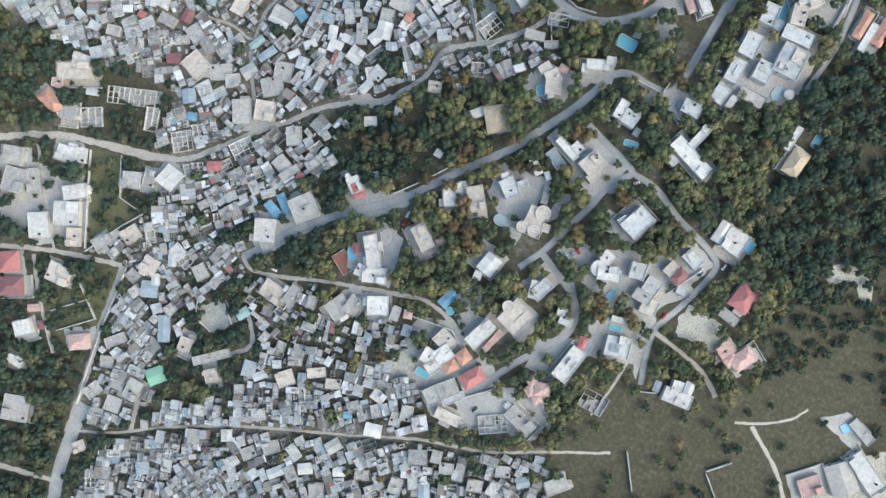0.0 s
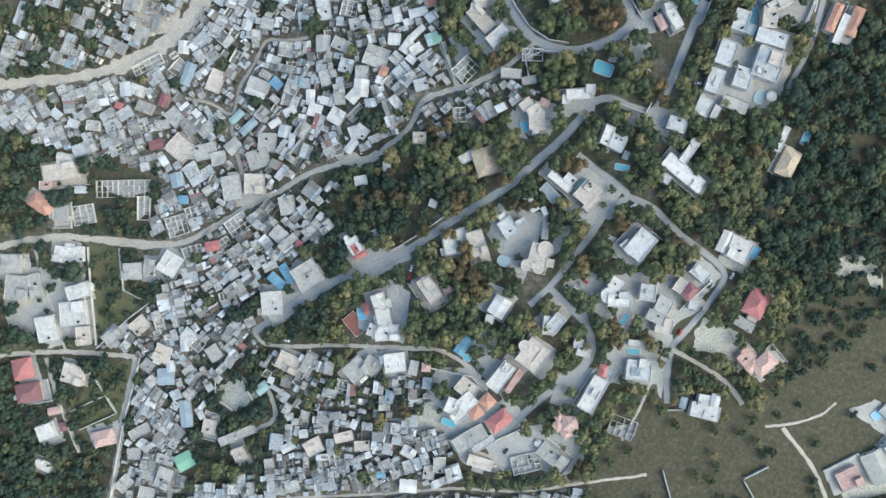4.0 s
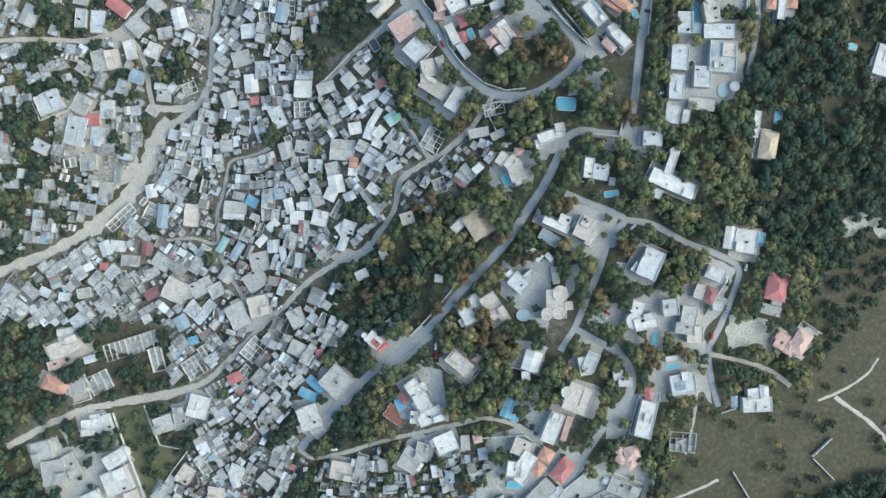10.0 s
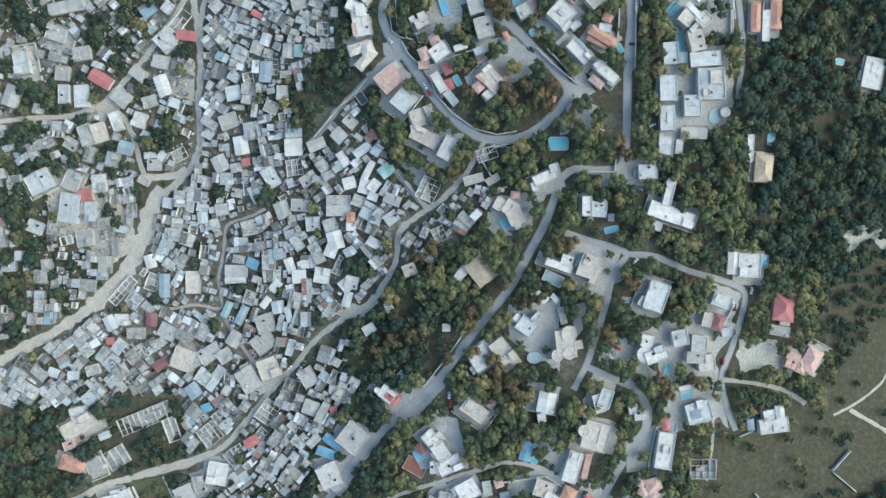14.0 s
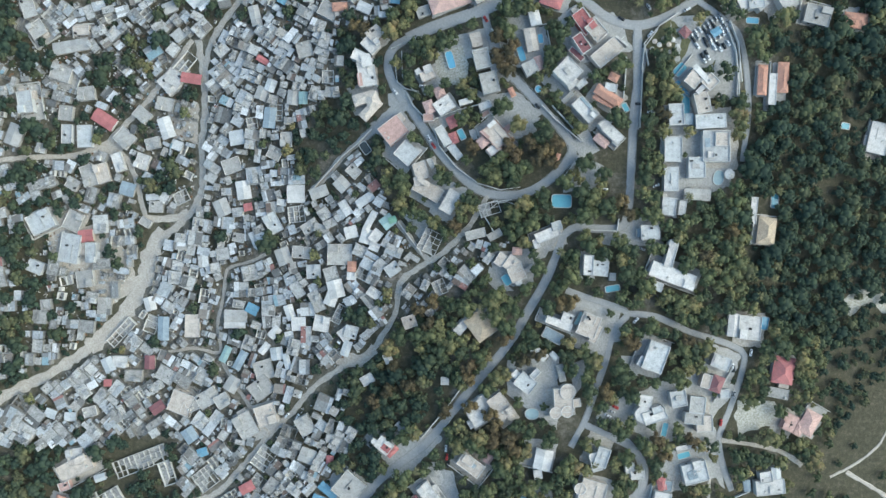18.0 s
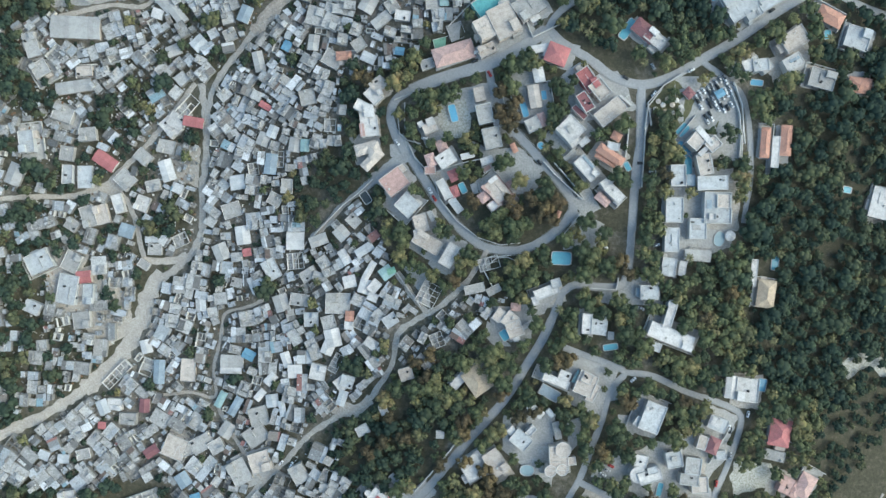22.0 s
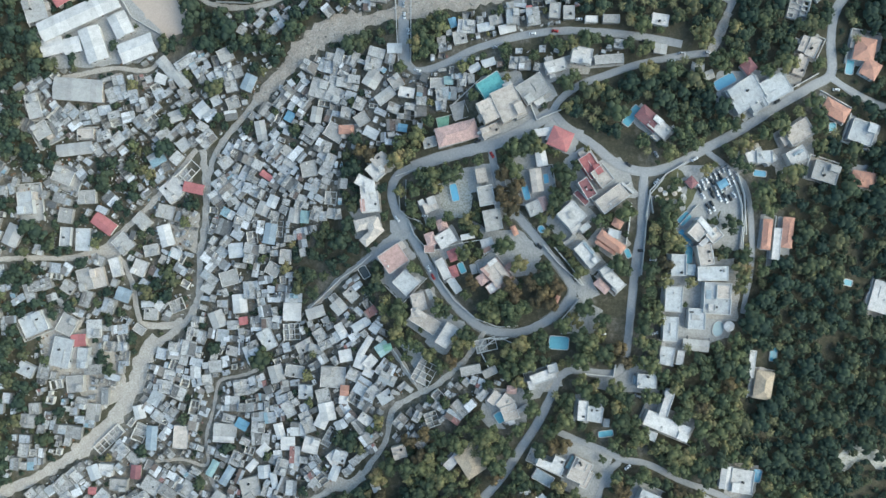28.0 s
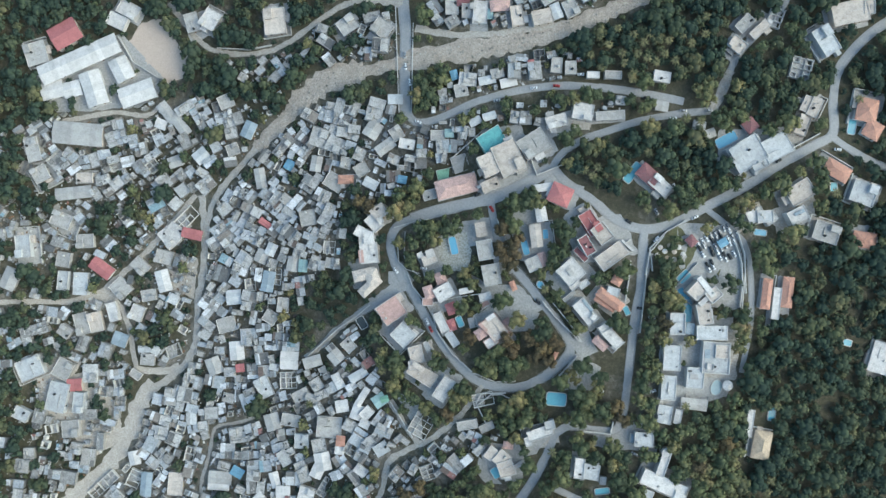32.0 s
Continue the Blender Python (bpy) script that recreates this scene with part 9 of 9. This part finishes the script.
for x, y, k, wood, rot, q in sorted(spots, key=lambda p: abs(p[0] - 60) + 0.3 * abs(p[1])):
    size, h, trunk, crown = TREES[k]
    z = gz(x, y)
    kind = 3 if k == 9 else 0 if k < 2 else 1 if k < 6 else 2
    if wood or abs(x - 20) > 320:
        s = q * size / 4.3
        far_items.append((FAR[int(rot) % 5], pose(x, y, z + 1.6 * s, 0, 0, rot) @ Matrix.Diagonal((s, s, s, 1))))
    elif counts[kind] < 130:
        counts[kind] += 1
        ob = thing(KIND[kind][0], trunk, x, y, z, rot, KIND[kind][1], "shrub" if kind == 0 else "tree", "garden and hillside trees")
        part("crown", crown, ob).matrix_basis = pose(0, 0, h)
    else:
        mid_items.setdefault(crown.materials[0].name, []).append((LITE[k], pose(x, y, z + h, 0, 0, rot)))
        mid_items.setdefault("bark", []).append((STEM, pose(x, y, z, 0, 0, rot) @ Matrix.Diagonal((size / 4, size / 4, size / 4, 1))))
tagged(new("woodland", join_meshes("woodland", far_items, LEAF_DIM, True, True)), "dense dark green woodland of leafy crowns, partly dimmed in colour", "woodland", kind="stuff")
for key, items in mid_items.items():
    tagged(new("hillside_trees", join_meshes("hillside_trees", items, bpy.data.materials[key], True, True)), "scattered leafy trees and shrubs between the plots", "trees", kind="stuff")

# ---- ground sheet, out to the horizon ----
inner = np.arange(-420, 461, 4.0)
far_steps = np.array([30, 80, 180, 400, 900, 1800, 3200.0])
gx = np.concatenate([-420 - far_steps[::-1], inner, 460 + far_steps])
gy = np.concatenate([-520 - far_steps[::-1], np.arange(-520, 381, 4.0), 380 + far_steps])
MX, MY = np.meshgrid(gx, gy)
MZ = ground(MX, MY)
nx, ny = len(gx), len(gy)
idx = np.arange(nx * ny).reshape(ny, nx)
quads = np.stack([idx[:-1, :-1], idx[:-1, 1:], idx[1:, 1:], idx[1:, :-1]], -1).reshape(-1, 4)
me = bpy.data.meshes.new("ground")
me.vertices.add(nx * ny)
me.vertices.foreach_set("co", np.stack([MX, MY, MZ], -1).ravel().astype(np.float32))
me.loops.add(quads.size)
me.loops.foreach_set("vertex_index", quads.ravel().astype(np.int32))
me.polygons.add(len(quads))
me.polygons.foreach_set("loop_start", np.arange(0, quads.size, 4, dtype=np.int32))
me.update(calc_edges=True)
me.polygons.foreach_set("use_smooth", np.ones(len(quads), bool))
for _ in range(3):
    for axis in (0, 1):
        bare = sum(np.roll(bare, k, axis) for k in range(-5, 6)) / 11
at = me.attributes.new("bare", "FLOAT", "POINT")
at.data.foreach_set("value", bare[cells(MX.ravel(), MY.ravel())].astype(np.float32))
me.materials.append(GROUND)
tagged(new("ground", me), "hillside ground of dry soil and scrub", "ground", kind="structure")
